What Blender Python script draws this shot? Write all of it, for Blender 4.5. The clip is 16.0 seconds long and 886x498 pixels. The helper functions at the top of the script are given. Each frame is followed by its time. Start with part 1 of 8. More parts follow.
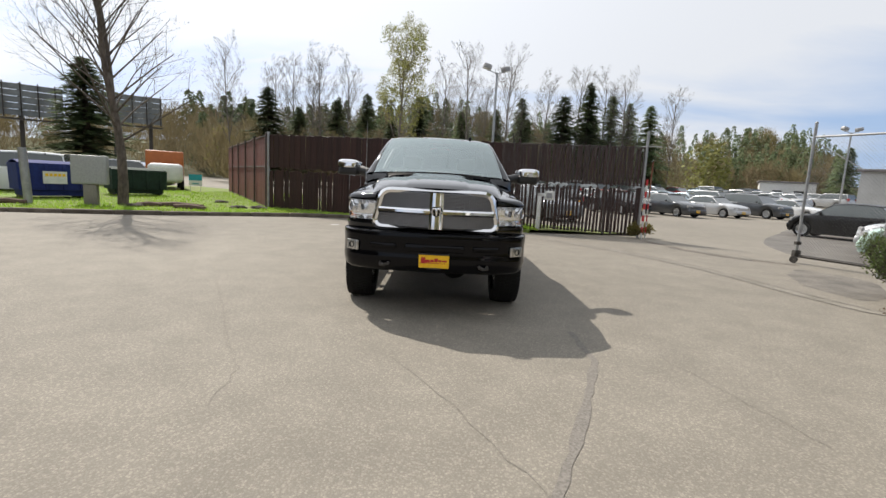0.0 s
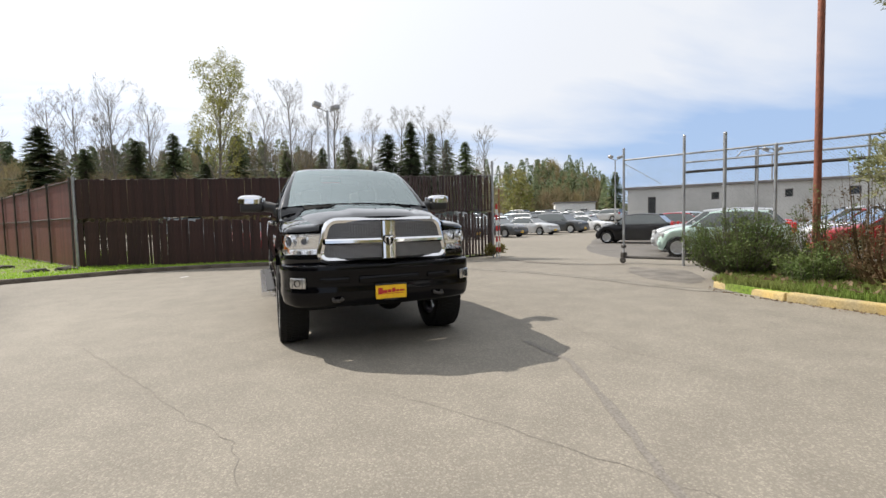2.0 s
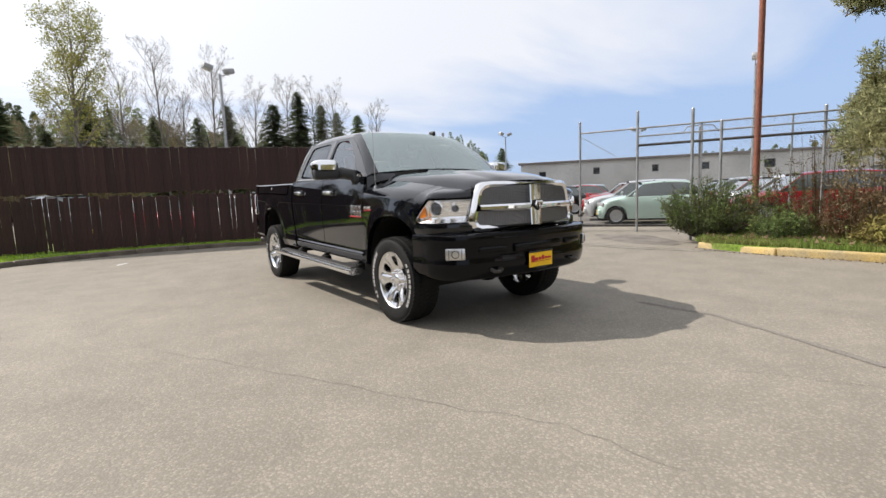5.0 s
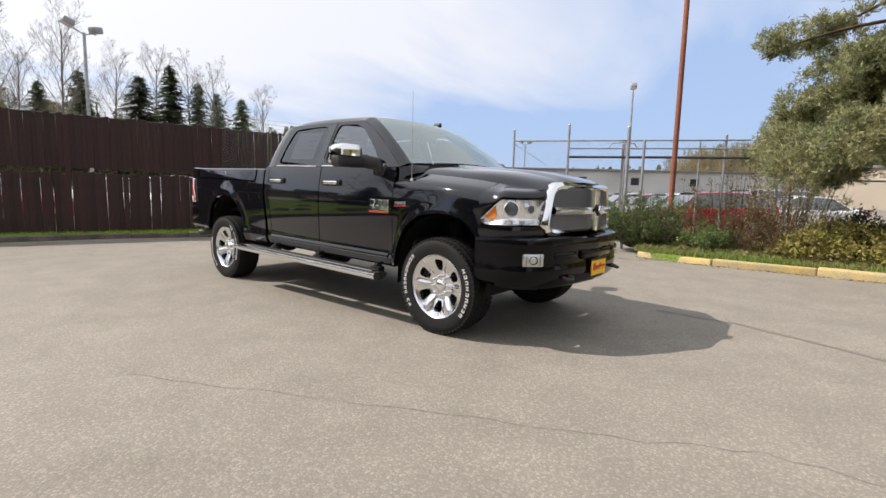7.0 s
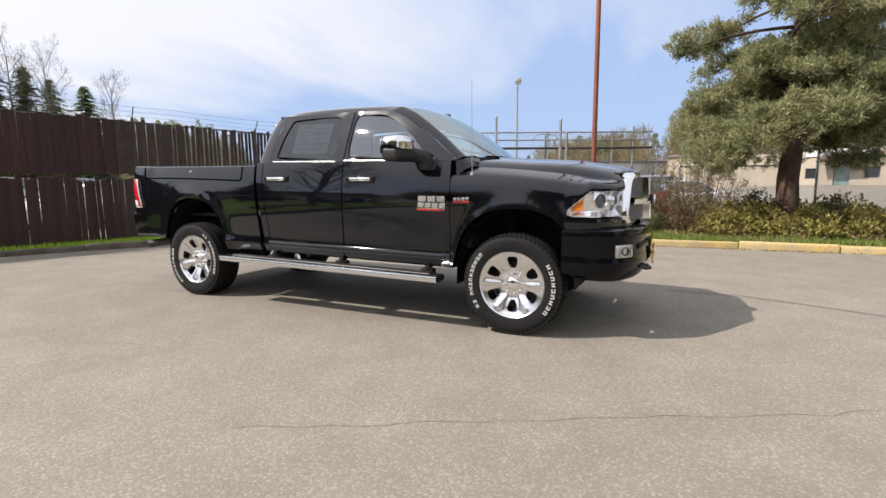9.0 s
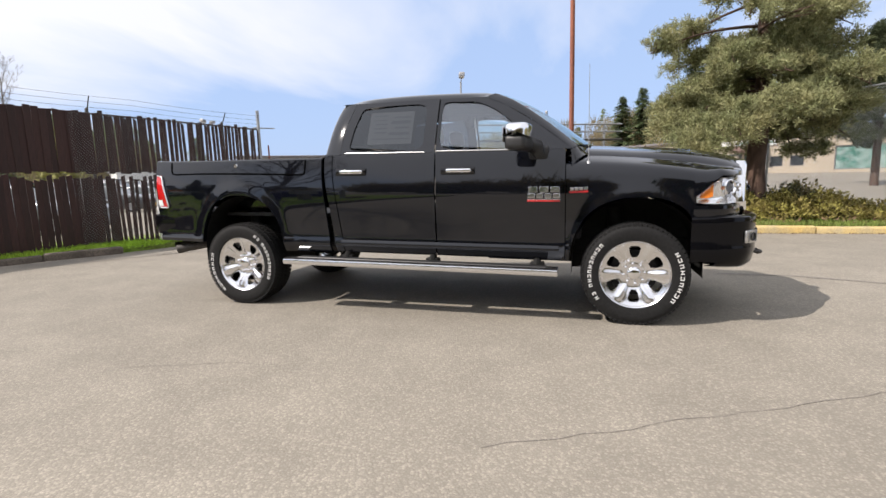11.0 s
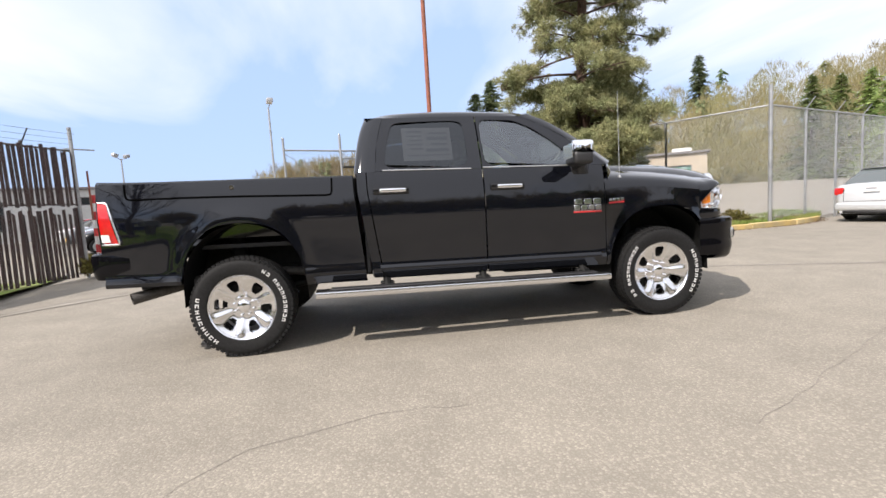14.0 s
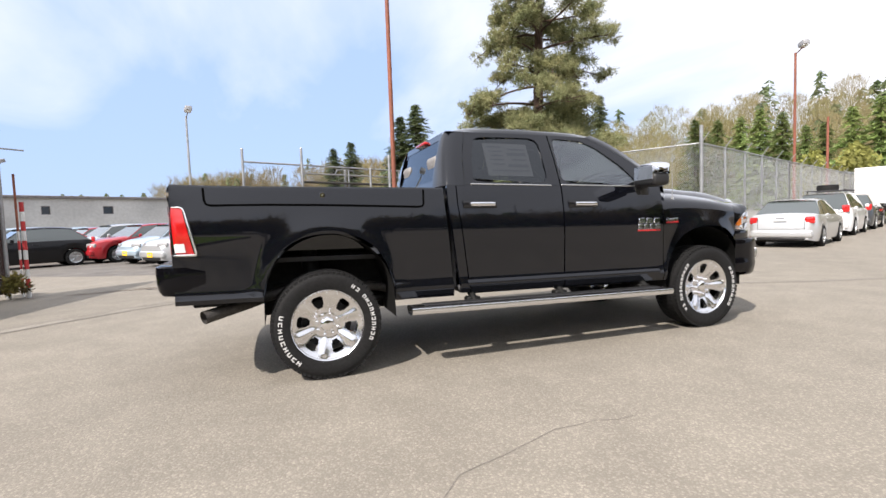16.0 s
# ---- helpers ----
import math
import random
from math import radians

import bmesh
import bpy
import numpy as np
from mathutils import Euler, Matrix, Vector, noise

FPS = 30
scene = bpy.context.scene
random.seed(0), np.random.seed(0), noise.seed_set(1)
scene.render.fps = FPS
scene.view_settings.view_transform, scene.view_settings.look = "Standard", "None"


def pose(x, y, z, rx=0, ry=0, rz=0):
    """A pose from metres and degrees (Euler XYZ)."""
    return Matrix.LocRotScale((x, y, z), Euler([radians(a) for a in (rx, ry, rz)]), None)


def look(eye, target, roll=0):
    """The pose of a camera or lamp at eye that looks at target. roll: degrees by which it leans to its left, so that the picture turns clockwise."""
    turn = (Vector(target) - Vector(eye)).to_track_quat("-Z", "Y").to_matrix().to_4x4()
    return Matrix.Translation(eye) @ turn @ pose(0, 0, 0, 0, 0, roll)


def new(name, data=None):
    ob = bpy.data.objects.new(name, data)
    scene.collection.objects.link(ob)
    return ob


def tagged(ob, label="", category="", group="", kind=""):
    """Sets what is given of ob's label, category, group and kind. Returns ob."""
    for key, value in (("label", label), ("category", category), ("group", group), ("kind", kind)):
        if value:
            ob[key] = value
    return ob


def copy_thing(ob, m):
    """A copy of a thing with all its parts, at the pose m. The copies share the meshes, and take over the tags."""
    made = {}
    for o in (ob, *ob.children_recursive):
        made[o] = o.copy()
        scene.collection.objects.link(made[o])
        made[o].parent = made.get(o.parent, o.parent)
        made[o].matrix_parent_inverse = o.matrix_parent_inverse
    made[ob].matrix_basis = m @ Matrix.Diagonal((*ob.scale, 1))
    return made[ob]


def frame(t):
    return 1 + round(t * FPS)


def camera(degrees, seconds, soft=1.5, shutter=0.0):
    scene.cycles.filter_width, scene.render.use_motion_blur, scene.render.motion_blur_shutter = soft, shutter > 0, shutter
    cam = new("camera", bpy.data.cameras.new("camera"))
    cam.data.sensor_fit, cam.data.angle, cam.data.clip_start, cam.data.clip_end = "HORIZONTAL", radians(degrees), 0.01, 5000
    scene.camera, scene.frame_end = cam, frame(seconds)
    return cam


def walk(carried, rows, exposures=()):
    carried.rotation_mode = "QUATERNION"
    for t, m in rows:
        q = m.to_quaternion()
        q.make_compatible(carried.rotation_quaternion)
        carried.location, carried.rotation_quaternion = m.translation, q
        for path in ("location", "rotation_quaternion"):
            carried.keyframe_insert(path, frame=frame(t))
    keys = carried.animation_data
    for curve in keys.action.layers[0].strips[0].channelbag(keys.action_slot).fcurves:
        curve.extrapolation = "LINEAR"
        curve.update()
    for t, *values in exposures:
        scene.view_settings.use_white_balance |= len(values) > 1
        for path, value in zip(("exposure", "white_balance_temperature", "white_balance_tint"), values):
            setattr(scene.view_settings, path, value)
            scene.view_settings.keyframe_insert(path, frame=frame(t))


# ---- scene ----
cam = camera(86.3, 16.0)
METRES, EYE, TILT, LEAN, TURN = 12.355, 1.404, 1.537, -1.038, -1.758
ROWS = [
    (0.0, 0.0, 0.0, 0.0, 0.34, -9.62, -2.02),
    (0.5, -0.0208, -0.0015, -0.0002, -6.78, -9.94, 1.32),
    (1.0, -0.0397, 0.002, -0.0022, -11.78, -7.39, 2.34),
    (1.5, -0.0648, 0.0128, -0.0074, -15.89, -5.76, 1.3),
    (2.0, -0.0961, 0.0203, -0.0094, -20.72, -5.19, 1.72),
    (2.5, -0.1282, 0.03, -0.0099, -22.16, -7.31, 2.45),
    (3.0, -0.1579, 0.0486, -0.0108, -24.65, -8.81, 2.01),
    (3.5, -0.1899, 0.0666, -0.0108, -29.02, -8.12, 2.23),
    (4.0, -0.2172, 0.0861, -0.0123, -31.29, -8.59, 2.8),
    (6.5, -0.319, 0.217, -0.0143, -45.32, -7.99, -0.97),
    (7.0, -0.3312, 0.2456, -0.0163, -49.49, -8.43, -1.93),
    (7.5, -0.345, 0.2746, -0.0164, -53.21, -7.4, -2.74),
    (8.0, -0.3609, 0.304, -0.0167, -57.76, -9.02, -1.35),
    (8.5, -0.3713, 0.3338, -0.0183, -60.34, -9.15, -0.32),
    (9.0, -0.3837, 0.3644, -0.0184, -64.16, -8.94, -0.49),
    (11.5, -0.4215, 0.519, -0.0225, -77.97, -9.18, 0.6),
    (12.0, -0.4281, 0.5508, -0.0231, -84.81, -8.56, 0.83),
    (12.5, -0.4282, 0.5777, -0.0254, -87.99, -8.34, 1.32),
    (13.0, -0.4262, 0.6066, -0.0239, -90.68, -7.63, 1.07),
    (13.5, -0.4264, 0.6391, -0.025, -95.17, -7.5, 1.29),
    (14.0, -0.4207, 0.6688, -0.0274, -97.65, -6.52, 1.8),
    (14.5, -0.4152, 0.6991, -0.0272, -99.1, -5.27, 0.77),
    (15.0, -0.4107, 0.7298, -0.0277, -102.22, -6.15, 2.07),
    (15.5, -0.3991, 0.7567, -0.029, -105.66, -5.92, 2.16),
    (16.0, -0.3897, 0.7867, -0.0307, -108.26, -4.07, 0.22),
]
walk(cam, [(t, pose(-0.185, -5.684, EYE, TILT, LEAN, TURN) @ pose(METRES * x, METRES * y, METRES * z, 90 + pitch, roll, yaw)) for t, x, y, z, yaw, pitch, roll in ROWS],
     exposures=[(0.0, -0.09, 6500, 10), (1.0, 0.0, 6500, 10), (3.5, 0.07, 6500, 11), (7.0, 0.10, 6500, 13), (9.0, 0.13, 6500, 14), (11.5, 0.27, 6480, 14), (13.0, 0.43, 6450, 14), (16.0, 0.41, 6420, 14)])

# ---- sky and sun ----
SUN_WAY = Vector((-0.60, 0.80, 1.02)).normalized()
world = bpy.data.worlds.new("sky")
scene.world = world
world.use_nodes = True
wn, wl = world.node_tree.nodes, world.node_tree.links
wn.clear()
w_out = wn.new("ShaderNodeOutputWorld")
w_bg = wn.new("ShaderNodeBackground")
w_sky = wn.new("ShaderNodeTexSky")
w_sky.sky_type, w_sky.sun_disc = "NISHITA", False
w_sky.sun_elevation = math.asin(SUN_WAY.z)
w_sky.sun_rotation = math.atan2(SUN_WAY.x, SUN_WAY.y)
w_sky.air_density, w_sky.dust_density, w_sky.ozone_density = 1.0, 1.2, 1.5
w_co = wn.new("ShaderNodeTexCoord")
w_sep = wn.new("ShaderNodeSeparateXYZ")
wl.new(w_co.outputs["Generated"], w_sep.inputs[0])
# cloud sheet: project the direction on to a flat ceiling
w_z = wn.new("ShaderNodeMath"); w_z.operation = "MAXIMUM"; w_z.inputs[1].default_value = 0.0
wl.new(w_sep.outputs[2], w_z.inputs[0])
w_za = wn.new("ShaderNodeMath"); w_za.operation = "ADD"; w_za.inputs[1].default_value = 0.16
wl.new(w_z.outputs[0], w_za.inputs[0])
w_px = wn.new("ShaderNodeMath"); w_px.operation = "DIVIDE"
w_py = wn.new("ShaderNodeMath"); w_py.operation = "DIVIDE"
wl.new(w_sep.outputs[0], w_px.inputs[0]); wl.new(w_za.outputs[0], w_px.inputs[1])
wl.new(w_sep.outputs[1], w_py.inputs[0]); wl.new(w_za.outputs[0], w_py.inputs[1])
w_cmb = wn.new("ShaderNodeCombineXYZ")
wl.new(w_px.outputs[0], w_cmb.inputs[0]); wl.new(w_py.outputs[0], w_cmb.inputs[1])
w_cmb.inputs[2].default_value = 5.3
w_map = wn.new("ShaderNodeMapping")
w_map.inputs["Rotation"].default_value = (0, 0, radians(32))
w_map.inputs["Scale"].default_value = (0.42, 0.95, 1.0)
wl.new(w_cmb.outputs[0], w_map.inputs[0])
w_noise = wn.new("ShaderNodeTexNoise")
w_noise.inputs["Scale"].default_value = 1.0
w_noise.inputs["Detail"].default_value = 7.0
w_noise.inputs["Roughness"].default_value = 0.52
w_noise.inputs["Distortion"].default_value = 0.35
wl.new(w_map.outputs[0], w_noise.inputs["Vector"])
w_ramp = wn.new("ShaderNodeValToRGB")
w_ramp.color_ramp.elements[0].position, w_ramp.color_ramp.elements[1].position = 0.38, 0.68
# the cloud is thicker high up and thins out low in the east
w_lift = wn.new("ShaderNodeMath"); w_lift.operation = "MULTIPLY_ADD"; w_lift.inputs[1].default_value = 0.80; w_lift.inputs[2].default_value = -0.02
wl.new(w_z.outputs[0], w_lift.inputs[0])
w_past = wn.new("ShaderNodeMath"); w_past.operation = "SUBTRACT"; w_past.inputs[1].default_value = 0.45
wl.new(w_sep.outputs[0], w_past.inputs[0])
w_most = wn.new("ShaderNodeMath"); w_most.operation = "MAXIMUM"; w_most.inputs[1].default_value = 0.0
wl.new(w_past.outputs[0], w_most.inputs[0])
w_east = wn.new("ShaderNodeMath"); w_east.operation = "MULTIPLY_ADD"; w_east.inputs[1].default_value = -0.58
wl.new(w_most.outputs[0], w_east.inputs[0]); wl.new(w_lift.outputs[0], w_east.inputs[2])
w_sum = wn.new("ShaderNodeMath"); w_sum.operation = "ADD"
wl.new(w_noise.outputs["Fac"], w_sum.inputs[0]); wl.new(w_east.outputs[0], w_sum.inputs[1])
wl.new(w_sum.outputs[0], w_ramp.inputs[0])
w_mul = wn.new("ShaderNodeMixRGB"); w_mul.blend_type = "MIX"
w_mul.inputs[2].default_value = (10.0, 10.2, 10.55, 1)
w_k = wn.new("ShaderNodeMath"); w_k.operation = "MULTIPLY"; w_k.inputs[1].default_value = 0.9
wl.new(w_ramp.outputs[0], w_k.inputs[0])
wl.new(w_k.outputs[0], w_mul.inputs[0])
w_thin = wn.new("ShaderNodeMixRGB")
w_thin.inputs[0].default_value = 0.75
w_thin.inputs[2].default_value = (5.4, 7.4, 11.0, 1)
wl.new(w_sky.outputs[0], w_thin.inputs[1])
wl.new(w_thin.outputs[0], w_mul.inputs[1])
# thin cloud glows round the hidden sun
w_dot = wn.new("ShaderNodeVectorMath"); w_dot.operation = "DOT_PRODUCT"
wl.new(w_co.outputs["Generated"], w_dot.inputs[0])
w_dot.inputs[1].default_value = SUN_WAY
w_pos = wn.new("ShaderNodeMath"); w_pos.operation = "MAXIMUM"; w_pos.inputs[1].default_value = 0.0
wl.new(w_dot.outputs["Value"], w_pos.inputs[0])
w_pow = wn.new("ShaderNodeMath"); w_pow.operation = "POWER"; w_pow.inputs[1].default_value = 3.5
wl.new(w_pos.outputs[0], w_pow.inputs[0])
w_glow = wn.new("ShaderNodeMath"); w_glow.operation = "MULTIPLY_ADD"; w_glow.inputs[1].default_value = 0.6; w_glow.inputs[2].default_value = 1.0
wl.new(w_pow.outputs[0], w_glow.inputs[0])
w_fin = wn.new("ShaderNodeMixRGB"); w_fin.blend_type = "MULTIPLY"; w_fin.inputs[0].default_value = 1.0
wl.new(w_mul.outputs[0], w_fin.inputs[1]); wl.new(w_glow.outputs[0], w_fin.inputs[2])
wl.new(w_fin.outputs[0], w_bg.inputs[0])
w_bg.inputs[1].default_value = 0.087
wl.new(w_bg.outputs[0], w_out.inputs[0])

sun = new("sun", bpy.data.lights.new("sun", "SUN"))
sun.data.energy, sun.data.angle, sun.data.color = 5.5, radians(0.6), (1.0, 0.932, 0.84)
sun.matrix_world = look(SUN_WAY * 60, (0, 0, 0))

# ---- materials ----
def material(name, color, rough=0.5, metal=0.0, grain=0.0, grain_scale=40.0, mottle=0.0, mottle_scale=2.0, bump=0.0, bump_scale=None, coat=0.0, vary=0.0, spec=0.5, second=None, stretch=(1, 1, 1)):
    m = bpy.data.materials.new(name)
    m.use_nodes = True
    n, l = m.node_tree.nodes, m.node_tree.links
    p = n["Principled BSDF"]
    p.inputs["Roughness"].default_value, p.inputs["Metallic"].default_value = rough, metal
    p.inputs["Coat Weight"].default_value, p.inputs["Coat Roughness"].default_value = coat, 0.03
    p.inputs["Specular IOR Level"].default_value = spec
    p.inputs["Base Color"].default_value = (*color, 1)
    if not (grain or mottle or bump or vary):
        return m
    co = n.new("ShaderNodeTexCoord")
    mp = n.new("ShaderNodeMapping")
    mp.inputs["Scale"].default_value = stretch
    l.new(co.outputs["Object"], mp.inputs[0])

    def tex(scale, detail):
        t = n.new("ShaderNodeTexNoise")
        t.inputs["Scale"].default_value, t.inputs["Detail"].default_value = scale, detail
        l.new(mp.outputs[0], t.inputs["Vector"])
        return t

    last = n.new("ShaderNodeRGB")
    last.outputs[0].default_value = (*color, 1)
    socket = last.outputs[0]
    if mottle:
        t = tex(mottle_scale, 5)
        r = n.new("ShaderNodeMapRange")
        r.inputs["From Min"].default_value, r.inputs["From Max"].default_value = 0.3, 0.7
        l.new(t.outputs["Fac"], r.inputs["Value"])
        mx = n.new("ShaderNodeMixRGB")
        other = second if second else tuple(c * (1 - mottle) for c in color)
        mx.inputs[2].default_value = (*other, 1)
        l.new(r.outputs[0], mx.inputs[0]); l.new(socket, mx.inputs[1])
        socket = mx.outputs[0]
    if grain:
        t = tex(grain_scale, 3)
        r = n.new("ShaderNodeMapRange")
        r.inputs["From Min"].default_value, r.inputs["From Max"].default_value = 0.3, 0.7
        r.inputs["To Min"].default_value, r.inputs["To Max"].default_value = 1 - grain, 1 + grain
        l.new(t.outputs["Fac"], r.inputs["Value"])
        mx = n.new("ShaderNodeMixRGB"); mx.blend_type = "MULTIPLY"; mx.inputs[0].default_value = 1
        l.new(socket, mx.inputs[1]); l.new(r.outputs[0], mx.inputs[2])
        socket = mx.outputs[0]
    if vary:
        for source in ("Object Info", "Geometry"):
            inf = n.new("ShaderNodeObjectInfo" if source == "Object Info" else "ShaderNodeNewGeometry")
            r = n.new("ShaderNodeMapRange")
            r.inputs["To Min"].default_value, r.inputs["To Max"].default_value = 1 - vary, 1 + vary
            l.new(inf.outputs["Random" if source == "Object Info" else "Random Per Island"], r.inputs["Value"])
            mx = n.new("ShaderNodeMixRGB"); mx.blend_type = "MULTIPLY"; mx.inputs[0].default_value = 1
            l.new(socket, mx.inputs[1]); l.new(r.outputs[0], mx.inputs[2])
            socket = mx.outputs[0]
    l.new(socket, p.inputs["Base Color"])
    if bump:
        t = tex(bump_scale or grain_scale, 4)
        b = n.new("ShaderNodeBump")
        b.inputs["Strength"].default_value, b.inputs["Distance"].default_value = min(1, bump), 0.01
        l.new(t.outputs["Fac"], b.inputs["Height"])
        l.new(b.outputs[0], p.inputs["Normal"])
    return m


def glass(name, tint, gloss=(1.0, 1.0, 1.0), ior=1.5, least=0.0):
    """A thin pane: what passes is tinted, the rest is mirrored by Fresnel."""
    m = bpy.data.materials.new(name)
    m.use_nodes = True
    n, l = m.node_tree.nodes, m.node_tree.links
    n.clear()
    out, mix = n.new("ShaderNodeOutputMaterial"), n.new("ShaderNodeMixShader")
    tr, gl, fr = n.new("ShaderNodeBsdfTransparent"), n.new("ShaderNodeBsdfGlossy"), n.new("ShaderNodeFresnel")
    tr.inputs[0].default_value = (*tint, 1)
    gl.inputs[0].default_value = (*gloss, 1)
    gl.inputs["Roughness"].default_value = 0.01
    fr.inputs["IOR"].default_value = ior
    if least:
        mr = n.new("ShaderNodeMapRange")
        mr.inputs["To Min"].default_value = least
        l.new(fr.outputs[0], mr.inputs["Value"])
        l.new(mr.outputs[0], mix.inputs[0])
    else:
        l.new(fr.outputs[0], mix.inputs[0])
    l.new(tr.outputs[0], mix.inputs[1]); l.new(gl.outputs[0], mix.inputs[2])
    l.new(mix.outputs[0], out.inputs[0])
    return m


def leafy(name, color, second, vary=0.35, scale=0.6):
    m = material(name, color, 0.65, mottle=0.6, mottle_scale=scale, second=second, vary=vary, spec=0.25)
    n, l = m.node_tree.nodes, m.node_tree.links
    p = n["Principled BSDF"]
    tl, mix = n.new("ShaderNodeBsdfTranslucent"), n.new("ShaderNodeMixShader")
    src = p.inputs["Base Color"].links[0].from_socket
    l.new(src, tl.inputs[0])
    mix.inputs[0].default_value = 0.35
    l.new(p.outputs[0], mix.inputs[1]); l.new(tl.outputs[0], mix.inputs[2])
    l.new(mix.outputs[0], n["Material Output"].inputs[0])
    return m


def asphalt_material():
    m = bpy.data.materials.new("asphalt")
    m.use_nodes = True
    n, l = m.node_tree.nodes, m.node_tree.links
    p = n["Principled BSDF"]
    p.inputs["Roughness"].default_value = 0.82
    p.inputs["Specular IOR Level"].default_value = 0.35
    co = n.new("ShaderNodeTexCoord")

    def noise_at(scale, detail, lo, hi, a, b):
        t, r = n.new("ShaderNodeTexNoise"), n.new("ShaderNodeMapRange")
        t.inputs["Scale"].default_value, t.inputs["Detail"].default_value = scale, detail
        l.new(co.outputs["Object"], t.inputs["Vector"])
        r.inputs["From Min"].default_value, r.inputs["From Max"].default_value = lo, hi
        r.inputs["To Min"].default_value, r.inputs["To Max"].default_value = a, b
        l.new(t.outputs["Fac"], r.inputs["Value"])
        return r.outputs[0], t

    def times(s1, s2):
        mx = n.new("ShaderNodeMixRGB"); mx.blend_type = "MULTIPLY"; mx.inputs[0].default_value = 1
        l.new(s1, mx.inputs[1]); l.new(s2, mx.inputs[2])
        return mx.outputs[0]

    base = n.new("ShaderNodeRGB"); base.outputs[0].default_value = (0.230, 0.208, 0.172, 1)
    big, _ = noise_at(0.22, 4, 0.3, 0.7, 0.91, 1.08)
    mid, _ = noise_at(2.2, 5, 0.3, 0.7, 0.90, 1.08)
    # pale stones in the worn surface
    vo = n.new("ShaderNodeTexVoronoi"); vo.inputs["Scale"].default_value = 82
    l.new(co.outputs["Object"], vo.inputs["Vector"])
    vr = n.new("ShaderNodeMapRange")
    vr.inputs["From Min"].default_value, vr.inputs["From Max"].default_value = 0.0, 0.55
    vr.inputs["To Min"].default_value, vr.inputs["To Max"].default_value = 1.10, 0.83
    l.new(vo.outputs["Distance"], vr.inputs["Value"])
    cr = n.new("ShaderNodeSeparateColor"); l.new(vo.outputs["Color"], cr.inputs[0])
    cm = n.new("ShaderNodeMapRange")
    cm.inputs["From Min"].default_value, cm.inputs["From Max"].default_value = 0.55, 1.0
    cm.inputs["To Min"].default_value, cm.inputs["To Max"].default_value = 0.95, 1.30
    l.new(cr.outputs[0], cm.inputs["Value"])
    c = times(times(times(times(base.outputs[0], big), mid), vr.outputs[0]), cm.outputs[0])
    l.new(c, p.inputs["Base Color"])
    b = n.new("ShaderNodeBump")
    b.inputs["Strength"].default_value, b.inputs["Distance"].default_value = 0.5, 0.004
    inv = n.new("ShaderNodeMath"); inv.operation = "SUBTRACT"; inv.inputs[0].default_value = 1
    l.new(vo.outputs["Distance"], inv.inputs[1])
    l.new(inv.outputs[0], b.inputs["Height"])
    l.new(b.outputs[0], p.inputs["Normal"])
    return m


ASPHALT = asphalt_material()
TAR = material("tar", (0.172, 0.156, 0.136), 0.9, grain=0.3, grain_scale=60)
CRACK = material("crack", (0.175, 0.158, 0.138), 0.9, grain=0.3, grain_scale=30)
CONCRETE = material("concrete", (0.26, 0.24, 0.205), 0.85, grain=0.25, grain_scale=55, mottle=0.35, mottle_scale=1.3, bump=0.3, bump_scale=70)
KERB_GREY = material("weathered kerb concrete", (0.17, 0.14, 0.11), 0.9, grain=0.35, grain_scale=40, mottle=0.5, mottle_scale=3, bump=0.5, bump_scale=50, vary=0.15)
KERB_YELLOW = material("worn yellow kerb paint", (0.47, 0.335, 0.12), 0.8, grain=0.2, grain_scale=45, mottle=0.6, mottle_scale=4, second=(0.33, 0.27, 0.15), bump=0.4, bump_scale=50, vary=0.1)
SOIL = material("soil under grass", (0.15, 0.25, 0.025), 0.95, grain=0.4, grain_scale=25, mottle=0.6, mottle_scale=0.8, second=(0.14, 0.13, 0.05), bump=0.6, bump_scale=30)
VERGE = leafy("rough grass blades", (0.17, 0.26, 0.05), (0.25, 0.25, 0.09), 0.35)
GRASS = leafy("grass blades", (0.26, 0.45, 0.03), (0.32, 0.45, 0.06), 0.3)
# shade on the front fence and sun on the side fence are in these colours
SLAT = material("shade-darkened brown slats", (0.041, 0.0155, 0.0125), 0.75, grain=0.25, grain_scale=30, mottle=0.5, mottle_scale=2.5, second=(0.030, 0.0125, 0.0105), vary=0.25, stretch=(1, 1, 0.2))
SLAT_RED_LIT = material("sunlit red brown slats", (0.17, 0.040, 0.032), 0.6, grain=0.25, grain_scale=30, mottle=0.5, mottle_scale=1.0, second=(0.085, 0.032, 0.025), vary=0.25, stretch=(1, 1, 0.2))
GALV = material("galvanised steel", (0.42, 0.43, 0.44), 0.45, 0.7, grain=0.2, grain_scale=60, mottle=0.3, mottle_scale=5)
GALV_DARK = material("dark weathered steel", (0.06, 0.055, 0.05), 0.6, 0.4, grain=0.3, grain_scale=40)
RUST = material("rusty red painted steel", (0.26, 0.085, 0.045), 0.75, grain=0.3, grain_scale=35, mottle=0.6, mottle_scale=2.2, second=(0.17, 0.06, 0.04), bump=0.2, stretch=(1, 1, 0.4))
RED_PAINT = material("red paint", (0.45, 0.03, 0.03), 0.55, grain=0.2, grain_scale=40)
WHITE_PAINT = material("white paint", (0.72, 0.72, 0.70), 0.5, grain=0.1, grain_scale=30, mottle=0.15, mottle_scale=4)
WIRE_DULL = material("dull weathered wire", (0.27, 0.27, 0.27), 0.6, 0.5)
WIRE = material("zinc wire", (0.52, 0.53, 0.54), 0.5, 0.4)

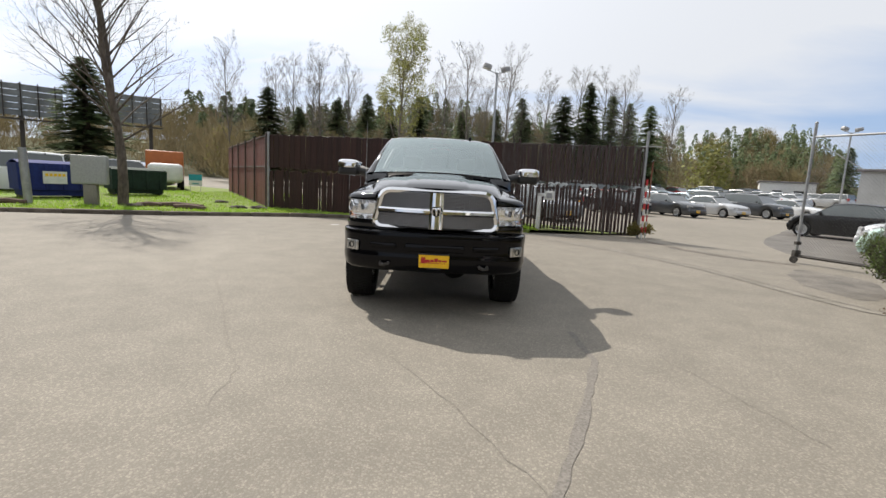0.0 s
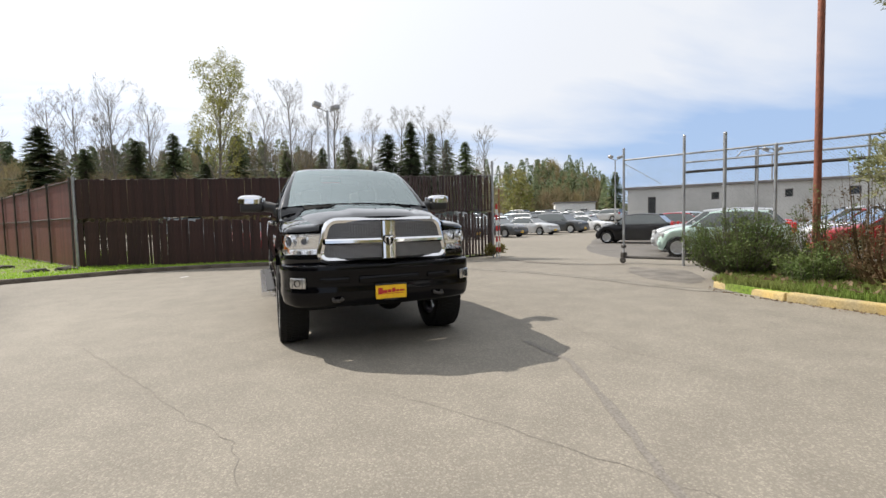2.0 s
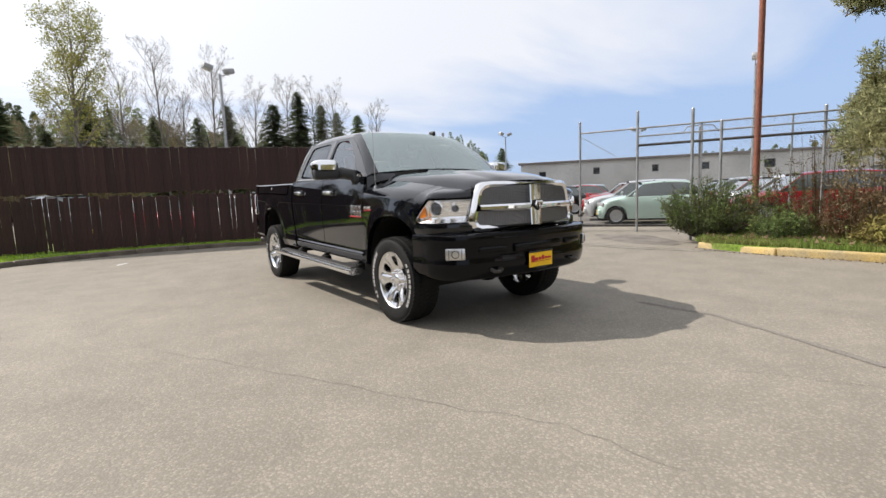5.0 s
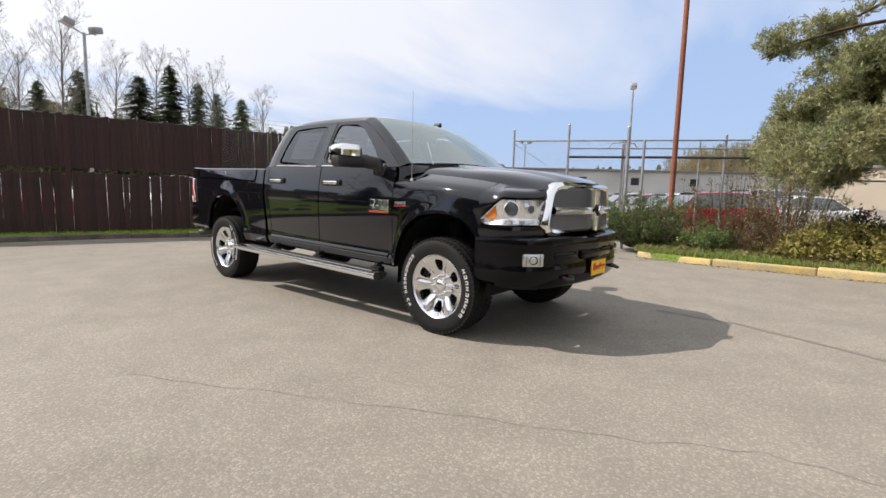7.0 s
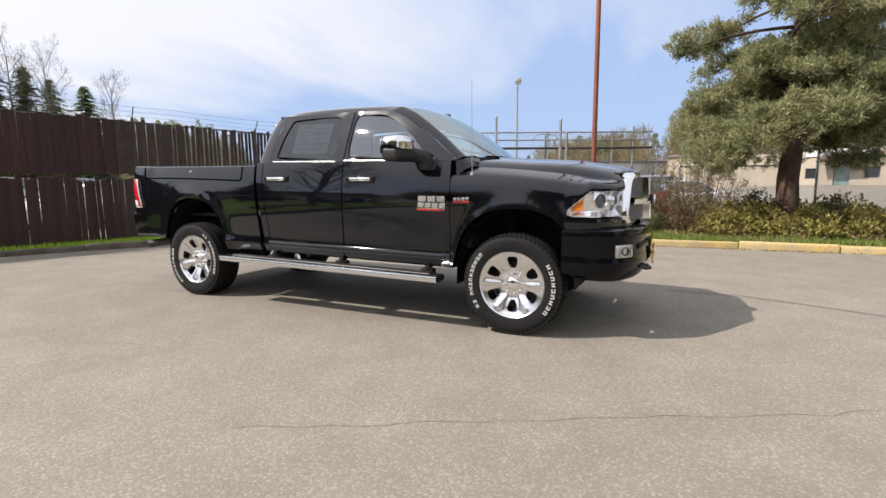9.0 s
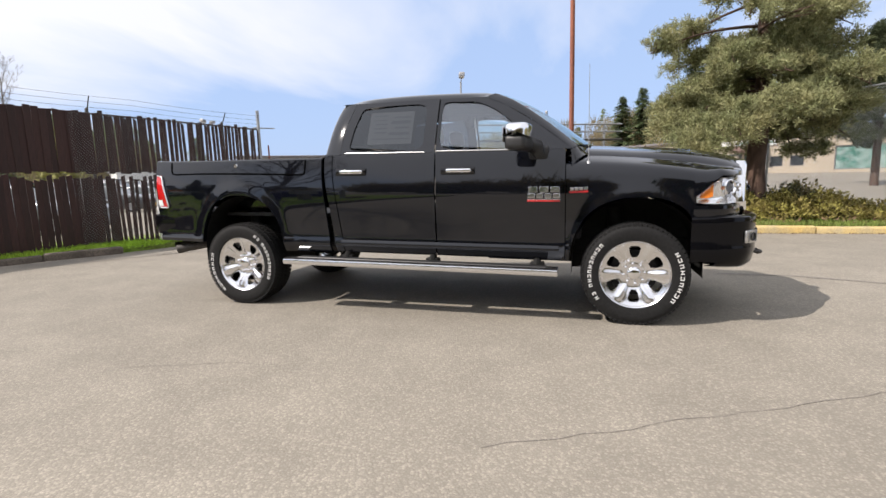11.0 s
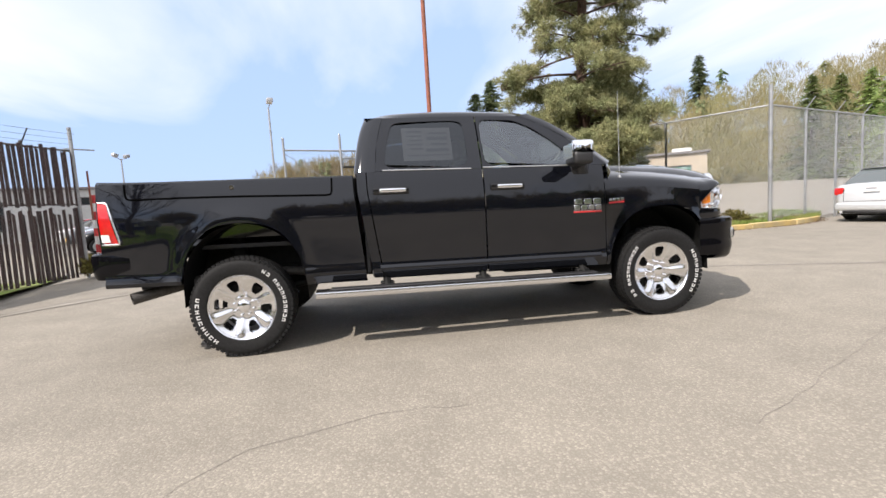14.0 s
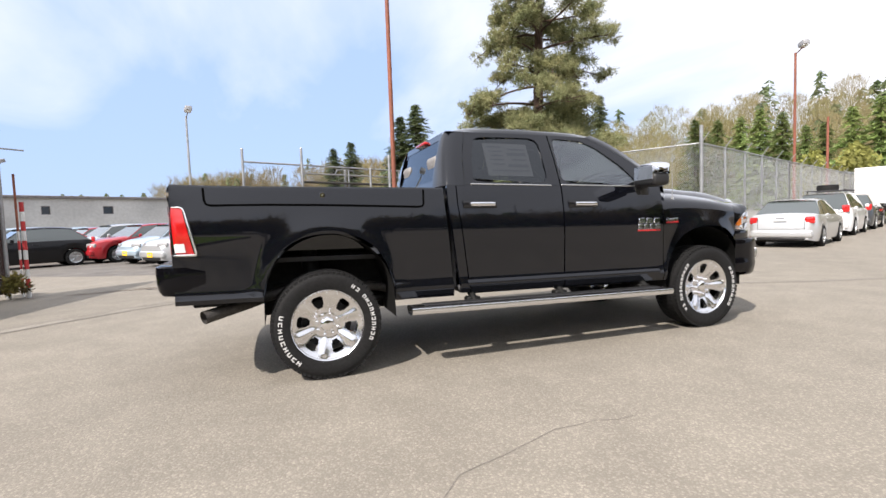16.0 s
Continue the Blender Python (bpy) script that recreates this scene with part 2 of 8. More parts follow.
# ---- building helpers ----
def finish(bm, name, mat, sharp=38):
    bmesh.ops.recalc_face_normals(bm, faces=bm.faces)
    me = bpy.data.meshes.new(name)
    bm.to_mesh(me)
    bm.free()
    me.materials.append(mat)
    for p in me.polygons:
        p.use_smooth = True
    me.set_sharp_from_angle(angle=radians(sharp))
    return me


def part(name, bm, mat, parent=None, label="", sharp=38, mats=()):
    ob = new(name, finish(bm, name, mat, sharp))
    for m in mats:
        ob.data.materials.append(m)
    if parent is not None:
        ob.parent = parent
    if label:
        tagged(ob, label)
    return ob


def thing(name, label, category, at=None, group="", kind=""):
    ob = new(name)
    ob.empty_display_size = 0.2
    if at is not None:
        ob.matrix_world = at
    return tagged(ob, label, category, group, kind)


def single(name, bm, mat, label, category, at=None, group="", kind="", sharp=38):
    ob = new(name, finish(bm, name, mat, sharp))
    if at is not None:
        ob.matrix_world = at
    return tagged(ob, label, category, group, kind)


def stuff_mesh(name, verts, faces, mat):
    me = bpy.data.meshes.new(name)
    me.from_pydata([tuple(v) for v in verts], [], faces)
    me.materials.append(mat)
    return me


def box(bm, lo, hi, bevel=0.0, seg=2, m=None):
    r = bmesh.ops.create_cube(bm, size=1)
    c = [(a + b) / 2 for a, b in zip(lo, hi)]
    s = [abs(b - a) for a, b in zip(lo, hi)]
    for v in r["verts"]:
        v.co = Vector((v.co.x * s[0] + c[0], v.co.y * s[1] + c[1], v.co.z * s[2] + c[2]))
    geom = r["verts"]
    if bevel:
        e = list({e for v in geom for e in v.link_edges})
        out = bmesh.ops.bevel(bm, geom=e, offset=min(bevel, min(s) * 0.45), segments=seg, affect="EDGES", profile=0.5)
        geom = list({v for f in out["faces"] for v in f.verts} | {v for v in geom if v.is_valid})
    if m is not None:
        bmesh.ops.transform(bm, matrix=m, verts=[v for v in geom if v.is_valid])
    return geom


def tube(bm, pts, radii, n=10, caps=True):
    pts = [Vector(p) for p in pts]
    if not isinstance(radii, (list, tuple)):
        radii = [radii] * len(pts)
    rings = []
    for i, p in enumerate(pts):
        d = (pts[min(i + 1, len(pts) - 1)] - pts[max(i - 1, 0)]).normalized()
        a = d.orthogonal().normalized() if i == 0 else (last - d * last.dot(d)).normalized()
        last = a
        b = d.cross(a)
        rings.append([bm.verts.new(p + (a * math.cos(6.28318 * k / n) + b * math.sin(6.28318 * k / n)) * radii[i]) for k in range(n)])
    for r0, r1 in zip(rings, rings[1:]):
        for k in range(n):
            bm.faces.new((r0[k], r0[(k + 1) % n], r1[(k + 1) % n], r1[k]))
    if caps:
        bm.faces.new(rings[0][::-1])
        bm.faces.new(rings[-1])


def sheet(bm, rows, close=False):
    """Quads through a grid of points; rows of equal length."""
    vs = [[bm.verts.new(p) for p in r] for r in rows]
    for a, b in zip(vs, vs[1:]):
        k = len(a)
        for i in range(k if close else k - 1):
            j = (i + 1) % k
            f = [a[i], a[j], b[j], b[i]]
            bm.faces.new(f)
    return vs


def thicken(bm, t):
    bmesh.ops.recalc_face_normals(bm, faces=bm.faces)
    bmesh.ops.solidify(bm, geom=list(bm.faces), thickness=t)


def lathe(bm, profile, n=48, axis="x", close=False):
    """Turn (along, radius) points about the axis."""
    rows = []
    for k in range(n):
        c, s = math.cos(2 * math.pi * k / n), math.sin(2 * math.pi * k / n)
        rows.append([(a, r * c, r * s) if axis == "x" else (r * c, r * s, a) for a, r in profile])
    rows.append(rows[0])
    sheet(bm, rows)
    bmesh.ops.remove_doubles(bm, verts=bm.verts, dist=1e-5)


def lerp(a, b, t):
    return a + (b - a) * t


def curve_at(x, table):
    """Smooth value between the knots (x, value) of a table."""
    xs = [k[0] for k in table]
    if x <= xs[0]:
        return table[0][1]
    if x >= xs[-1]:
        return table[-1][1]
    i = max(j for j in range(len(xs) - 1) if xs[j] <= x)
    p = [table[max(0, min(len(table) - 1, i + d))] for d in (-1, 0, 1, 2)]
    t = (x - xs[i]) / (xs[i + 1] - xs[i])
    h = xs[i + 1] - xs[i]
    m1 = (p[2][1] - p[0][1]) / max(1e-6, p[2][0] - p[0][0]) * h
    m2 = (p[3][1] - p[1][1]) / max(1e-6, p[3][0] - p[1][0]) * h
    return (2 * t**3 - 3 * t**2 + 1) * p[1][1] + (t**3 - 2 * t**2 + t) * m1 + (-2 * t**3 + 3 * t**2) * p[2][1] + (t**3 - t**2) * m2


def spread(a, b, n):
    return [a + (b - a) * i / (n - 1) for i in range(n)]


def loop_points(corners, per):
    """A closed loop with `per` points along each side."""
    out = []
    for a, b in zip(corners, corners[1:] + corners[:1]):
        out += [tuple(lerp(p, q, k / per) for p, q in zip(a, b)) for k in range(per)]
    return out


def soften(pts, per, times=2):
    """Rounds the corners of such a loop, keeping its count."""
    k = len(pts)
    for _ in range(times):
        out = list(pts)
        for i in range(k):
            if min(i % per, per - i % per) <= 1:
                a, b, c = pts[i - 1], pts[i], pts[(i + 1) % k]
                out[i] = tuple(0.25 * p + 0.5 * q + 0.25 * r for p, q, r in zip(a, b, c))
        pts = out
    return pts


def rounded(corners, r, seg=4):
    """A closed polygon with its corners rounded."""
    out = []
    k = len(corners)
    for i in range(k):
        p, a, b = Vector(corners[i]), Vector(corners[i - 1]), Vector(corners[(i + 1) % k])
        ra = min(r, (a - p).length * 0.45)
        rb = min(r, (b - p).length * 0.45)
        s, e = p + (a - p).normalized() * ra, p + (b - p).normalized() * rb
        for j in range(seg + 1):
            t = j / seg
            out.append(tuple(s * (1 - t) ** 2 + p * 2 * t * (1 - t) + e * t * t))
    return out


def ring_face(bm, outer, inner):
    """Quads between two closed loops of equal length."""
    o, i = [bm.verts.new(p) for p in outer], [bm.verts.new(p) for p in inner]
    for k in range(len(o)):
        j = (k + 1) % len(o)
        bm.faces.new((o[k], o[j], i[j], i[k]))


def ngon(bm, pts):
    return bm.faces.new([bm.verts.new(p) for p in pts])

# ---- the pickup truck ----
PAINT = material("black metallic car paint", (0.0030, 0.0035, 0.0055), 0.06, 0.0, coat=1.0, spec=0.08)
BUMPER_PAINT = material("black bumper paint", (0.003, 0.003, 0.004), 0.07, 0.0, spec=0.2)
PLASTIC = material("black moulded plastic", (0.012, 0.012, 0.013), 0.5, grain=0.2, grain_scale=90)
LAMP_BOWL = material("bright silver lamp bowl", (0.93, 0.93, 0.94), 0.20, 0.9)
SEAM = material("black lid groove", (0.002, 0.002, 0.002), 1.0, spec=0.0)
GLOSSBLACK = material("gloss black trim", (0.008, 0.008, 0.009), 0.12)
CHROME = material("polished chrome", (0.86, 0.86, 0.87), 0.06, 1.0)
CHROME_WHEEL = material("chromed wheel", (0.78, 0.78, 0.79), 0.20, 1.0)
BULB = material("smoky projector glass", (0.10, 0.105, 0.12), 0.06, coat=1.0)
BRUSHED = material("brushed aluminium", (0.62, 0.62, 0.62), 0.28, 1.0, grain=0.12, grain_scale=60, stretch=(1, 0.03, 1))
RUBBER = material("tyre rubber", (0.009, 0.009, 0.009), 0.75, grain=0.3, grain_scale=50, bump=0.2, bump_scale=90, spec=0.25)
LETTER = material("white tyre lettering", (0.55, 0.55, 0.54), 0.6, grain=0.1, grain_scale=60)
UNDER = material("dark chassis steel", (0.009, 0.009, 0.0085), 0.7, 0.2, grain=0.4, grain_scale=20, spec=0.25)
MESHGREY = material("grille mesh", (0.25, 0.255, 0.275), 0.42, 0.8)
LENS = glass("clear lamp lens", (0.97, 0.98, 0.99), (1, 1, 1), 1.3)
WINDSCREEN = glass("laminated windscreen glass", (0.66, 0.74, 0.70), (0.86, 0.97, 0.96), 1.6, 0.30)
PANE = glass("clear car glass", (0.72, 0.82, 0.82), (0.9, 0.95, 1), 1.80, 0.08)
PANE_DARK = glass("privacy car glass", (0.065, 0.072, 0.082), (0.9, 0.95, 1), 1.68)
AMBER = material("amber reflector", (0.75, 0.22, 0.02), 0.25, coat=0.6)
REDLENS = material("red lamp lens", (0.55, 0.012, 0.012), 0.15, coat=1.0, mottle=0.3, mottle_scale=18)
YELLOW = material("yellow dealer plate", (0.85, 0.50, 0.01), 0.5, grain=0.06, grain_scale=30)
REDINK = material("red print", (0.45, 0.02, 0.02), 0.5)
LEATHER = material("grey seat leather", (0.20, 0.19, 0.18), 0.55, grain=0.15, grain_scale=40)
TRIM_DARK = material("dark cabin trim", (0.03, 0.03, 0.032), 0.6, grain=0.2, grain_scale=40)
PAPER = material("white paper", (0.42, 0.42, 0.41), 0.7, grain=0.04, grain_scale=20)
PRINT = material("grey print", (0.25, 0.26, 0.28), 0.7)

WHEELBASE, TYRE_R = 3.797, 0.418
SIDE = [(0.44, 0.925), (0.52, 0.945), (0.585, 0.972), (0.635, 0.984), (0.66, 0.972), (0.75, 0.972), (0.95, 0.981), (1.10, 0.986), (1.16, 0.985), (1.21, 0.980), (1.29, 0.969), (1.38, 0.955), (1.44, 0.943), (1.47, 0.934), (1.52, 0.918)]


def arch(y, axle, a, b, n=2.5):
    d = abs(y - axle) / a
    return 0.43 + b * (1 - d**n) ** (1 / n) if d < 1 else 0.0


def half_width(y, z):
    w = curve_at(z, SIDE)
    if y < -0.05:
        w -= 0.11 * ((-0.05 - y) / 0.75) ** 2
    if y > 4.2:
        w -= 0.02 * ((y - 4.2) / 0.6) ** 2
    for axle, b in ((0.0, 0.62), (WHEELBASE - 0.03, 0.68)):
        r = math.hypot((y - axle) / 0.52, (z - 0.43) / b)
        if z > 0.3 and r < 1.6:
            w += 0.018 * math.exp(-((r - 1.0) / 0.14) ** 2)
    return w


truck = thing("pickup_truck", "black crew cab pickup truck with chrome grille, parked on asphalt", "pickup truck")
truck.matrix_world = pose(-0.097, 0, 0, 0, 0, -1.0)


def side_panel(name, s, ys, low, high, rows=22, warp=None, inset=0.0):
    """A body side panel as a curved sheet from low(y) to high(y), with its edges turned in."""
    bm = bmesh.new()
    grid = []
    for y in ys:
        col = []
        for k in range(rows + 1):
            z = lerp(low(y), high(y), k / rows)
            yy = warp(y, z) if warp else y
            col.append((s * (half_width(yy, z) - inset), yy, z))
        grid.append([(s * (abs(col[0][0]) - 0.05), col[0][1], col[0][2] + 0.004)] + col + [(s * (abs(col[-1][0]) - 0.03), col[-1][1], col[-1][2])])
    first = [(s * (abs(p[0]) - 0.03), p[1], p[2]) for p in grid[0]]
    last = [(s * (abs(p[0]) - 0.03), p[1], p[2]) for p in grid[-1]]
    sheet(bm, [first] + grid + [last])
    return part(name, bm, PAINT, truck, sharp=32)


CROWN = [(-0.90, 1.245), (-0.65, 1.268), (-0.45, 1.295), (-0.25, 1.325), (0.0, 1.358), (0.25, 1.385), (0.56, 1.410)]
HOOD_Z = [(-0.92, 1.322), (-0.88, 1.348), (-0.80, 1.378), (-0.65, 1.410), (-0.48, 1.438), (-0.28, 1.460), (0.0, 1.484), (0.24, 1.512), (0.5, 1.540)]
HOOD_X = [(-0.95, 0.640), (-0.85, 0.665), (-0.6, 0.705), (-0.3, 0.730), (0.1, 0.750), (0.5, 0.775)]


def upper_x(z):
    t = (z - 1.47) / 0.49
    return 0.937 - 0.228 * t + 0.02 * t * (1 - t) * 2


LAMP_PLAN = [(0.0, (0.962, -0.41)), (0.18, (0.955, -0.53)), (0.36, (0.930, -0.635)), (0.55, (0.862, -0.708)), (0.78, (0.762, -0.768)), (1.0, (0.630, -0.822))]


def lamp_low(t):
    return 0.970 + 0.030 * max(0, 0.08 - t) / 0.08


def lamp_high(t):
    return 1.192 - 0.165 * (max(0, 0.30 - t) / 0.30) ** 1.1


def lamp_plan(t):
    return curve_at(t, [(k, p[0]) for k, p in LAMP_PLAN]), curve_at(t, [(k, p[1]) for k, p in LAMP_PLAN])


def grille_y(x, z):
    return -0.958 + 0.122 * (x / 0.66) ** 2 + 0.02 * (z - 0.9) / 0.4


def screen_edge(t):
    """The side edge of the windshield, foot to top."""
    return (curve_at(t, [(0, 0.825), (0.40, 0.772), (0.76, 0.705), (1, 0.650)]), curve_at(t, [(0, 0.455), (0.40, 0.712), (0.76, 0.985), (1, 1.150)]), curve_at(t, [(0, 1.502), (0.40, 1.715), (0.76, 1.905), (1, 1.985)]))


def build_side(s):
    # fender: side sheet, then crown up to the hood seam
    bm = bmesh.new()
    ys = sorted(set([round(v, 4) for v in spread(-0.43, 0.545, 40)] + [-0.425, 0.50, 0.515, 0.52]))
    grid = []
    for y in ys:
        lo = max(arch(y, 0, 0.52, 0.62), 0.545 if y > 0.4 else 0.885)
        zt = curve_at(y, CROWN)
        ztop = zt - 0.13
        col = [(s * (half_width(y, z)), y, z) for z in spread(lo, ztop, 18)]
        w = abs(col[-1][0])
        xh = curve_at(y, HOOD_X)
        col += [(s * (w - 0.014), y, zt - 0.092), (s * (w - 0.040), y, zt - 0.060), (s * lerp(w, xh, 0.40), y, zt - 0.034), (s * lerp(w, xh, 0.70), y, zt - 0.010), (s * (xh + 0.004), y, zt + 0.012)]
        col = [(s * (abs(col[0][0]) - 0.06), y, col[0][2] + 0.004)] + col
        grid.append(col)
    sheet(bm, grid)
    part("fender", bm, PAINT, truck, sharp=32)
    # cap over the headlight
    bm = bmesh.new()
    rows = []
    for t in spread(0, 1, 14):
        x, y = lamp_plan(t)
        xh, yh = lerp(0.718, 0.625, t), lerp(-0.44, -0.805, t)
        zt = lamp_high(t) + 0.003
        zc = curve_at(yh, CROWN)
        z0 = max(zt + 0.004, zc - 0.13)
        col = [(s * (x - 0.03), y + 0.02, zt - 0.012), (s * x, y, zt), (s * x, y, lerp(zt, z0, 0.5)), (s * x, y, z0)]
        col += [(s * lerp(x, xh, f), lerp(y, yh, f), lerp(z0, zc + 0.012, g)) for f, g in ((0.06, 0.27), (0.17, 0.49), (0.28, 0.59), (0.40, 0.68), (0.55, 0.77), (0.70, 0.845), (0.85, 0.925), (1.0, 1.0))]
        rows.append(col)
    sheet(bm, rows)
    part("fender_cap", bm, PAINT, truck, sharp=40)
    # corner between hood, fender and windshield pillar
    bm = bmesh.new()
    sheet(bm, [[(s * x, y, z) for x, y, z in row] for row in (
        [(0.66, 0.36, 1.44), (0.775, 0.38, 1.42), (0.83, 0.41, 1.410), (0.90, 0.45, 1.385), (0.948, 0.50, 1.33)],
        [(0.66, 0.42, 1.505), (0.775, 0.440, 1.492), (0.835, 0.455, 1.488), (0.90, 0.475, 1.470), (0.938, 0.505, 1.440)],
        [(0.66, 0.48, 1.530), (0.775, 0.485, 1.515), (0.830, 0.480, 1.505), (0.90, 0.495, 1.490), (0.935, 0.515, 1.472)])])
    part("cowl_corner", bm, PAINT, truck, sharp=60)
    # strip under the headlight
    bm = bmesh.new()
    rows = []
    for t in spread(0, 1, 14):
        x, y = lamp_plan(t)
        rows.append([(s * (x - 0.05), y + 0.04, 0.975), (s * x, y, 0.97), (s * (x + 0.004), y - 0.004, 0.93), (s * (x - 0.002), y, 0.885), (s * (x - 0.05), y + 0.04, 0.882)])
    sheet(bm, rows)
    part("headlight_filler", bm, PAINT, truck)
    # headlight
    bm = bmesh.new()
    rows = []
    for t in spread(0, 1, 18):
        x, y = lamp_plan(t)
        nx, ny = (0.9, -0.25) if t < 0.3 else (0.6, -0.8)
        lo, hi = lamp_low(t) + 0.002, lamp_high(t) - 0.004
        rows.append([(s * (x - dd * nx), y - dd * ny, z) for u, z in zip(spread(0, 1, 11), spread(lo + 0.01, hi - 0.01, 11)) for dd in (0.020 + 0.020 * math.sin(math.pi * min(1, u * 1.05)) ** 0.7 + (0.010 if 0.15 < u < 0.35 else 0),)])
    sheet(bm, rows)
    lamp = part("headlight", bm, LAMP_BOWL, truck, "chrome headlight with projector lamps and amber corner")
    bm = bmesh.new()
    rows = []
    for t in spread(0, 1, 18):
        x, y = lamp_plan(t)
        lo, hi = lamp_low(t), lamp_high(t)
        rows.append([(s * (x - 0.03), y + 0.03, lo)] + [(s * (x - 0.004 - 0.02 * (abs(u - 0.5) * 2) ** 3), y + 0.012 * (abs(u - 0.5) * 2) ** 3, lerp(lo, hi, u)) for u in spread(0, 1, 8)] + [(s * (x - 0.03), y + 0.03, hi)])
    sheet(bm, rows)
    lens = part("lens", bm, LENS, lamp)
    lens.visible_shadow = False
    bm = bmesh.new()
    rows = []
    for t in spread(0.09, 0.22, 6):
        x, y = lamp_plan(t)
        rows.append([(s * (x - 0.022), y + 0.006, z) for z in spread(1.025 + 0.02 * max(0, t - 0.15) / 0.12, lerp(1.04, lamp_high(t) - 0.012, min(1, (t - 0.05) / 0.10)), 4)])
    sheet(bm, rows)
    thicken(bm, 0.006)
    part("amber_reflector", bm, AMBER, lamp, "amber side reflector")
    for t, r, zz in ((0.46, 0.052, 1.108), (0.76, 0.030, 1.105)):
        x, y = lamp_plan(t)
        m = pose(s * (x - 0.022), y + 0.022, zz, 90, 0, s * (55 if t < 0.6 else 32))
        bm = bmesh.new()
        lathe(bm, [(0.0, r * 0.72), (0.02, r * 0.80), (0.035, r), (0.028, r * 1.12), (-0.03, r * 1.1)], 24, "z")
        bmesh.ops.transform(bm, matrix=m, verts=bm.verts)
        part("projector_ring", bm, CHROME, lamp)
        bm = bmesh.new()
        bmesh.ops.create_uvsphere(bm, u_segments=20, v_segments=10, radius=r * 0.88)
        bmesh.ops.transform(bm, matrix=m @ Matrix.Diagonal((1, 1, 0.35, 1)), verts=bm.verts)
        part("projector_lens", bm, BULB, lamp)
    for z in (1.042, 1.160):
        bm = bmesh.new()
        sheet(bm, [[(s * (lamp_plan(t)[0] - 0.040 - d), lamp_plan(t)[1] + 0.034 + d * 0.7, z + e) for d, e in ((0.030, 0.006), (0.0, 0.0), (0.030, -0.006))] for t in spread(0.32, 0.97, 12)])
        part("reflector_fin", bm, CHROME, lamp)
    for t in spread(0.10, 0.90, 12):
        bm = bmesh.new()
        x, y = lamp_plan(t)
        box(bm, (-0.012, -0.006, -0.007), (0.012, 0.006, 0.007), 0.003, 1, pose(s * (x - 0.052), y + 0.042, 1.012, 0, 0, 0))
        part("running_light", bm, WHITE_PAINT, lamp)

    # doors
    def door(name, y0, y1, warp, outer, inner, pane_mat):
        d = side_panel(name, s, spread(y0, y1, 26), lambda y: 0.545, lambda y: 1.468, 24, warp)
        bm = bmesh.new()
        per = 8
        o = [(s * upper_x(z), y, z) for y, z in loop_points(outer, per)]
        i = [(s * (upper_x(z) - 0.004), y, z) for y, z in soften(loop_points(inner, per), per)]
        i2 = [(s * (upper_x(z) - 0.022), y, z) for y, z in soften(loop_points(inner, per), per)]
        ring_face(bm, o, i)
        ring_face(bm, i, i2)
        bmesh.ops.remove_doubles(bm, verts=bm.verts, dist=1e-5)
        part("window_frame", bm, PAINT, d)
        bm = bmesh.new()
        rows = []
        for z in spread(min(q[1] for q in inner) + 0.001, max(q[1] for q in inner) - 0.001, 12):
            cut = [lerp(p[0], q[0], (z - p[1]) / (q[1] - p[1])) for p, q in zip(inner, inner[1:] + inner[:1]) if (p[1] - z) * (q[1] - z) < 0]
            rows.append([(s * (upper_x(z) - 0.016), y, z) for y in spread(min(cut), max(cut), 9)])
        sheet(bm, rows)
        g = part("window_pane", bm, pane_mat, d)
        g.visible_shadow = False
        # bright strip along the belt
        bm = bmesh.new()
        tube(bm, [(s * (upper_x(1.482) + 0.004), y, z) for y, z in ((inner[0][0] - 0.02, 1.471), ((inner[0][0] + inner[1][0]) / 2, 1.474), (inner[1][0] + 0.02, 1.477))], 0.006, 8)
        part("belt_moulding", bm, BRUSHED, d)
        return d

    front = door("front_door", 0.552, 1.668, None, [(0.50, 1.47), (1.672, 1.47), (1.672, 1.960), (1.255, 1.955), (1.065, 1.868), (0.775, 1.685)], [(0.775, 1.482), (1.648, 1.486), (1.648, 1.927), (1.330, 1.918), (1.165, 1.842), (0.945, 1.672)], PANE)
    rear = door("rear_door", 1.682, 2.690, lambda y, z: y if y < 2.3 else y - (y - 2.3) / 0.39 * 0.10 * max(0, (1.3 - z) / 0.8), [(1.684, 1.47), (2.615, 1.47), (2.588, 1.72), (2.52, 1.955), (1.684, 1.962)], [(1.795, 1.488), (2.535, 1.497), (2.505, 1.70), (2.440, 1.912), (1.795, 1.925)], PANE_DARK)
    side_panel("cab_corner", s, spread(2.700, 2.778, 6), lambda y: 0.555, lambda y: 1.468, 24, lambda y, z: y - 0.10 * max(0, (1.3 - z) / 0.8))
    for d, yc in ((front, 1.455), (rear, 2.485)):
        w = half_width(yc, 1.30)
        bm = bmesh.new()
        box(bm, (-0.012, -0.155, -0.034), (0.012, 0.155, 0.034), 0.012, 2, pose(s * (w + 0.004), yc + 0.01, 1.303))
        h = part("door_handle", bm, GLOSSBLACK, d, "black handle surround with chrome pull")
        bm = bmesh.new()
        box(bm, (-0.016, -0.115, -0.018), (0.016, 0.115, 0.018), 0.012, 3, pose(s * (w + 0.032), yc - 0.005, 1.303))
        box(bm, (-0.02, -0.018, -0.015), (0.015, 0.018, 0.015), 0.006, 1, pose(s * (w + 0.015), yc - 0.10, 1.303))
        box(bm, (-0.02, -0.018, -0.015), (0.015, 0.018, 0.015), 0.006, 1, pose(s * (w + 0.015), yc + 0.09, 1.303))
        part("handle_pull", bm, CHROME, h)
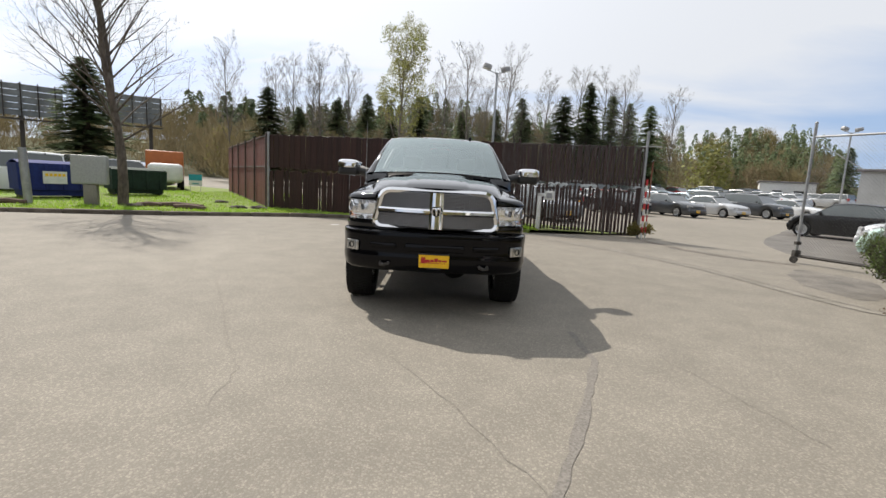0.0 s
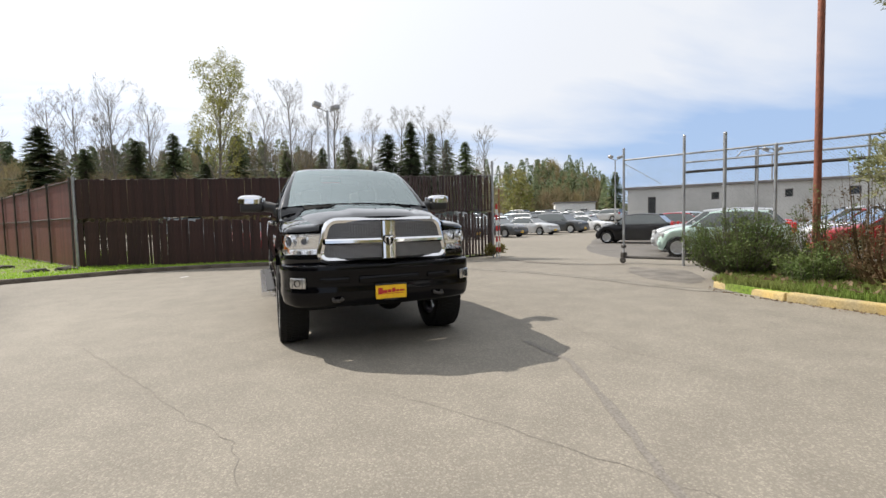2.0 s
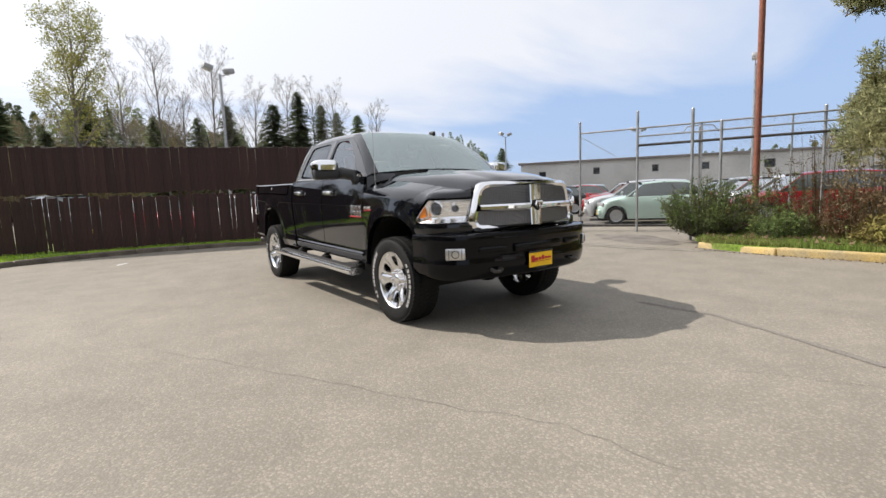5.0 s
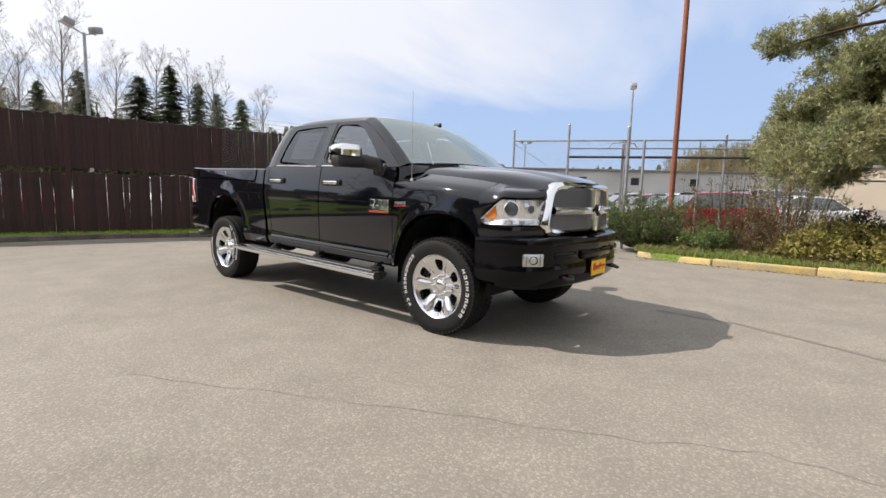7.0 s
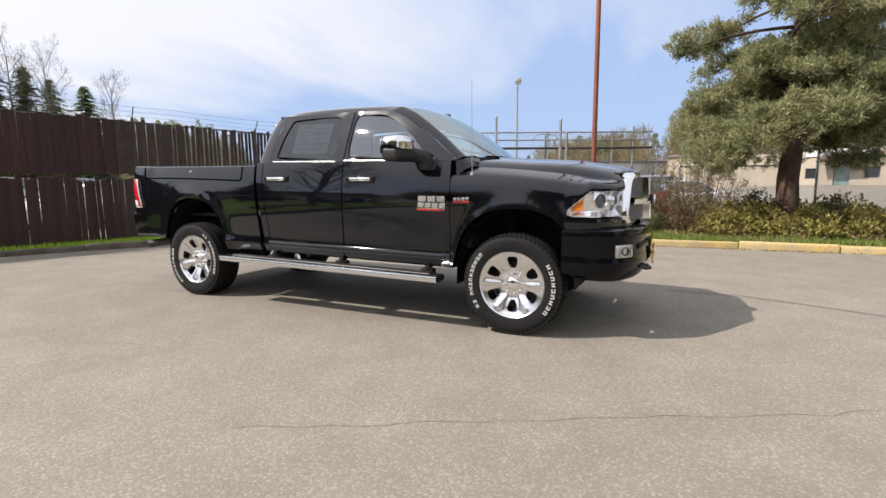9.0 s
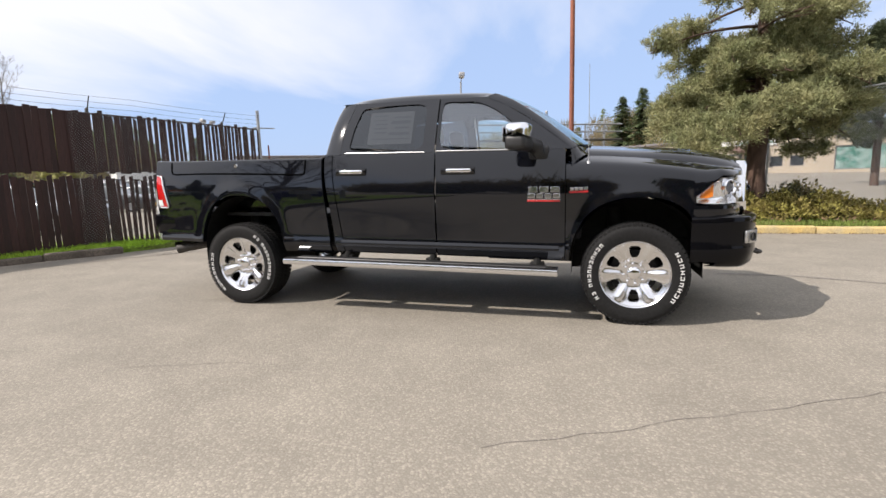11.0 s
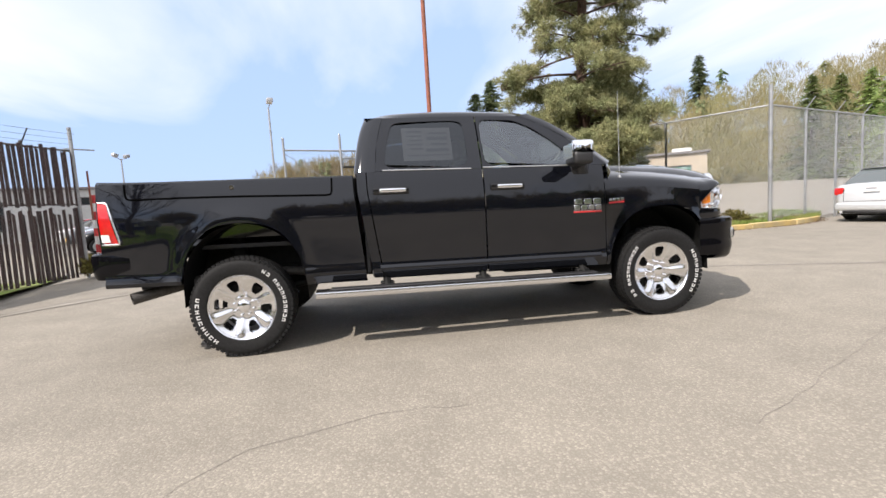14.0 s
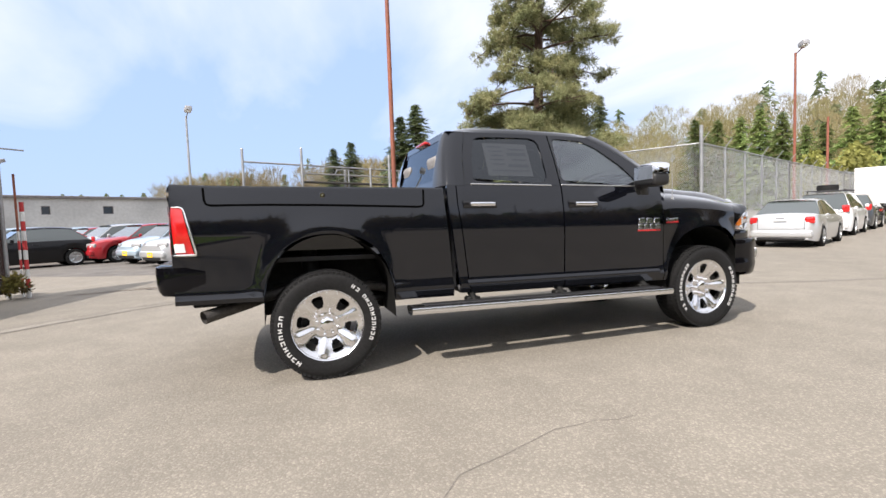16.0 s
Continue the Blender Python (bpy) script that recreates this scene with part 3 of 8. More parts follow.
    # lower door moulding that catches the sky
    bm = bmesh.new()
    rows = []
    for y in spread(0.60, 2.63, 24):
        w = half_width(y, 0.63)
        rows.append([(s * (w - 0.01), y, 0.665), (s * (w + 0.004), y, 0.645), (s * (w + 0.006), y, 0.63), (s * (w - 0.008), y, 0.605)])
    sheet(bm, rows)
    part("rocker_moulding", bm, PAINT, truck)
    # door badge: a grey bar block over a red bar
    w = half_width(0.72, 1.10)
    for y0, y1, z0, z1 in [(0.595 + k * 0.09, 0.670 + k * 0.09, 1.112, 1.162) for k in range(3)] + [(0.592 + k * 0.068, 0.650 + k * 0.068, 1.062, 1.106) for k in range(4)] + [(0.590, 0.862, 1.052, 1.057)]:
        bm = bmesh.new()
        box(bm, (w - 0.002, y0, z0), (w + 0.007, y1, z1), 0.003 if z1 - z0 > 0.01 else 0.001, 1)
        if z1 - z0 > 0.01:
            box(bm, (w + 0.0068, lerp(y0, y1, 0.3), lerp(z0, z1, 0.36)), (w + 0.0078, lerp(y0, y1, 0.7), lerp(z0, z1, 0.5)), 0.0003, 1)
        if s < 0:
            bmesh.ops.scale(bm, vec=(-1, 1, 1), verts=bm.verts)
        part("badge_bar", bm, CHROME, front, "chrome badge bar")
    bm = bmesh.new()
    box(bm, (w - 0.002, 0.592, 1.036), (w + 0.006, 0.860, 1.050), 0.002, 1)
    if s < 0:
        bmesh.ops.scale(bm, vec=(-1, 1, 1), verts=bm.verts)
    part("red_strip", bm, REDINK, front, "red badge strip")
    w = half_width(0.44, 1.12)
    for k in range(4):
        bm = bmesh.new()
        box(bm, (w - 0.002, 0.372 + k * 0.037, 1.126), (w + 0.007, 0.402 + k * 0.037, 1.152), 0.002, 1)
        if s < 0:
            bmesh.ops.scale(bm, vec=(-1, 1, 1), verts=bm.verts)
        part("fender_badge", bm, CHROME, truck, "small chrome badge bar")
    bm = bmesh.new()
    box(bm, (w - 0.002, 0.370, 1.106), (w + 0.006, 0.518, 1.121), 0.002, 1)
    if s < 0:
        bmesh.ops.scale(bm, vec=(-1, 1, 1), verts=bm.verts)
    part("red_strip", bm, REDINK, truck, "red badge strip")

    # A-pillar between windshield and door
    bm = bmesh.new()
    rows = []
    for t in spread(0, 1, 12):
        i = screen_edge(t)
        i = (s * i[0], i[1], i[2])
        zo = curve_at(t, [(0, 1.470), (0.40, 1.685), (0.76, 1.868), (1, 1.956)])
        o = (s * upper_x(zo), curve_at(t, [(0, 0.498), (0.40, 0.773), (0.76, 1.063), (1, 1.253)]), zo)
        mid = [lerp(a, b, 0.45) for a, b in zip(i, o)]
        mid = (mid[0] + s * 0.012, mid[1] - 0.02, mid[2] + 0.012)
        rows.append([(i[0], i[1] + 0.01, i[2] - 0.02), i, mid, o])
    sheet(bm, rows)
    part("a_pillar", bm, PAINT, truck, sharp=60)
    # C-pillar round to the back of the cab
    bm = bmesh.new()
    rows = []
    for t in spread(0, 1, 10):
        z = lerp(1.462, 1.958, t)
        x = upper_x(z)
        yb = 2.800 - 0.075 * t - 0.050 * t ** 4
        ye = curve_at(t, [(0, 2.617), (0.5, 2.590), (1, 2.522)])
        rows.append([(s * x, ye, z), (s * (x - 0.003), lerp(ye, yb, 0.4), z), (s * (x - 0.015), yb - 0.045, z), (s * (x - 0.035), yb - 0.015, z), (s * (x - 0.07), yb, z), (s * 0.63, yb + 0.006, z)])
    sheet(bm, rows)
    part("c_pillar", bm, PAINT, truck, sharp=60)

    # box side
    yr = WHEELBASE - 0.045
    ys = sorted(set([round(v, 4) for v in spread(2.812, 4.828, 60)] + [yr - 0.5, yr - 0.49, yr + 0.49, yr + 0.5, yr - 0.505, yr + 0.505]))

    def low(y):
        return max(arch(y, yr, 0.50, 0.655), 0.535 if y < yr else 0.60)

    def rail(y):
        return 1.428 + 0.010 * max(0, (y - 4.3) / 0.5) ** 2

    bed = side_panel("box_side", s, ys, low, rail, 26, lambda y, z: y if y > 3.1 else y - (3.1 - y) / 0.3 * 0.07 * max(0, (1.3 - z) / 0.8))
    bm = bmesh.new()
    rows = []
    for y in spread(2.812, 4.828, 14):
        w = half_width(y, rail(y))
        rows.append([(s * (w - 0.005), y, rail(y) + 0.001), (s * (w - 0.02), y, rail(y) + 0.016), (s * (w - 0.13), y, rail(y) + 0.020), (s * (w - 0.27), y, rail(y) + 0.006), (s * (w - 0.28), y, 0.95)])
    sheet(bm, rows)
    part("box_rail_cap", bm, PAINT, bed)
    # storage lid seam: a black tube in place of the groove's shade
    bm = bmesh.new()
    seam = [(4.61, 1.426), (4.605, 1.34), (4.592, 1.312), (4.56, 1.303), (4.2, 1.307), (3.8, 1.303), (3.4, 1.294), (3.04, 1.285), (3.005, 1.290), (2.992, 1.31), (2.985, 1.426)]
    tube(bm, [(s * (half_width(y, z) + 0.0005), y, z) for y, z in seam], 0.0085, 6)
    part("lid_seam", bm, SEAM, bed, "dark seam of the side storage lid")
    bm = bmesh.new()
    lathe(bm, [(0.0, 0.001), (0.006, 0.006), (0.006, 0.018), (0.0, 0.021)], 16)
    bmesh.ops.transform(bm, matrix=pose(s * half_width(3.79, 1.378), 3.79, 1.378, 0, 0, 0 if s > 0 else 180), verts=bm.verts)
    part("lid_lock", bm, CHROME, bed)
    # tail lamp
    bm = bmesh.new()

    def tail(u, v, out):
        z = lerp(0.955, 1.295, v)
        yf = lerp(4.655, 4.735, v)
        y = lerp(yf, 4.842, u)
        w = half_width(min(y, 4.8), z) + out - 0.06 * max(0, (u - 0.7) / 0.3) ** 2
        return (s * w, y, z)

    sheet(bm, [[tail(u, v, 0.012 - 0.012 * (abs(v - 0.5) * 2) ** 6) for v in spread(0, 1, 10)] for u in spread(0.16, 1, 8)] + [[(s * 0.80, 4.847, lerp(0.955, 1.295, v)) for v in spread(0, 1, 10)]])
    lampb = part("tail_light", bm, REDLENS, truck, "red tail light with pale border")
    bm = bmesh.new()
    loop = [tail(u, 0.99, 0.010) for u in spread(0.7, 0.25, 4)] + [tail(0.10, 0.955, 0.012)] + [tail(0.06, v, 0.014) for v in spread(0.88, 0.06, 8)] + [tail(0.10, 0.01, 0.013)] + [tail(u, 0.0, 0.012) for u in spread(0.2, 0.95, 6)]
    tube(bm, loop, [lerp(0.003, 0.0085, min(1, k / 6)) for k in range(len(loop))], 8)
    part("lamp_bezel", bm, LAMP_BOWL, lampb)
    bm = bmesh.new()
    sheet(bm, [[tail(u, v, 0.0155) for v in spread(0.06, 0.24, 4)] for u in spread(0.42, 0.80, 4)])
    part("reversing_lens", bm, WHITE_PAINT, lampb)

    # wheel housings
    for axle, b in ((0.0, 0.60), (yr, 0.635)):
        bm = bmesh.new()
        rows = []
        for k in range(25):
            a = math.pi * k / 24
            y, z = axle + 0.50 * math.cos(a), 0.46 + (b - 0.02) * math.sin(a) ** 0.8 if k not in (0, 24) else 0.40
            rows.append([(s * 0.45, y, z), (s * 0.95, y, z)])
        sheet(bm, rows)
        ngon(bm, [(s * 0.45, axle + 0.50 * math.cos(math.pi * k / 24), 0.46 + (b - 0.02) * math.sin(math.pi * k / 24) ** 0.8 if k not in (0, 24) else 0.40) for k in range(25)])
        part("wheel_housing", bm, UNDER, truck)

    # side step
    bm = bmesh.new()
    prof = [(-0.085, 0.012), (-0.08, 0.034), (-0.05, 0.045), (0.05, 0.045), (0.080, 0.036), (0.088, 0.012), (0.075, -0.014), (0.03, -0.024), (-0.05, -0.022)]
    rows = [[(s * (1.075 + px), y, 0.452 + pz) for px, pz in prof] for y in spread(0.60, 3.17, 12)]
    sheet(bm, [[*r] for r in rows], close=True)
    bm.faces.new([v for v in list(bm.verts)[: len(prof)]])
    bm.faces.new([v for v in list(bm.verts)[-len(prof):]])
    step = part("side_step", bm, CHROME_WHEEL, truck, "brushed metal side step bar", sharp=50)
    bm = bmesh.new()
    rows = [[(s * (1.045 + px), y, 0.4985 + pz) for px, pz in ((-0.05, -0.003), (-0.045, 0.004), (0.045, 0.004), (0.05, -0.003))] for y in spread(0.70, 3.05, 10)]
    sheet(bm, rows)
    part("tread_pad", bm, PLASTIC, step)
    for y in (0.78, 1.72, 2.58):
        bm = bmesh.new()
        tube(bm, [(s * 0.70, y, 0.60), (s * 0.90, y, 0.56), (s * 1.03, y, 0.46)], [0.03, 0.035, 0.03], 8)
        box(bm, (s * 0.95 - 0.04, y - 0.06, 0.44), (s * 0.95 + 0.05, y + 0.06, 0.52), 0.01, 1)
        part("step_bracket", bm, UNDER, step)

    # mirror
    bm = bmesh.new()
    head = box(bm, (-0.140, -0.088, -0.122), (0.135, 0.080, -0.008), 0.035, 4)
    bmesh.ops.transform(bm, matrix=pose(s * 1.215, 0.90, 1.570, 0, 0, s * 8), verts=bm.verts)
    mir = part("door_mirror", bm, PLASTIC, truck, "large black door mirror with chrome cap")
    bm = bmesh.new()
    rows = []
    for u in [math.sin(q * math.pi / 2) for q in spread(-1, 1, 17)]:
        r = []
        for a in spread(-14, 184, 15):
            c, sn = math.cos(radians(a)), math.sin(radians(a))
            k = (1 - abs(u) ** 4) ** 0.5 if abs(u) < 1 else 0.0
            r.append((0.150 * u + s * 0.018, -0.01 - 0.094 * math.copysign(abs(c) ** 0.42, c) * max(k, 0.04), -0.002 + 0.070 * math.copysign(abs(sn) ** 0.42, sn) * max(k, 0.04)))
        rows.append(r)
    sheet(bm, rows)
    bmesh.ops.transform(bm, matrix=pose(s * 1.215, 0.90, 1.588, 0, 0, s * 8), verts=bm.verts)
    part("mirror_cap", bm, CHROME, mir)
    bm = bmesh.new()
    box(bm, (-0.14, 0.084, -0.065), (0.14, 0.090, 0.055), 0.002, 1, pose(s * 1.215, 0.90, 1.570, 0, 0, s * 8))
    part("mirror_glass", bm, CHROME, mir)
    bm = bmesh.new()
    tube(bm, [(s * 1.20, 0.90, 1.515), (s * 1.05, 0.87, 1.515), (s * 0.95, 0.79, 1.49), (s * 0.93, 0.76, 1.41)], [0.060, 0.066, 0.066, 0.05], 10)
    box(bm, (s * 0.925 - 0.03, 0.68, 1.36), (s * 0.925 + 0.035, 0.86, 1.50), 0.03, 3)
    part("mirror_arm", bm, PLASTIC, mir)


for s in (-1, 1):
    build_side(s)

# hood
bm = bmesh.new()
rows = []
for k, y in enumerate(spread(-0.90, 0.47, 26)):
    zc, xh = curve_at(y, HOOD_Z), curve_at(y, HOOD_X)
    zf = curve_at(y, CROWN) + 0.014
    pts = [(0, zc), (0.15, zc - 0.001), (0.29, zc - 0.004), (0.335, zc - 0.020), (0.40, zc - 0.026), (0.50, zc - 0.034), (xh - 0.11, lerp(zc - 0.045, zf, 0.12)), (xh - 0.05, lerp(zc - 0.05, zf, 0.42)), (xh - 0.015, lerp(zc - 0.05, zf, 0.80)), (xh, zf)]
    front = max(0.0, min(1.0, (-0.2 - y) / 0.7))
    rear = max(0.0, (y - 0.1) / 0.4)
    rows.append([(sx * x, y + 0.115 * front * (x / 0.66) ** 2 + 0.04 * rear * (x / 0.7) ** 2, z) for sx, x, z in [(-1, *p) for p in pts[::-1]] + [(1, *p) for p in pts[1:]]])
nose = [(x, y + 0.02, z - 0.03) for x, y, z in rows[0]]
sheet(bm, [nose] + rows)
part("hood", bm, PAINT, truck, sharp=45)
bm = bmesh.new()
for s in (-1, 1):
    tube(bm, [(s * 0.12, 0.40, 1.532), (s * 0.45, 0.47, 1.548), (s * (0.45 + 0.25), 0.56, 1.572)], [0.012, 0.010, 0.006], 6)
sheet(bm, [[(x, 0.36 + 0.14 * (x / 0.8) ** 2 + dy, 1.518 - 0.03 * (x / 0.8) ** 2 + dz) for x in spread(-0.80, 0.80, 17)] for dy, dz in ((-0.03, -0.03), (0.0, 0.004), (0.06, 0.002))])
part("wiper_cowl", bm, PLASTIC, truck, "black wipers and cowl")

# windshield and roof
bm = bmesh.new()
rows = []
for t in spread(0, 1, 14):
    ex, ey, ez = screen_edge(t)
    rows.append([(u * ex, ey - lerp(0.125, 0.085, t) * (1 - u * u), ez + lerp(0.030, 0.022, t) * (1 - u * u)) for u in spread(-1, 1, 21)])
sheet(bm, rows)
g = part("windshield", bm, WINDSCREEN, truck, "large raked windshield")
g.visible_shadow = False
ROOF_Z = [(1.065, 2.004), (1.2, 2.026), (1.5, 2.040), (2.0, 2.046), (2.4, 2.034), (2.56, 2.012), (2.64, 1.988), (2.68, 1.964)]
bm = bmesh.new()
rows = []
for y in spread(1.065, 2.68, 22):
    zr = curve_at(y, ROOF_Z)
    half = [(0, zr), (0.2, zr - 0.001), (0.4, zr - 0.005), (0.53, zr - 0.012), (0.60, zr - 0.021), (0.65, max(1.961, zr - 0.036)), (0.685, max(1.960, zr - 0.058)), (upper_x(1.958) - 0.002, 1.957)]
    fr = max(0.0, 1 - (y - 1.065) / 0.40)
    rows.append([(sx * x, y + 0.085 * fr * (x / 0.65) ** 2, min(z, zr)) for sx, x, z in [(-1, *p) for p in half[::-1]] + [(1, *p) for p in half[1:]]])
sheet(bm, rows)
part("roof", bm, PAINT, truck, sharp=60)
bm = bmesh.new()
box(bm, (-0.022, -0.055, -0.01), (0.022, 0.055, 0.05), 0.018, 3, pose(0.42, 1.22, 2.015))
part("roof_antenna", bm, PLASTIC, truck)
# back of the cab
bm = bmesh.new()


def back(x, z):
    return (x, 2.806 - 0.125 * (z - 1.462) / 0.496, z)


outer = [back(x, z) for x, z in loop_points([(-0.64, 1.40), (0.64, 1.40), (0.60, 1.965), (-0.60, 1.965)], 6)]
inner = [back(x, z) for x, z in loop_points([(-0.58, 1.52), (0.58, 1.52), (0.54, 1.90), (-0.54, 1.90)], 6)]
ring_face(bm, outer, inner)
part("cab_back", bm, PAINT, truck)
bm = bmesh.new()
sheet(bm, [[tuple(a + b for a, b in zip(back(u * lerp(0.58, 0.54, v), lerp(1.52, 1.90, v)), (0, -0.004, 0))) for u in spread(-1, 1, 5)] for v in spread(0, 1, 5)])
g = part("rear_window", bm, PANE_DARK, truck)
g.visible_shadow = False
bm = bmesh.new()
box(bm, (-0.16, 2.66, 1.925), (0.16, 2.72, 1.955), 0.01, 2)
part("high_brake_light", bm, REDLENS, truck, "red high brake light")
bm = bmesh.new()
box(bm, (-0.94, 0.56, 0.56), (0.94, 2.70, 0.62), 0.01, 1)
box(bm, (-0.92, 2.71, 0.60), (0.92, 2.745, 1.46), 0.005, 1)
box(bm, (-0.80, 0.42, 0.70), (0.80, 0.52, 1.44), 0.02, 1)
part("cab_floor", bm, TRIM_DARK, truck)

# cabin
bm = bmesh.new()
rows = [[(x, 0.50 + dy - 0.0 + 0.10 * (x / 0.8) ** 2, z) for x in spread(-0.85, 0.85, 13)] for dy, z in ((0.0, 1.47), (0.18, 1.50), (0.36, 1.46), (0.42, 1.36), (0.40, 1.05), (0.30, 0.75))]
sheet(bm, rows)
part("dashboard", bm, TRIM_DARK, truck)
bm = bmesh.new()
pts = [(0.42 + 0.19 * math.cos(2 * math.pi * k / 24), 1.05 + 0.09 * math.sin(2 * math.pi * k / 24), 1.30 + 0.165 * math.sin(2 * math.pi * k / 24)) for k in range(25)]
tube(bm, pts, 0.017, 8, caps=False)
tube(bm, [(0.42, 0.90, 1.25), (0.42, 1.05, 1.30)], 0.04, 8)
tube(bm, [(0.24, 1.05, 1.30), (0.60, 1.05, 1.30)], 0.018, 6)
part("steering_wheel", bm, TRIM_DARK, truck)


def seat(name, x0, x1, y, heads):
    bm = bmesh.new()
    box(bm, (x0, y - 0.50, 0.75), (x1, y + 0.08, 0.98), 0.07, 3)
    st = part(name, bm, LEATHER, truck)
    bm = bmesh.new()
    box(bm, (x0 + 0.01, -0.09, 0.0), (x1 - 0.01, 0.09, 0.66), 0.07, 3, pose(0, y + 0.10, 0.92, -14, 0, 0))
    part("backrest", bm, LEATHER, st)
    for hx in heads:
        bm = bmesh.new()
        box(bm, (hx - 0.14, -0.06, 0.0), (hx + 0.14, 0.06, 0.19), 0.05, 3, pose(0, y + 0.26, 1.58, -10, 0, 0))
        part("headrest", bm, LEATHER, st)


seat("front_seat", 0.14, 0.70, 1.55, [0.42])
seat("front_seat", -0.70, -0.14, 1.55, [-0.42])
seat("rear_bench", -0.72, 0.72, 2.42, [-0.45, 0.45])
bm = bmesh.new()
box(bm, (-0.11, -0.012, -0.035), (0.11, 0.012, 0.035), 0.015, 2, pose(0.0, 0.98, 1.83))
part("interior_mirror", bm, TRIM_DARK, truck)
# price sheet inside the rear window on the kerb side
bm = bmesh.new()
sheet(bm, [[(-(upper_x(z) - 0.026), y, z) for z in spread(1.555, 1.86, 5)] for y in spread(1.92, 2.36, 5)])
sticker = part("window_sticker", bm, PAPER, truck, "white printed price sheet behind rear window")
bm = bmesh.new()
for z0, z1, y0, y1 in ((1.80, 1.815, 1.95, 2.12), (1.745, 1.775, 1.95, 2.14), (1.70, 1.715, 1.96, 2.10), (1.64, 1.665, 1.95, 2.15), (1.60, 1.608, 1.95, 2.32), (1.82, 1.83, 2.18, 2.32), (1.70, 1.71, 2.18, 2.32), (1.66, 1.67, 2.18, 2.30), (1.74, 1.75, 2.18, 2.30), (1.78, 1.788, 2.18, 2.32)):
    sheet(bm, [[(-(upper_x(z) - 0.022), y, z) for z in (z0, z1)] for y in (y0, y1)])
part("print_bars", bm, PRINT, sticker)

# front bumper
bm = bmesh.new()
BUMP = [(0.0, (0.985, -0.40)), (0.15, (0.980, -0.56)), (0.32, (0.950, -0.70)), (0.5, (0.85, -0.845)), (0.72, (0.56, -0.962)), (1.0, (0.0, -1.018))]


def bump_plan(t):
    return curve_at(t, [(k, p[0]) for k, p in BUMP]), curve_at(t, [(k, p[1]) for k, p in BUMP])


def bump_row(t, s):
    x, y = bump_plan(t)
    low = lerp(0.510, 0.475, min(1, t / 0.45))
    nx, ny = (1, 0.1) if t < 0.2 else (0.45, 0.9)
    prof = [(0.10, 0.890), (0.03, 0.888), (0.006, 0.876), (0.0, 0.85), (0.002, 0.80), (0.006, 0.78), (0.006, 0.66), (0.002, 0.64), (0.0, 0.60), (0.02, lerp(low, 0.6, 0.3)), (0.05, low + 0.01), (0.12, low)]
    return [(s * (x - d * nx), y + d * ny, z) for d, z in prof]


tt = spread(0, 1, 30)
sheet(bm, [bump_row(t, -1) for t in tt] + [bump_row(t, 1) for t in tt[-2::-1]])
bumper = part("front_bumper", bm, BUMPER_PAINT, truck, "black painted front bumper", sharp=40)
bm = bmesh.new()
for s in (-1, 1):
    box(bm, (-0.14, -0.02, -0.028), (0.14, 0.03, 0.028), 0.02, 2, pose(s * 0.52, -0.958, 0.745, 0, 0, s * 12))
box(bm, (-0.30, -1.021, 0.70), (0.30, -0.965, 0.775), 0.02, 2)
part("bumper_intake", bm, BUMPER_PAINT, bumper)
for s in (-1, 1):
    bm = bmesh.new()
    m = pose(s * 0.842, -0.846, 0.722, 0, 0, s * 40)
    box(bm, (-0.085, -0.012, -0.05), (0.085, 0.012, 0.05), 0.01, 2, m)
    fog = part("fog_light", bm, BRUSHED, bumper, "clear fog light in chrome housing")
    for k in (0, 2):
        bm = bmesh.new()
        box(bm, (-0.06 + k * 0.055, -0.016, -0.043), (-0.052 + k * 0.055, -0.011, 0.043), 0.002, 1, m)
        part("lens_rib", bm, MESHGREY, fog)
    bm = bmesh.new()
    lathe(bm, [(-0.004, 0.0), (-0.004, 0.026), (0.004, 0.034), (0.010, 0.032)], 18, "z")
    bmesh.ops.transform(bm, matrix=m @ pose(0.0, -0.014, 0.0, 90, 0, 0), verts=bm.verts)
    part("fog_bulb", bm, GLOSSBLACK, fog)
    bm = bmesh.new()
    tube(bm, [(s * 0.46, -0.94, 0.575), (s * 0.46, -1.005, 0.565), (s * 0.50, -1.025, 0.555), (s * 0.54, -0.995, 0.555), (s * 0.54, -0.94, 0.575)], 0.016, 8)
    part("tow_hook", bm, GALV_DARK, bumper)
bm = bmesh.new()
box(bm, (-0.152, -1.037, 0.545), (0.152, -1.025, 0.688), 0.004, 1)
plate = part("dealer_plate", bm, YELLOW, truck, "yellow dealer plate with red and dark bars")
bm = bmesh.new()
for k, (x0, x1, z0, z1) in enumerate(((-0.13, -0.085, 0.590, 0.652), (-0.085, -0.04, 0.600, 0.630), (-0.035, 0.0, 0.604, 0.632), (0.005, 0.04, 0.606, 0.645), (0.045, 0.075, 0.608, 0.630), (0.08, 0.13, 0.610, 0.628), (-0.125, 0.12, 0.592, 0.597))):
    box(bm, (x0, -1.0405, z0), (x1, -1.036, z1), 0.002, 1)
part("print_bar", bm, REDINK, plate)
bm = bmesh.new()
box(bm, (-0.155, -1.041, 0.676), (0.155, -1.033, 0.692), 0.002, 1)
box(bm, (-0.07, -1.041, 0.532), (0.07, -1.033, 0.548), 0.002, 1)
part("plate_holder", bm, PLASTIC, plate)

# grille
bm = bmesh.new()


def g3(x, z, d=0.0):
    return (x, grille_y(x, z) + d, z)


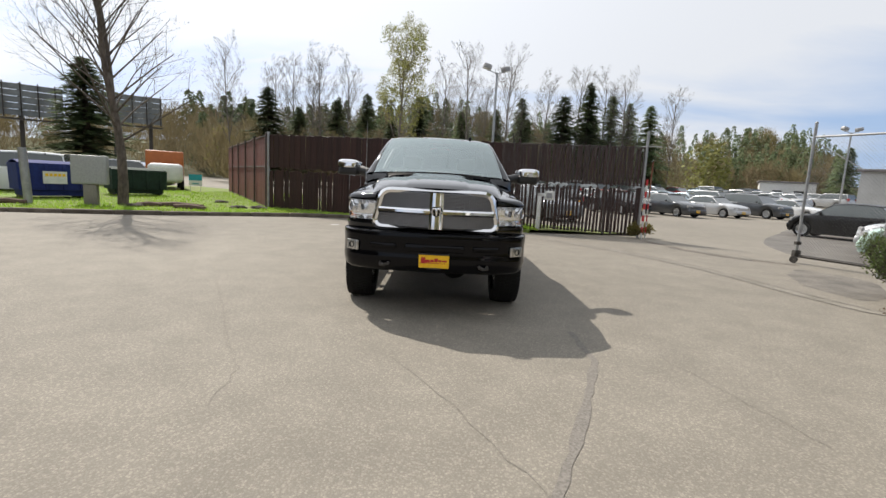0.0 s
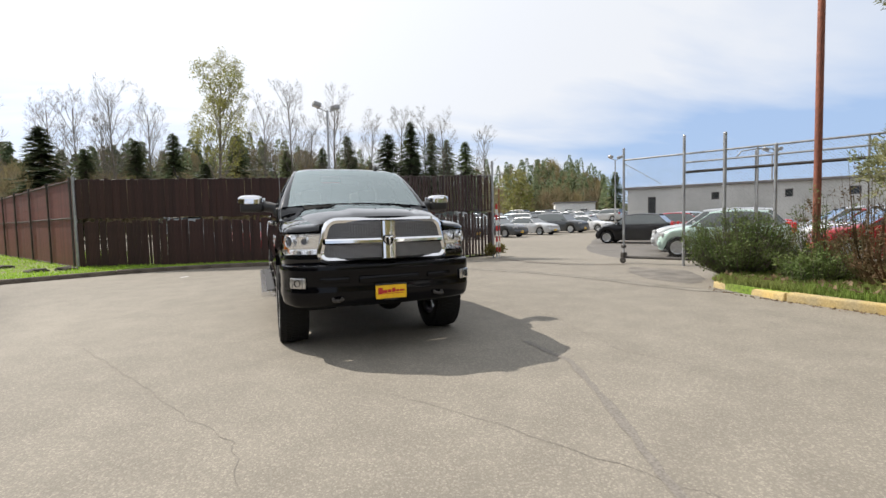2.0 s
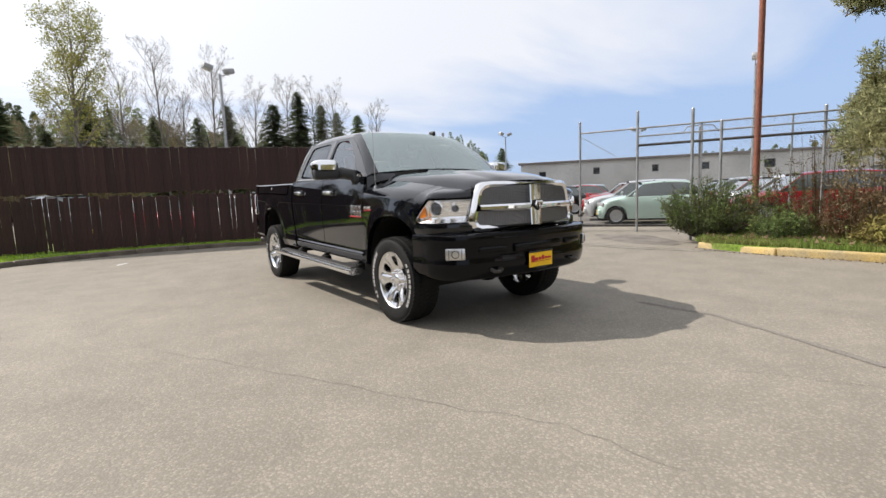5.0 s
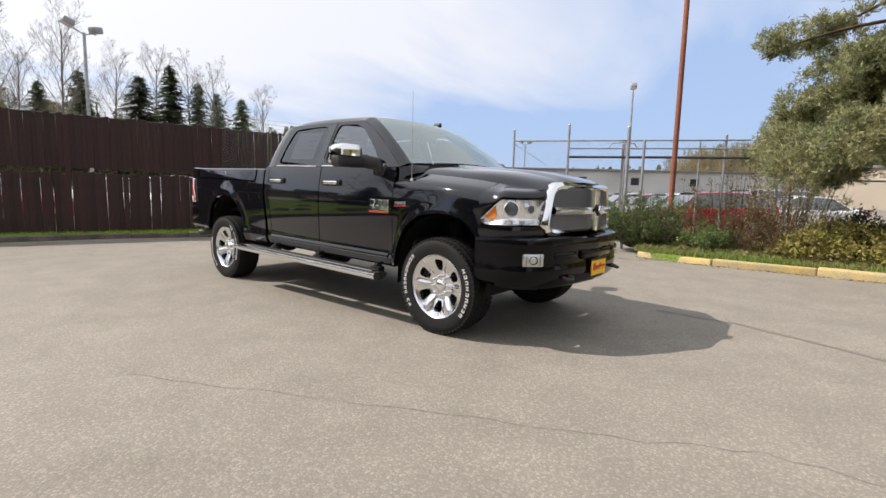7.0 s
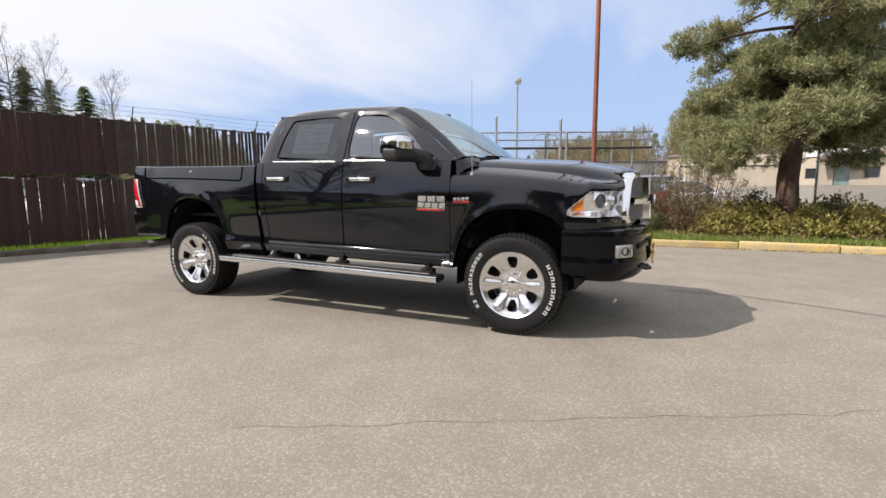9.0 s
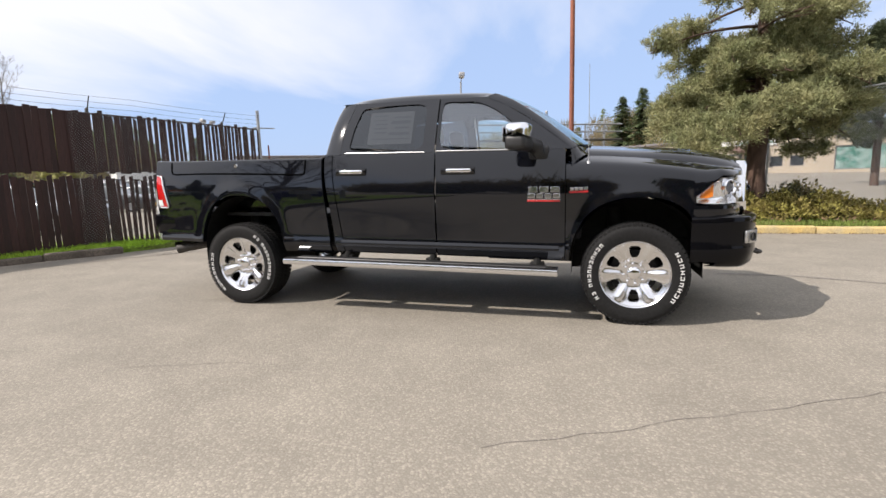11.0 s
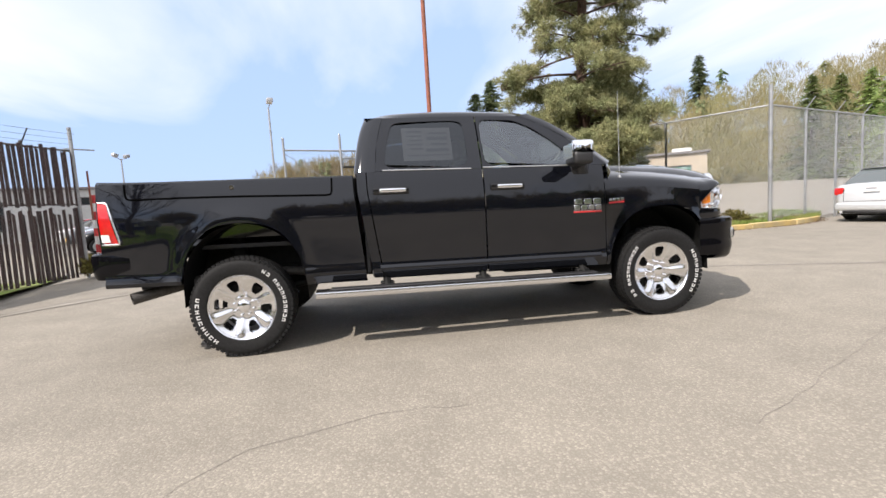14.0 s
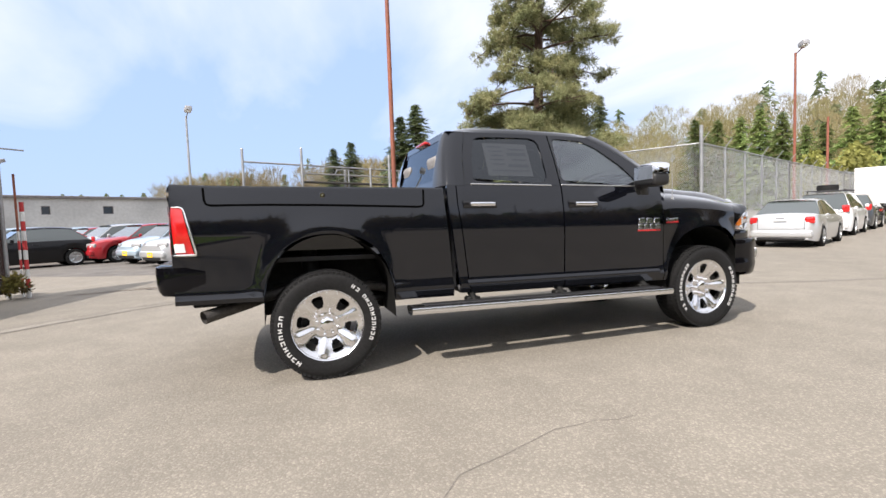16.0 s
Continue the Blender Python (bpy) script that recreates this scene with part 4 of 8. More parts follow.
OUT = rounded([(-0.680, 0.895), (0.680, 0.895), (0.585, 1.328), (-0.585, 1.328)], 0.13, 6)
INN = rounded([(-0.612, 0.948), (0.612, 0.948), (0.534, 1.274), (-0.534, 1.274)], 0.075, 6)
MID = [tuple(lerp(a, b, 0.5) for a, b in zip(p, q)) for p, q in zip(OUT, INN)]
ring_face(bm, [g3(*p, 0.06) for p in OUT], [g3(*p, 0.0) for p in OUT])
ring_face(bm, [g3(*p, 0.0) for p in OUT], [g3(*p, -0.016) for p in MID])
ring_face(bm, [g3(*p, -0.016) for p in MID], [g3(*p, 0.0) for p in INN])
ring_face(bm, [g3(*p, 0.0) for p in INN], [g3(*p, 0.06) for p in INN])
bmesh.ops.remove_doubles(bm, verts=bm.verts, dist=1e-5)
grille = part("grille", bm, CHROME, truck, "chrome grille surround with grey mesh", sharp=50)
bm = bmesh.new()
zz = spread(0.93, 1.29, 8)
sheet(bm, [[g3(x, z, dd) for x, dd in ((-0.075, 0.03), (-0.07, -0.034), (-0.05, -0.048), (0.05, -0.048), (0.07, -0.034), (0.075, 0.03))] for z in zz])
part("grille_post", bm, CHROME, grille)
for s in (-1, 1):
    bm = bmesh.new()
    sheet(bm, [[g3(s * x, 1.098 + dz, dd) for dz, dd in ((-0.030, 0.03), (-0.028, -0.028), (-0.012, -0.042), (0.012, -0.042), (0.028, -0.028), (0.030, 0.03))] for x in spread(0.06, 0.585, 10)])
    part("grille_bar", bm, CHROME, grille)
for s in (-1, 1):
    for z0, z1 in ((0.945, 1.068), (1.128, 1.280)):
        bm = bmesh.new()
        for z in spread(z0, z1, 12):
            w = lerp(0.617, 0.54, (z - 0.94) / 0.33)
            tube(bm, [g3(s * x, z, 0.018) for x in spread(0.07, w, 8)], 0.0048, 4, False)
        for k in range(21):
            x = 0.085 + k * 0.0245
            tube(bm, [g3(s * x, z0 + 0.002, 0.021), g3(s * x, z1 - 0.002, 0.021)], 0.003, 4, False)
        part("grille_mesh", bm, MESHGREY, grille)
bm = bmesh.new()
sheet(bm, [[g3(x, z, 0.05) for z in spread(0.92, 1.29, 3)] for x in spread(-0.60, 0.60, 9)])
part("grille_backing", bm, PLASTIC, grille)
bm = bmesh.new()
shield = rounded([(-0.058, 1.155), (0.058, 1.155), (0.062, 1.09), (0.0, 1.045), (-0.062, 1.09)], 0.025, 3)
ring_face(bm, [g3(x, z, -0.044) for x, z in shield], [g3(x * 0.9, 1.10 + (z - 1.10) * 0.9, -0.062) for x, z in shield])
ngon(bm, [g3(x * 0.9, 1.10 + (z - 1.10) * 0.9, -0.062) for x, z in shield])
emblem = part("grille_emblem", bm, GLOSSBLACK, grille, "dark shield emblem with chrome shape")
bm = bmesh.new()
for s in (-1, 1):
    tube(bm, [(s * 0.006, -1.020, 1.132), (s * 0.035, -1.022, 1.135), (s * 0.043, -1.022, 1.105), (s * 0.030, -1.023, 1.085)], [0.010, 0.011, 0.009, 0.005], 6)
tube(bm, [(0, -1.022, 1.135), (0, -1.026, 1.10), (0, -1.024, 1.068)], [0.012, 0.012, 0.006], 6)
part("emblem_shape", bm, CHROME, emblem)

# load box
bm = bmesh.new()
box(bm, (-0.72, 2.80, 0.86), (0.72, 4.78, 0.90), 0.004, 1)
box(bm, (-0.72, 2.79, 0.86), (0.72, 2.83, 1.44), 0.01, 1)
part("box_floor", bm, PLASTIC, truck)
bm = bmesh.new()
rows = []
for x in spread(-0.80, 0.80, 9):
    rows.append([(x, 4.782, 0.92), (x, 4.852, 0.90), (x, 4.862, 1.10), (x, 4.857, 1.30), (x, 4.872, 1.40), (x, 4.857, 1.448), (x, 4.817, 1.456), (x, 4.782, 1.445)])
sheet(bm, rows)
tg = part("tailgate", bm, PAINT, truck)
bm = bmesh.new()
box(bm, (-0.14, 4.86, 1.30), (0.14, 4.885, 1.37), 0.012, 2)
part("tailgate_handle", bm, CHROME, tg)
bm = bmesh.new()
RB = [(0.0, (0.965, 4.52)), (0.3, (0.965, 4.70)), (0.5, (0.955, 4.86)), (0.62, (0.89, 4.95)), (0.8, (0.5, 4.99)), (1.0, (0.0, 5.0))]


def rb_row(t, s):
    x, y = curve_at(t, [(k, p[0]) for k, p in RB]), curve_at(t, [(k, p[1]) for k, p in RB])
    nx, ny = (1, 0) if t < 0.5 else (0.2, 1)
    lo = lerp(0.60, 0.66, min(1, t * 2))
    return [(s * (x - d * nx), y - d * ny, z) for d, z in ((0.16, 0.875), (0.03, 0.882), (0.004, 0.87), (0.0, 0.84), (0.004, 0.75), (0.012, 0.70), (0.03, lo + 0.01), (0.1, lo))]


sheet(bm, [rb_row(t, -1) for t in spread(0, 1, 20)] + [rb_row(t, 1) for t in spread(1, 0, 20)[1:]])
part("rear_bumper", bm, BUMPER_PAINT, truck, "black painted rear bumper", sharp=45)

# underneath
bm = bmesh.new()
for s in (-1, 1):
    box(bm, (s * 0.42 - 0.04, -0.85, 0.50), (s * 0.42 + 0.04, 4.8, 0.66), 0.01, 1)
for y in (-0.6, 0.7, 1.7, 2.7, 4.4):
    box(bm, (-0.42, y - 0.05, 0.53), (0.42, y + 0.05, 0.62), 0.01, 1)
box(bm, (-0.35, 0.4, 0.42), (0.35, 1.4, 0.7), 0.08, 2)
box(bm, (0.25, 1.7, 0.42), (0.75, 2.9, 0.62), 0.05, 2)
part("chassis", bm, UNDER, truck)
for y in (0.0, WHEELBASE):
    bm = bmesh.new()
    tube(bm, [(-0.86, y, 0.42), (0.86, y, 0.42)], 0.055, 10)
    bmesh.ops.create_uvsphere(bm, u_segments=14, v_segments=8, radius=0.17, matrix=Matrix.Translation((0.25 if y < 1 else 0, y, 0.42)))
    part("axle", bm, UNDER, truck)
for s in (-1, 1):
    for a, b, r in (((0.55, 0.1, 0.45), (0.52, 0.14, 0.95), 0.07), ((0.58, WHEELBASE + 0.05, 0.45), (0.55, WHEELBASE + 0.1, 0.95), 0.07), ((0.5, WHEELBASE - 0.6, 0.52), (0.55, WHEELBASE, 0.42), 0.035)):
        bm = bmesh.new()
        tube(bm, [(s * a[0], a[1], a[2]), (s * b[0], b[1], b[2])], r, 10)
        part("suspension_strut", bm, UNDER, truck)
bm = bmesh.new()
tube(bm, [(-0.55, 2.9, 0.52), (-0.6, 3.4, 0.62), (-0.62, 4.1, 0.62), (-0.72, 4.35, 0.56), (-0.93, 4.66, 0.50)], [0.04, 0.04, 0.04, 0.045, 0.048], 14, False)
part("exhaust_tip", bm, GALV_DARK, truck, "angled metal exhaust pipe")
bm = bmesh.new()
tube(bm, [(-0.915, 0.37, 1.32), (-0.915, 0.37, 1.36)], [0.022, 0.012], 8)
tube(bm, [(-0.915, 0.37, 1.35), (-0.915, 0.372, 2.12)], [0.0034, 0.002], 6)
part("radio_aerial", bm, GALV, truck, "thin upright whip aerial")


# the body sits a little higher at the back, as an empty truck does
def rake(y):
    return 0.018 * (max(y, 0.5) - 1.7) * min(1.0, max(0.0, (y + 0.4) / 0.9)) ** 1.5


for ob in truck.children_recursive:
    if ob.type == "MESH":
        for v in ob.data.vertices:
            v.co.z += rake(v.co.y)


# wheels
def wheel_parts(s):
    hub = new("wheel")
    bm = bmesh.new()
    R = TYRE_R
    prof = [(0.120, 0.272), (0.138, 0.285), (0.146, 0.32), (0.148, 0.36), (0.142, 0.392), (0.128, R - 0.012), (0.10, R - 0.003), (0.0, R), (-0.10, R - 0.003), (-0.128, R - 0.012), (-0.142, 0.392), (-0.148, 0.36), (-0.146, 0.32), (-0.138, 0.285), (-0.12, 0.272)]
    lathe(bm, [(s * a, r) for a, r in prof], 64)
    tyre = part("tyre", bm, RUBBER, hub, "black all-terrain tyre with white raised lettering")
    bm = bmesh.new()
    for k in range(64):
        a = 2 * math.pi * k / 64
        for x0, x1, ph in ((0.095, 0.140, 0.0), (-0.14, -0.095, 0.03), (0.04, 0.085, 0.045), (-0.03, 0.03, 0.0), (-0.085, -0.04, 0.04)):
            r1 = R + 0.004 if abs(x0 + x1) < 0.2 else R - 0.004
            box(bm, (x0 * s if s > 0 else -x1, -0.0145, R - 0.03), (x1 * s if s > 0 else -x0, 0.0145, r1), 0, 1, Matrix.Rotation(a + ph, 4, "X"))
    part("tread", bm, RUBBER, tyre)
    arcs = [18 + k * 6.4 for k in range(10)] + [88, 95] + [205 + k * 8.0 for k in range(9)]
    for k, deg in enumerate(arcs):
        wide = 0.0125 if k < 12 else 0.016
        bm = bmesh.new()
        m = Matrix.Rotation(radians(deg) * s, 4, "X")
        x0, x1 = s * 0.1475 - 0.0025, s * 0.1475 + 0.0025
        style = k % 3
        box(bm, (x0, -wide, 0.336), (x1, -wide * 0.45, 0.366), 0.001, 1, m)
        if style != 1:
            box(bm, (x0, wide * 0.45, 0.336), (x1, wide, 0.366), 0.001, 1, m)
        if style != 2:
            box(bm, (x0, -wide * 0.45, 0.358), (x1, wide * (0.45 if style == 0 else 1), 0.366), 0.001, 1, m)
        if style:
            box(bm, (x0, -wide * 0.45, 0.336 if style == 1 else 0.346), (x1, wide * (1 if style == 1 else 0.45), 0.344 if style == 1 else 0.354), 0.001, 1, m)
        part("sidewall_mark", bm, LETTER, tyre)
    bm = bmesh.new()
    lathe(bm, [(s * a, r) for a, r in [(0.118, 0.276), (0.126, 0.281), (0.130, 0.276), (0.122, 0.266), (0.10, 0.258), (0.02, 0.245), (-0.12, 0.262)]], 64)
    rim = part("rim", bm, CHROME_WHEEL, hub, "six-spoke chromed wheel")
    # spoked face
    bm = bmesh.new()
    NA, rings = 120, [0.0, 0.05, 0.078, 0.082, 0.10, 0.12, 0.135, 0.155, 0.175, 0.195, 0.21, 0.222, 0.232, 0.245, 0.258, 0.266]
    vs = []
    for r in rings:
        row = []
        for k in range(NA):
            a = 2 * math.pi * k / NA
            ph = (a * 6 / (2 * math.pi)) % 1.0 - 0.5
            base = curve_at(r, [(0, 0.066), (0.095, 0.064), (0.105, 0.058), (0.125, 0.066), (0.18, 0.088), (0.235, 0.104), (0.266, 0.118)])
            rib = 0.014 * math.exp(-(((abs(ph) - 0.5)) / 0.13) ** 2) * max(0, min(1, (r - 0.09) / 0.04)) * max(0, min(1, (0.262 - r) / 0.03))
            row.append(bm.verts.new((s * (base + rib), -r * math.sin(a), r * math.cos(a))))
        vs.append(row)
    for i in range(len(rings) - 1):
        rm = (rings[i] + rings[i + 1]) / 2
        for k in range(NA):
            a = (k + 0.5) / NA
            ph = abs((a * 6) % 1.0 - 0.5)
            wid = curve_at(rm, [(0.125, 0.10), (0.15, 0.175), (0.19, 0.20), (0.218, 0.195), (0.232, 0.13)])
            if 0.128 < rm < 0.230 and ph < wid:
                continue
            j = (k + 1) % NA
            if rings[i] == 0.0:
                bm.faces.new((vs[0][k], vs[1][k], vs[1][j]))
            else:
                bm.faces.new((vs[i][k], vs[i + 1][k], vs[i + 1][j], vs[i][j]))
    bmesh.ops.remove_doubles(bm, verts=bm.verts, dist=1e-5)
    edges = [e for e in bm.edges if e.is_boundary]
    ex = bmesh.ops.extrude_edge_only(bm, edges=edges)
    for v in ex["geom"]:
        if isinstance(v, bmesh.types.BMVert):
            v.co.x -= s * 0.045
    bmesh.ops.delete(bm, geom=[v for v in bm.verts if not v.link_faces], context="VERTS")
    part("spoke_face", bm, CHROME_WHEEL, rim, sharp=28)
    bm = bmesh.new()
    lathe(bm, [(s * a, r) for a, r in [(0.096, 0.001), (0.094, 0.03), (0.088, 0.048), (0.080, 0.054), (0.060, 0.056)]], 32)
    part("hub_cap", bm, CHROME, rim)
    for k in range(8):
        bm = bmesh.new()
        a = 2 * math.pi * (k + 0.5) / 8
        tube(bm, [(s * 0.055, 0.082 * math.cos(a), 0.082 * math.sin(a)), (s * 0.090, 0.082 * math.cos(a), 0.082 * math.sin(a)), (s * 0.095, 0.082 * math.cos(a), 0.082 * math.sin(a))], [0.0125, 0.0125, 0.007], 8)
        part("lug_nut", bm, CHROME, rim)
    for k in range(12):
        a = 2 * math.pi * (k // 2) / 6 + (0.16 if k % 2 else -0.16)
        bm = bmesh.new()
        tube(bm, [(s * 0.100, -0.246 * math.sin(a), 0.246 * math.cos(a)), (s * 0.116, -0.246 * math.sin(a), 0.246 * math.cos(a))], [0.008, 0.006], 6)
        part("rim_rivet", bm, CHROME, rim)
    bm = bmesh.new()
    lathe(bm, [(s * 0.02, 0.04), (s * 0.02, 0.19), (s * -0.02, 0.19), (s * -0.02, 0.04)], 32)
    part("brake_disc", bm, UNDER, hub)
    return hub


for s in (-1, 1):
    first = wheel_parts(s)
    first.parent = truck
    for axle in (0.0, WHEELBASE):
        m = pose(s * 0.852, axle, TYRE_R, 0, 0, 0)
        if axle == 0.0:
            first.matrix_basis = m @ pose(0, 0, 0, -30, 0, 0)
        else:
            copy_thing(first, m @ pose(0, 0, 0, 130, 0, 0)).parent = truck

# ---- ground and kerbs ----
def smooth(a, b, x):
    t = max(0.0, min(1.0, (x - a) / (b - a)))
    return t * t * (3 - 2 * t)


def ground_z(x, y):
    """The lot is level; the road beyond the wire fence and the back of the car lot climb a little."""
    return 1.25 * smooth(9.5, 48, x) * smooth(1, -12, y) + 1.0 * smooth(30, 58, y) * smooth(2, 14, x)


bm = bmesh.new()
gx = [-3000, -300, -120] + spread(-60, 90, 61) + [160, 400, 3000]
gy = [-3000, -300, -140] + spread(-90, 60, 61) + [120, 300, 3000]
sheet(bm, [[(x, y, ground_z(x, y) if abs(x) < 2000 else 0.0) for x in gx] for y in gy])
ground = single("ground", bm, ASPHALT, "worn grey asphalt with pale stones, fine cracks and tar seams", "ground", kind="structure")


def ribbon(name, pts, width, mat, z=0.004, jitter=0.0, seed=1, label=""):
    """A thin strip laid on the ground along a smooth line."""
    rnd = random.Random(seed)
    bm = bmesh.new()
    fine = []
    for a, b in zip(pts, pts[1:]):
        k = max(2, int(math.dist(a, b) / 0.12))
        fine += [Vector((lerp(a[0], b[0], i / k), lerp(a[1], b[1], i / k))) for i in range(k)]
    fine.append(Vector(pts[-1]))
    rows = []
    for i, p in enumerate(fine):
        d = (fine[min(i + 1, len(fine) - 1)] - fine[max(i - 1, 0)]).normalized()
        n = Vector((-d.y, d.x))
        p = p + n * rnd.uniform(-jitter, jitter)
        w = width * rnd.uniform(0.45, 1.0) if jitter else width
        rows.append([(p.x - n.x * w / 2, p.y - n.y * w / 2, z), (p.x + n.x * w / 2, p.y + n.y * w / 2, z)])
    sheet(bm, rows)
    return part(name, bm, mat, ground, label)


ribbon("tar_seam", [(1.27, -1.2), (1.24, -1.98), (0.95, -2.68), (0.70, -3.24), (0.47, -3.70), (0.25, -4.3), (-0.1, -5.4)], 0.085, TAR, jitter=0.008, seed=3, label="dark curved tar seam")
for k, line in enumerate([
    [(-0.42, -2.1), (-0.05, -2.71), (0.17, -3.19), (0.41, -3.67), (0.7, -4.3)],
    [(-3.14, 0.89), (-2.75, 0.1), (-2.3, -0.79), (-1.84, -1.81), (-1.5, -2.4), (-1.45, -3.0)],
    [(-3.05, 3.70), (-2.86, 3.60), (-2.70, 3.42), (-2.45, 2.76), (-2.5, 2.2)],
    [(2.2, -3.2), (1.9, -1.9), (2.1, -0.9), (2.6, 0.6)],
    [(-4.2, 1.2), (-3.9, 1.7)]]):
    ribbon("crack", line, 0.0055, CRACK, 0.003, 0.02, 10 + k)
GUTTERC = material("mossy gutter concrete", (0.245, 0.225, 0.19), 0.9, grain=0.3, grain_scale=40, mottle=0.6, mottle_scale=1.6, second=(0.155, 0.14, 0.112), bump=0.4, bump_scale=60)
PATCH = material("dark worn asphalt patch", (0.155, 0.143, 0.128), 0.85, grain=0.35, grain_scale=45, mottle=0.4, mottle_scale=1.2, bump=0.4, bump_scale=80)
GUTTER = [(6.2, -0.2), (5.72, 0.30), (5.52, 1.1), (5.38, 2.1), (5.20, 3.1), (4.82, 4.25), (4.30, 5.30), (3.64, 6.25), (3.02, 6.98), (2.42, 7.58), (1.65, 8.22), (0.6, 8.85)]
ribbon("gutter_strip", GUTTER, 0.20, GUTTERC, 0.004, label="old concrete gutter strip")
for off in (-0.14, 0.13):
    ribbon("gutter_joint", [(x + off * 0.95, y + off * 0.3) for x, y in GUTTER], 0.06, CRACK, 0.007, 0.012, 31, "dark dirt line beside the gutter strip")
ribbon("apron_joint", [(6.1, 7.9), (6.55, 5.9), (7.0, 5.0), (7.95, 4.3)], 0.16, KERB_GREY, 0.005, 0.01, 33, "dirty joint across the gate opening")


def patch(name, pts, mat, z, label, seed):
    """A worn patch with a ragged edge on the level ground."""
    rnd = random.Random(seed)
    bm = bmesh.new()
    loop = [(x + rnd.gauss(0, 0.02), y + rnd.gauss(0, 0.02), z) for x, y in soften(loop_points(pts, 8), 8, 3)]
    bmesh.ops.triangulate(bm, faces=[bm.faces.new([bm.verts.new(p) for p in loop])])
    return part(name, bm, mat, ground, label)


patch("asphalt_patch", [(9.0, 5.6), (11.6, 4.9), (35.0, 22.5), (33.0, 29.5), (18.2, 17.8), (10.6, 9.4)], PATCH, 0.0032, "darker patched asphalt inside the gate", 5)
patch("silt_patch", [(7.6, 3.9), (8.1, 2.7), (7.0, 1.2), (6.2, 0.9), (6.15, 1.9), (6.6, 2.9)], material("damp silt", (0.178, 0.160, 0.135), 0.8, grain=0.3, grain_scale=30, mottle=0.5, mottle_scale=2, bump=0.3), 0.0034, "dark silt by the gutter", 6)
ribbon("apron_patch", [(6.2, 6.6), (6.45, 5.9), (6.8, 5.2), (7.2, 4.75)], 0.14, PATCH, 0.0075, 0.03, 35, "dark damp line in the gate opening")
ribbon("apron_strip", [(6.3, 8.0), (6.75, 6.0), (7.2, 5.15), (8.1, 4.5)], 0.10, CONCRETE, 0.006, label="pale concrete strip under the gate")

def along(line, step):
    """Points and directions at even steps along a polyline."""
    out, carry = [], 0.0
    for a, b in zip(line, line[1:]):
        a, b = Vector(a), Vector(b)
        d, k = (b - a).normalized(), (b - a).length
        while carry < k:
            out.append((a + d * carry, d))
            carry += step
        carry -= k
    return out


def kerb(name, line, mat, label, length=1.0, height=0.13, width=0.16, taper=False):
    base = tagged(new(name), label, "kerb", kind="structure")
    fine = []
    for i in range(len(line) - 1):
        p = [Vector(line[max(0, min(len(line) - 1, i + d))]) for d in (-1, 0, 1, 2)]
        for k in range(6):
            t = k / 6
            fine.append(0.5 * ((2 * p[1]) + (p[2] - p[0]) * t + (2 * p[0] - 5 * p[1] + 4 * p[2] - p[3]) * t * t + (3 * p[1] - p[0] - 3 * p[2] + p[3]) * t**3))
    fine.append(Vector(line[-1]))
    pts = along(fine, length)
    for k, ((p, d), (q, _)) in enumerate(zip(pts, pts[1:])):
        v = q - p
        rnd = random.Random(k)
        bm = bmesh.new()
        h = height + rnd.uniform(-0.012, 0.012)
        if taper and k == 0:
            h *= 0.75
        box(bm, (0.004, -width / 2, -0.1), (v.length - 0.004, width / 2, h), 0.035, 3)
        for w in bm.verts:
            if w.co.z > 0:
                w.co += Vector((rnd.uniform(-1, 1), rnd.uniform(-1, 1), rnd.uniform(-1, 1))) * 0.006
        o = part("kerb_stone", bm, mat, base)
        o.matrix_basis = pose(p.x, p.y, 0, 0, 0, math.degrees(math.atan2(v.y, v.x)) + rnd.uniform(-0.6, 0.6))
    return base, fine


LEFT_LINE = [(-16, 5.9), (-11.3, 7.25), (-8.2, 8.3), (-5.0, 9.95), (-2.9, 10.55), (-0.6, 10.25), (1.05, 9.5), (2.1, 8.9), (2.9, 8.55)]
kerb_left, left_fine = kerb("kerb_1", LEFT_LINE, KERB_GREY, "low weathered dark concrete kerb beside grass", 1.2, 0.12)
RIGHT_LINE = [(6.25, 0.45), (5.92, -0.1), (5.86, -1.3), (5.86, -3.2), (5.84, -5.2), (5.84, -7.2), (6.1, -9.0), (6.7, -10.2), (7.6, -11.2)]
kerb_right, right_fine = kerb("kerb_2", RIGHT_LINE, KERB_YELLOW, "worn yellow painted concrete kerb beside shrubs", 1.55, 0.14, taper=True)


def bank(name, edge, inner, z0, z1, label, bumps=0.05):
    """A raised strip of soil from a kerb line back to a second line."""
    bm = bmesh.new()
    rows = []
    for k in range(len(edge)):
        a = Vector(edge[k])
        t = k / (len(edge) - 1) * (len(inner) - 1)
        i = min(int(t), len(inner) - 2)
        b = Vector(inner[i]).lerp(Vector(inner[i + 1]), t - i)
        row = [(a.x, a.y, -0.05)]
        for u in spread(0, 1, 12):
            p = a.lerp(b, u)
            n = noise.noise((p.x * 0.9, p.y * 0.9, 1.0)) * bumps * min(1, u * 6)
            row.append((p.x, p.y, lerp(z0, z1, smooth(0, 1, u)) + n + ground_z(p.x, p.y) * u))
        row.append((b.x, b.y, ground_z(b.x, b.y) - 0.05))
        rows.append(row)
    sheet(bm, rows)
    return single(name, bm, SOIL, label, "verge", kind="structure")


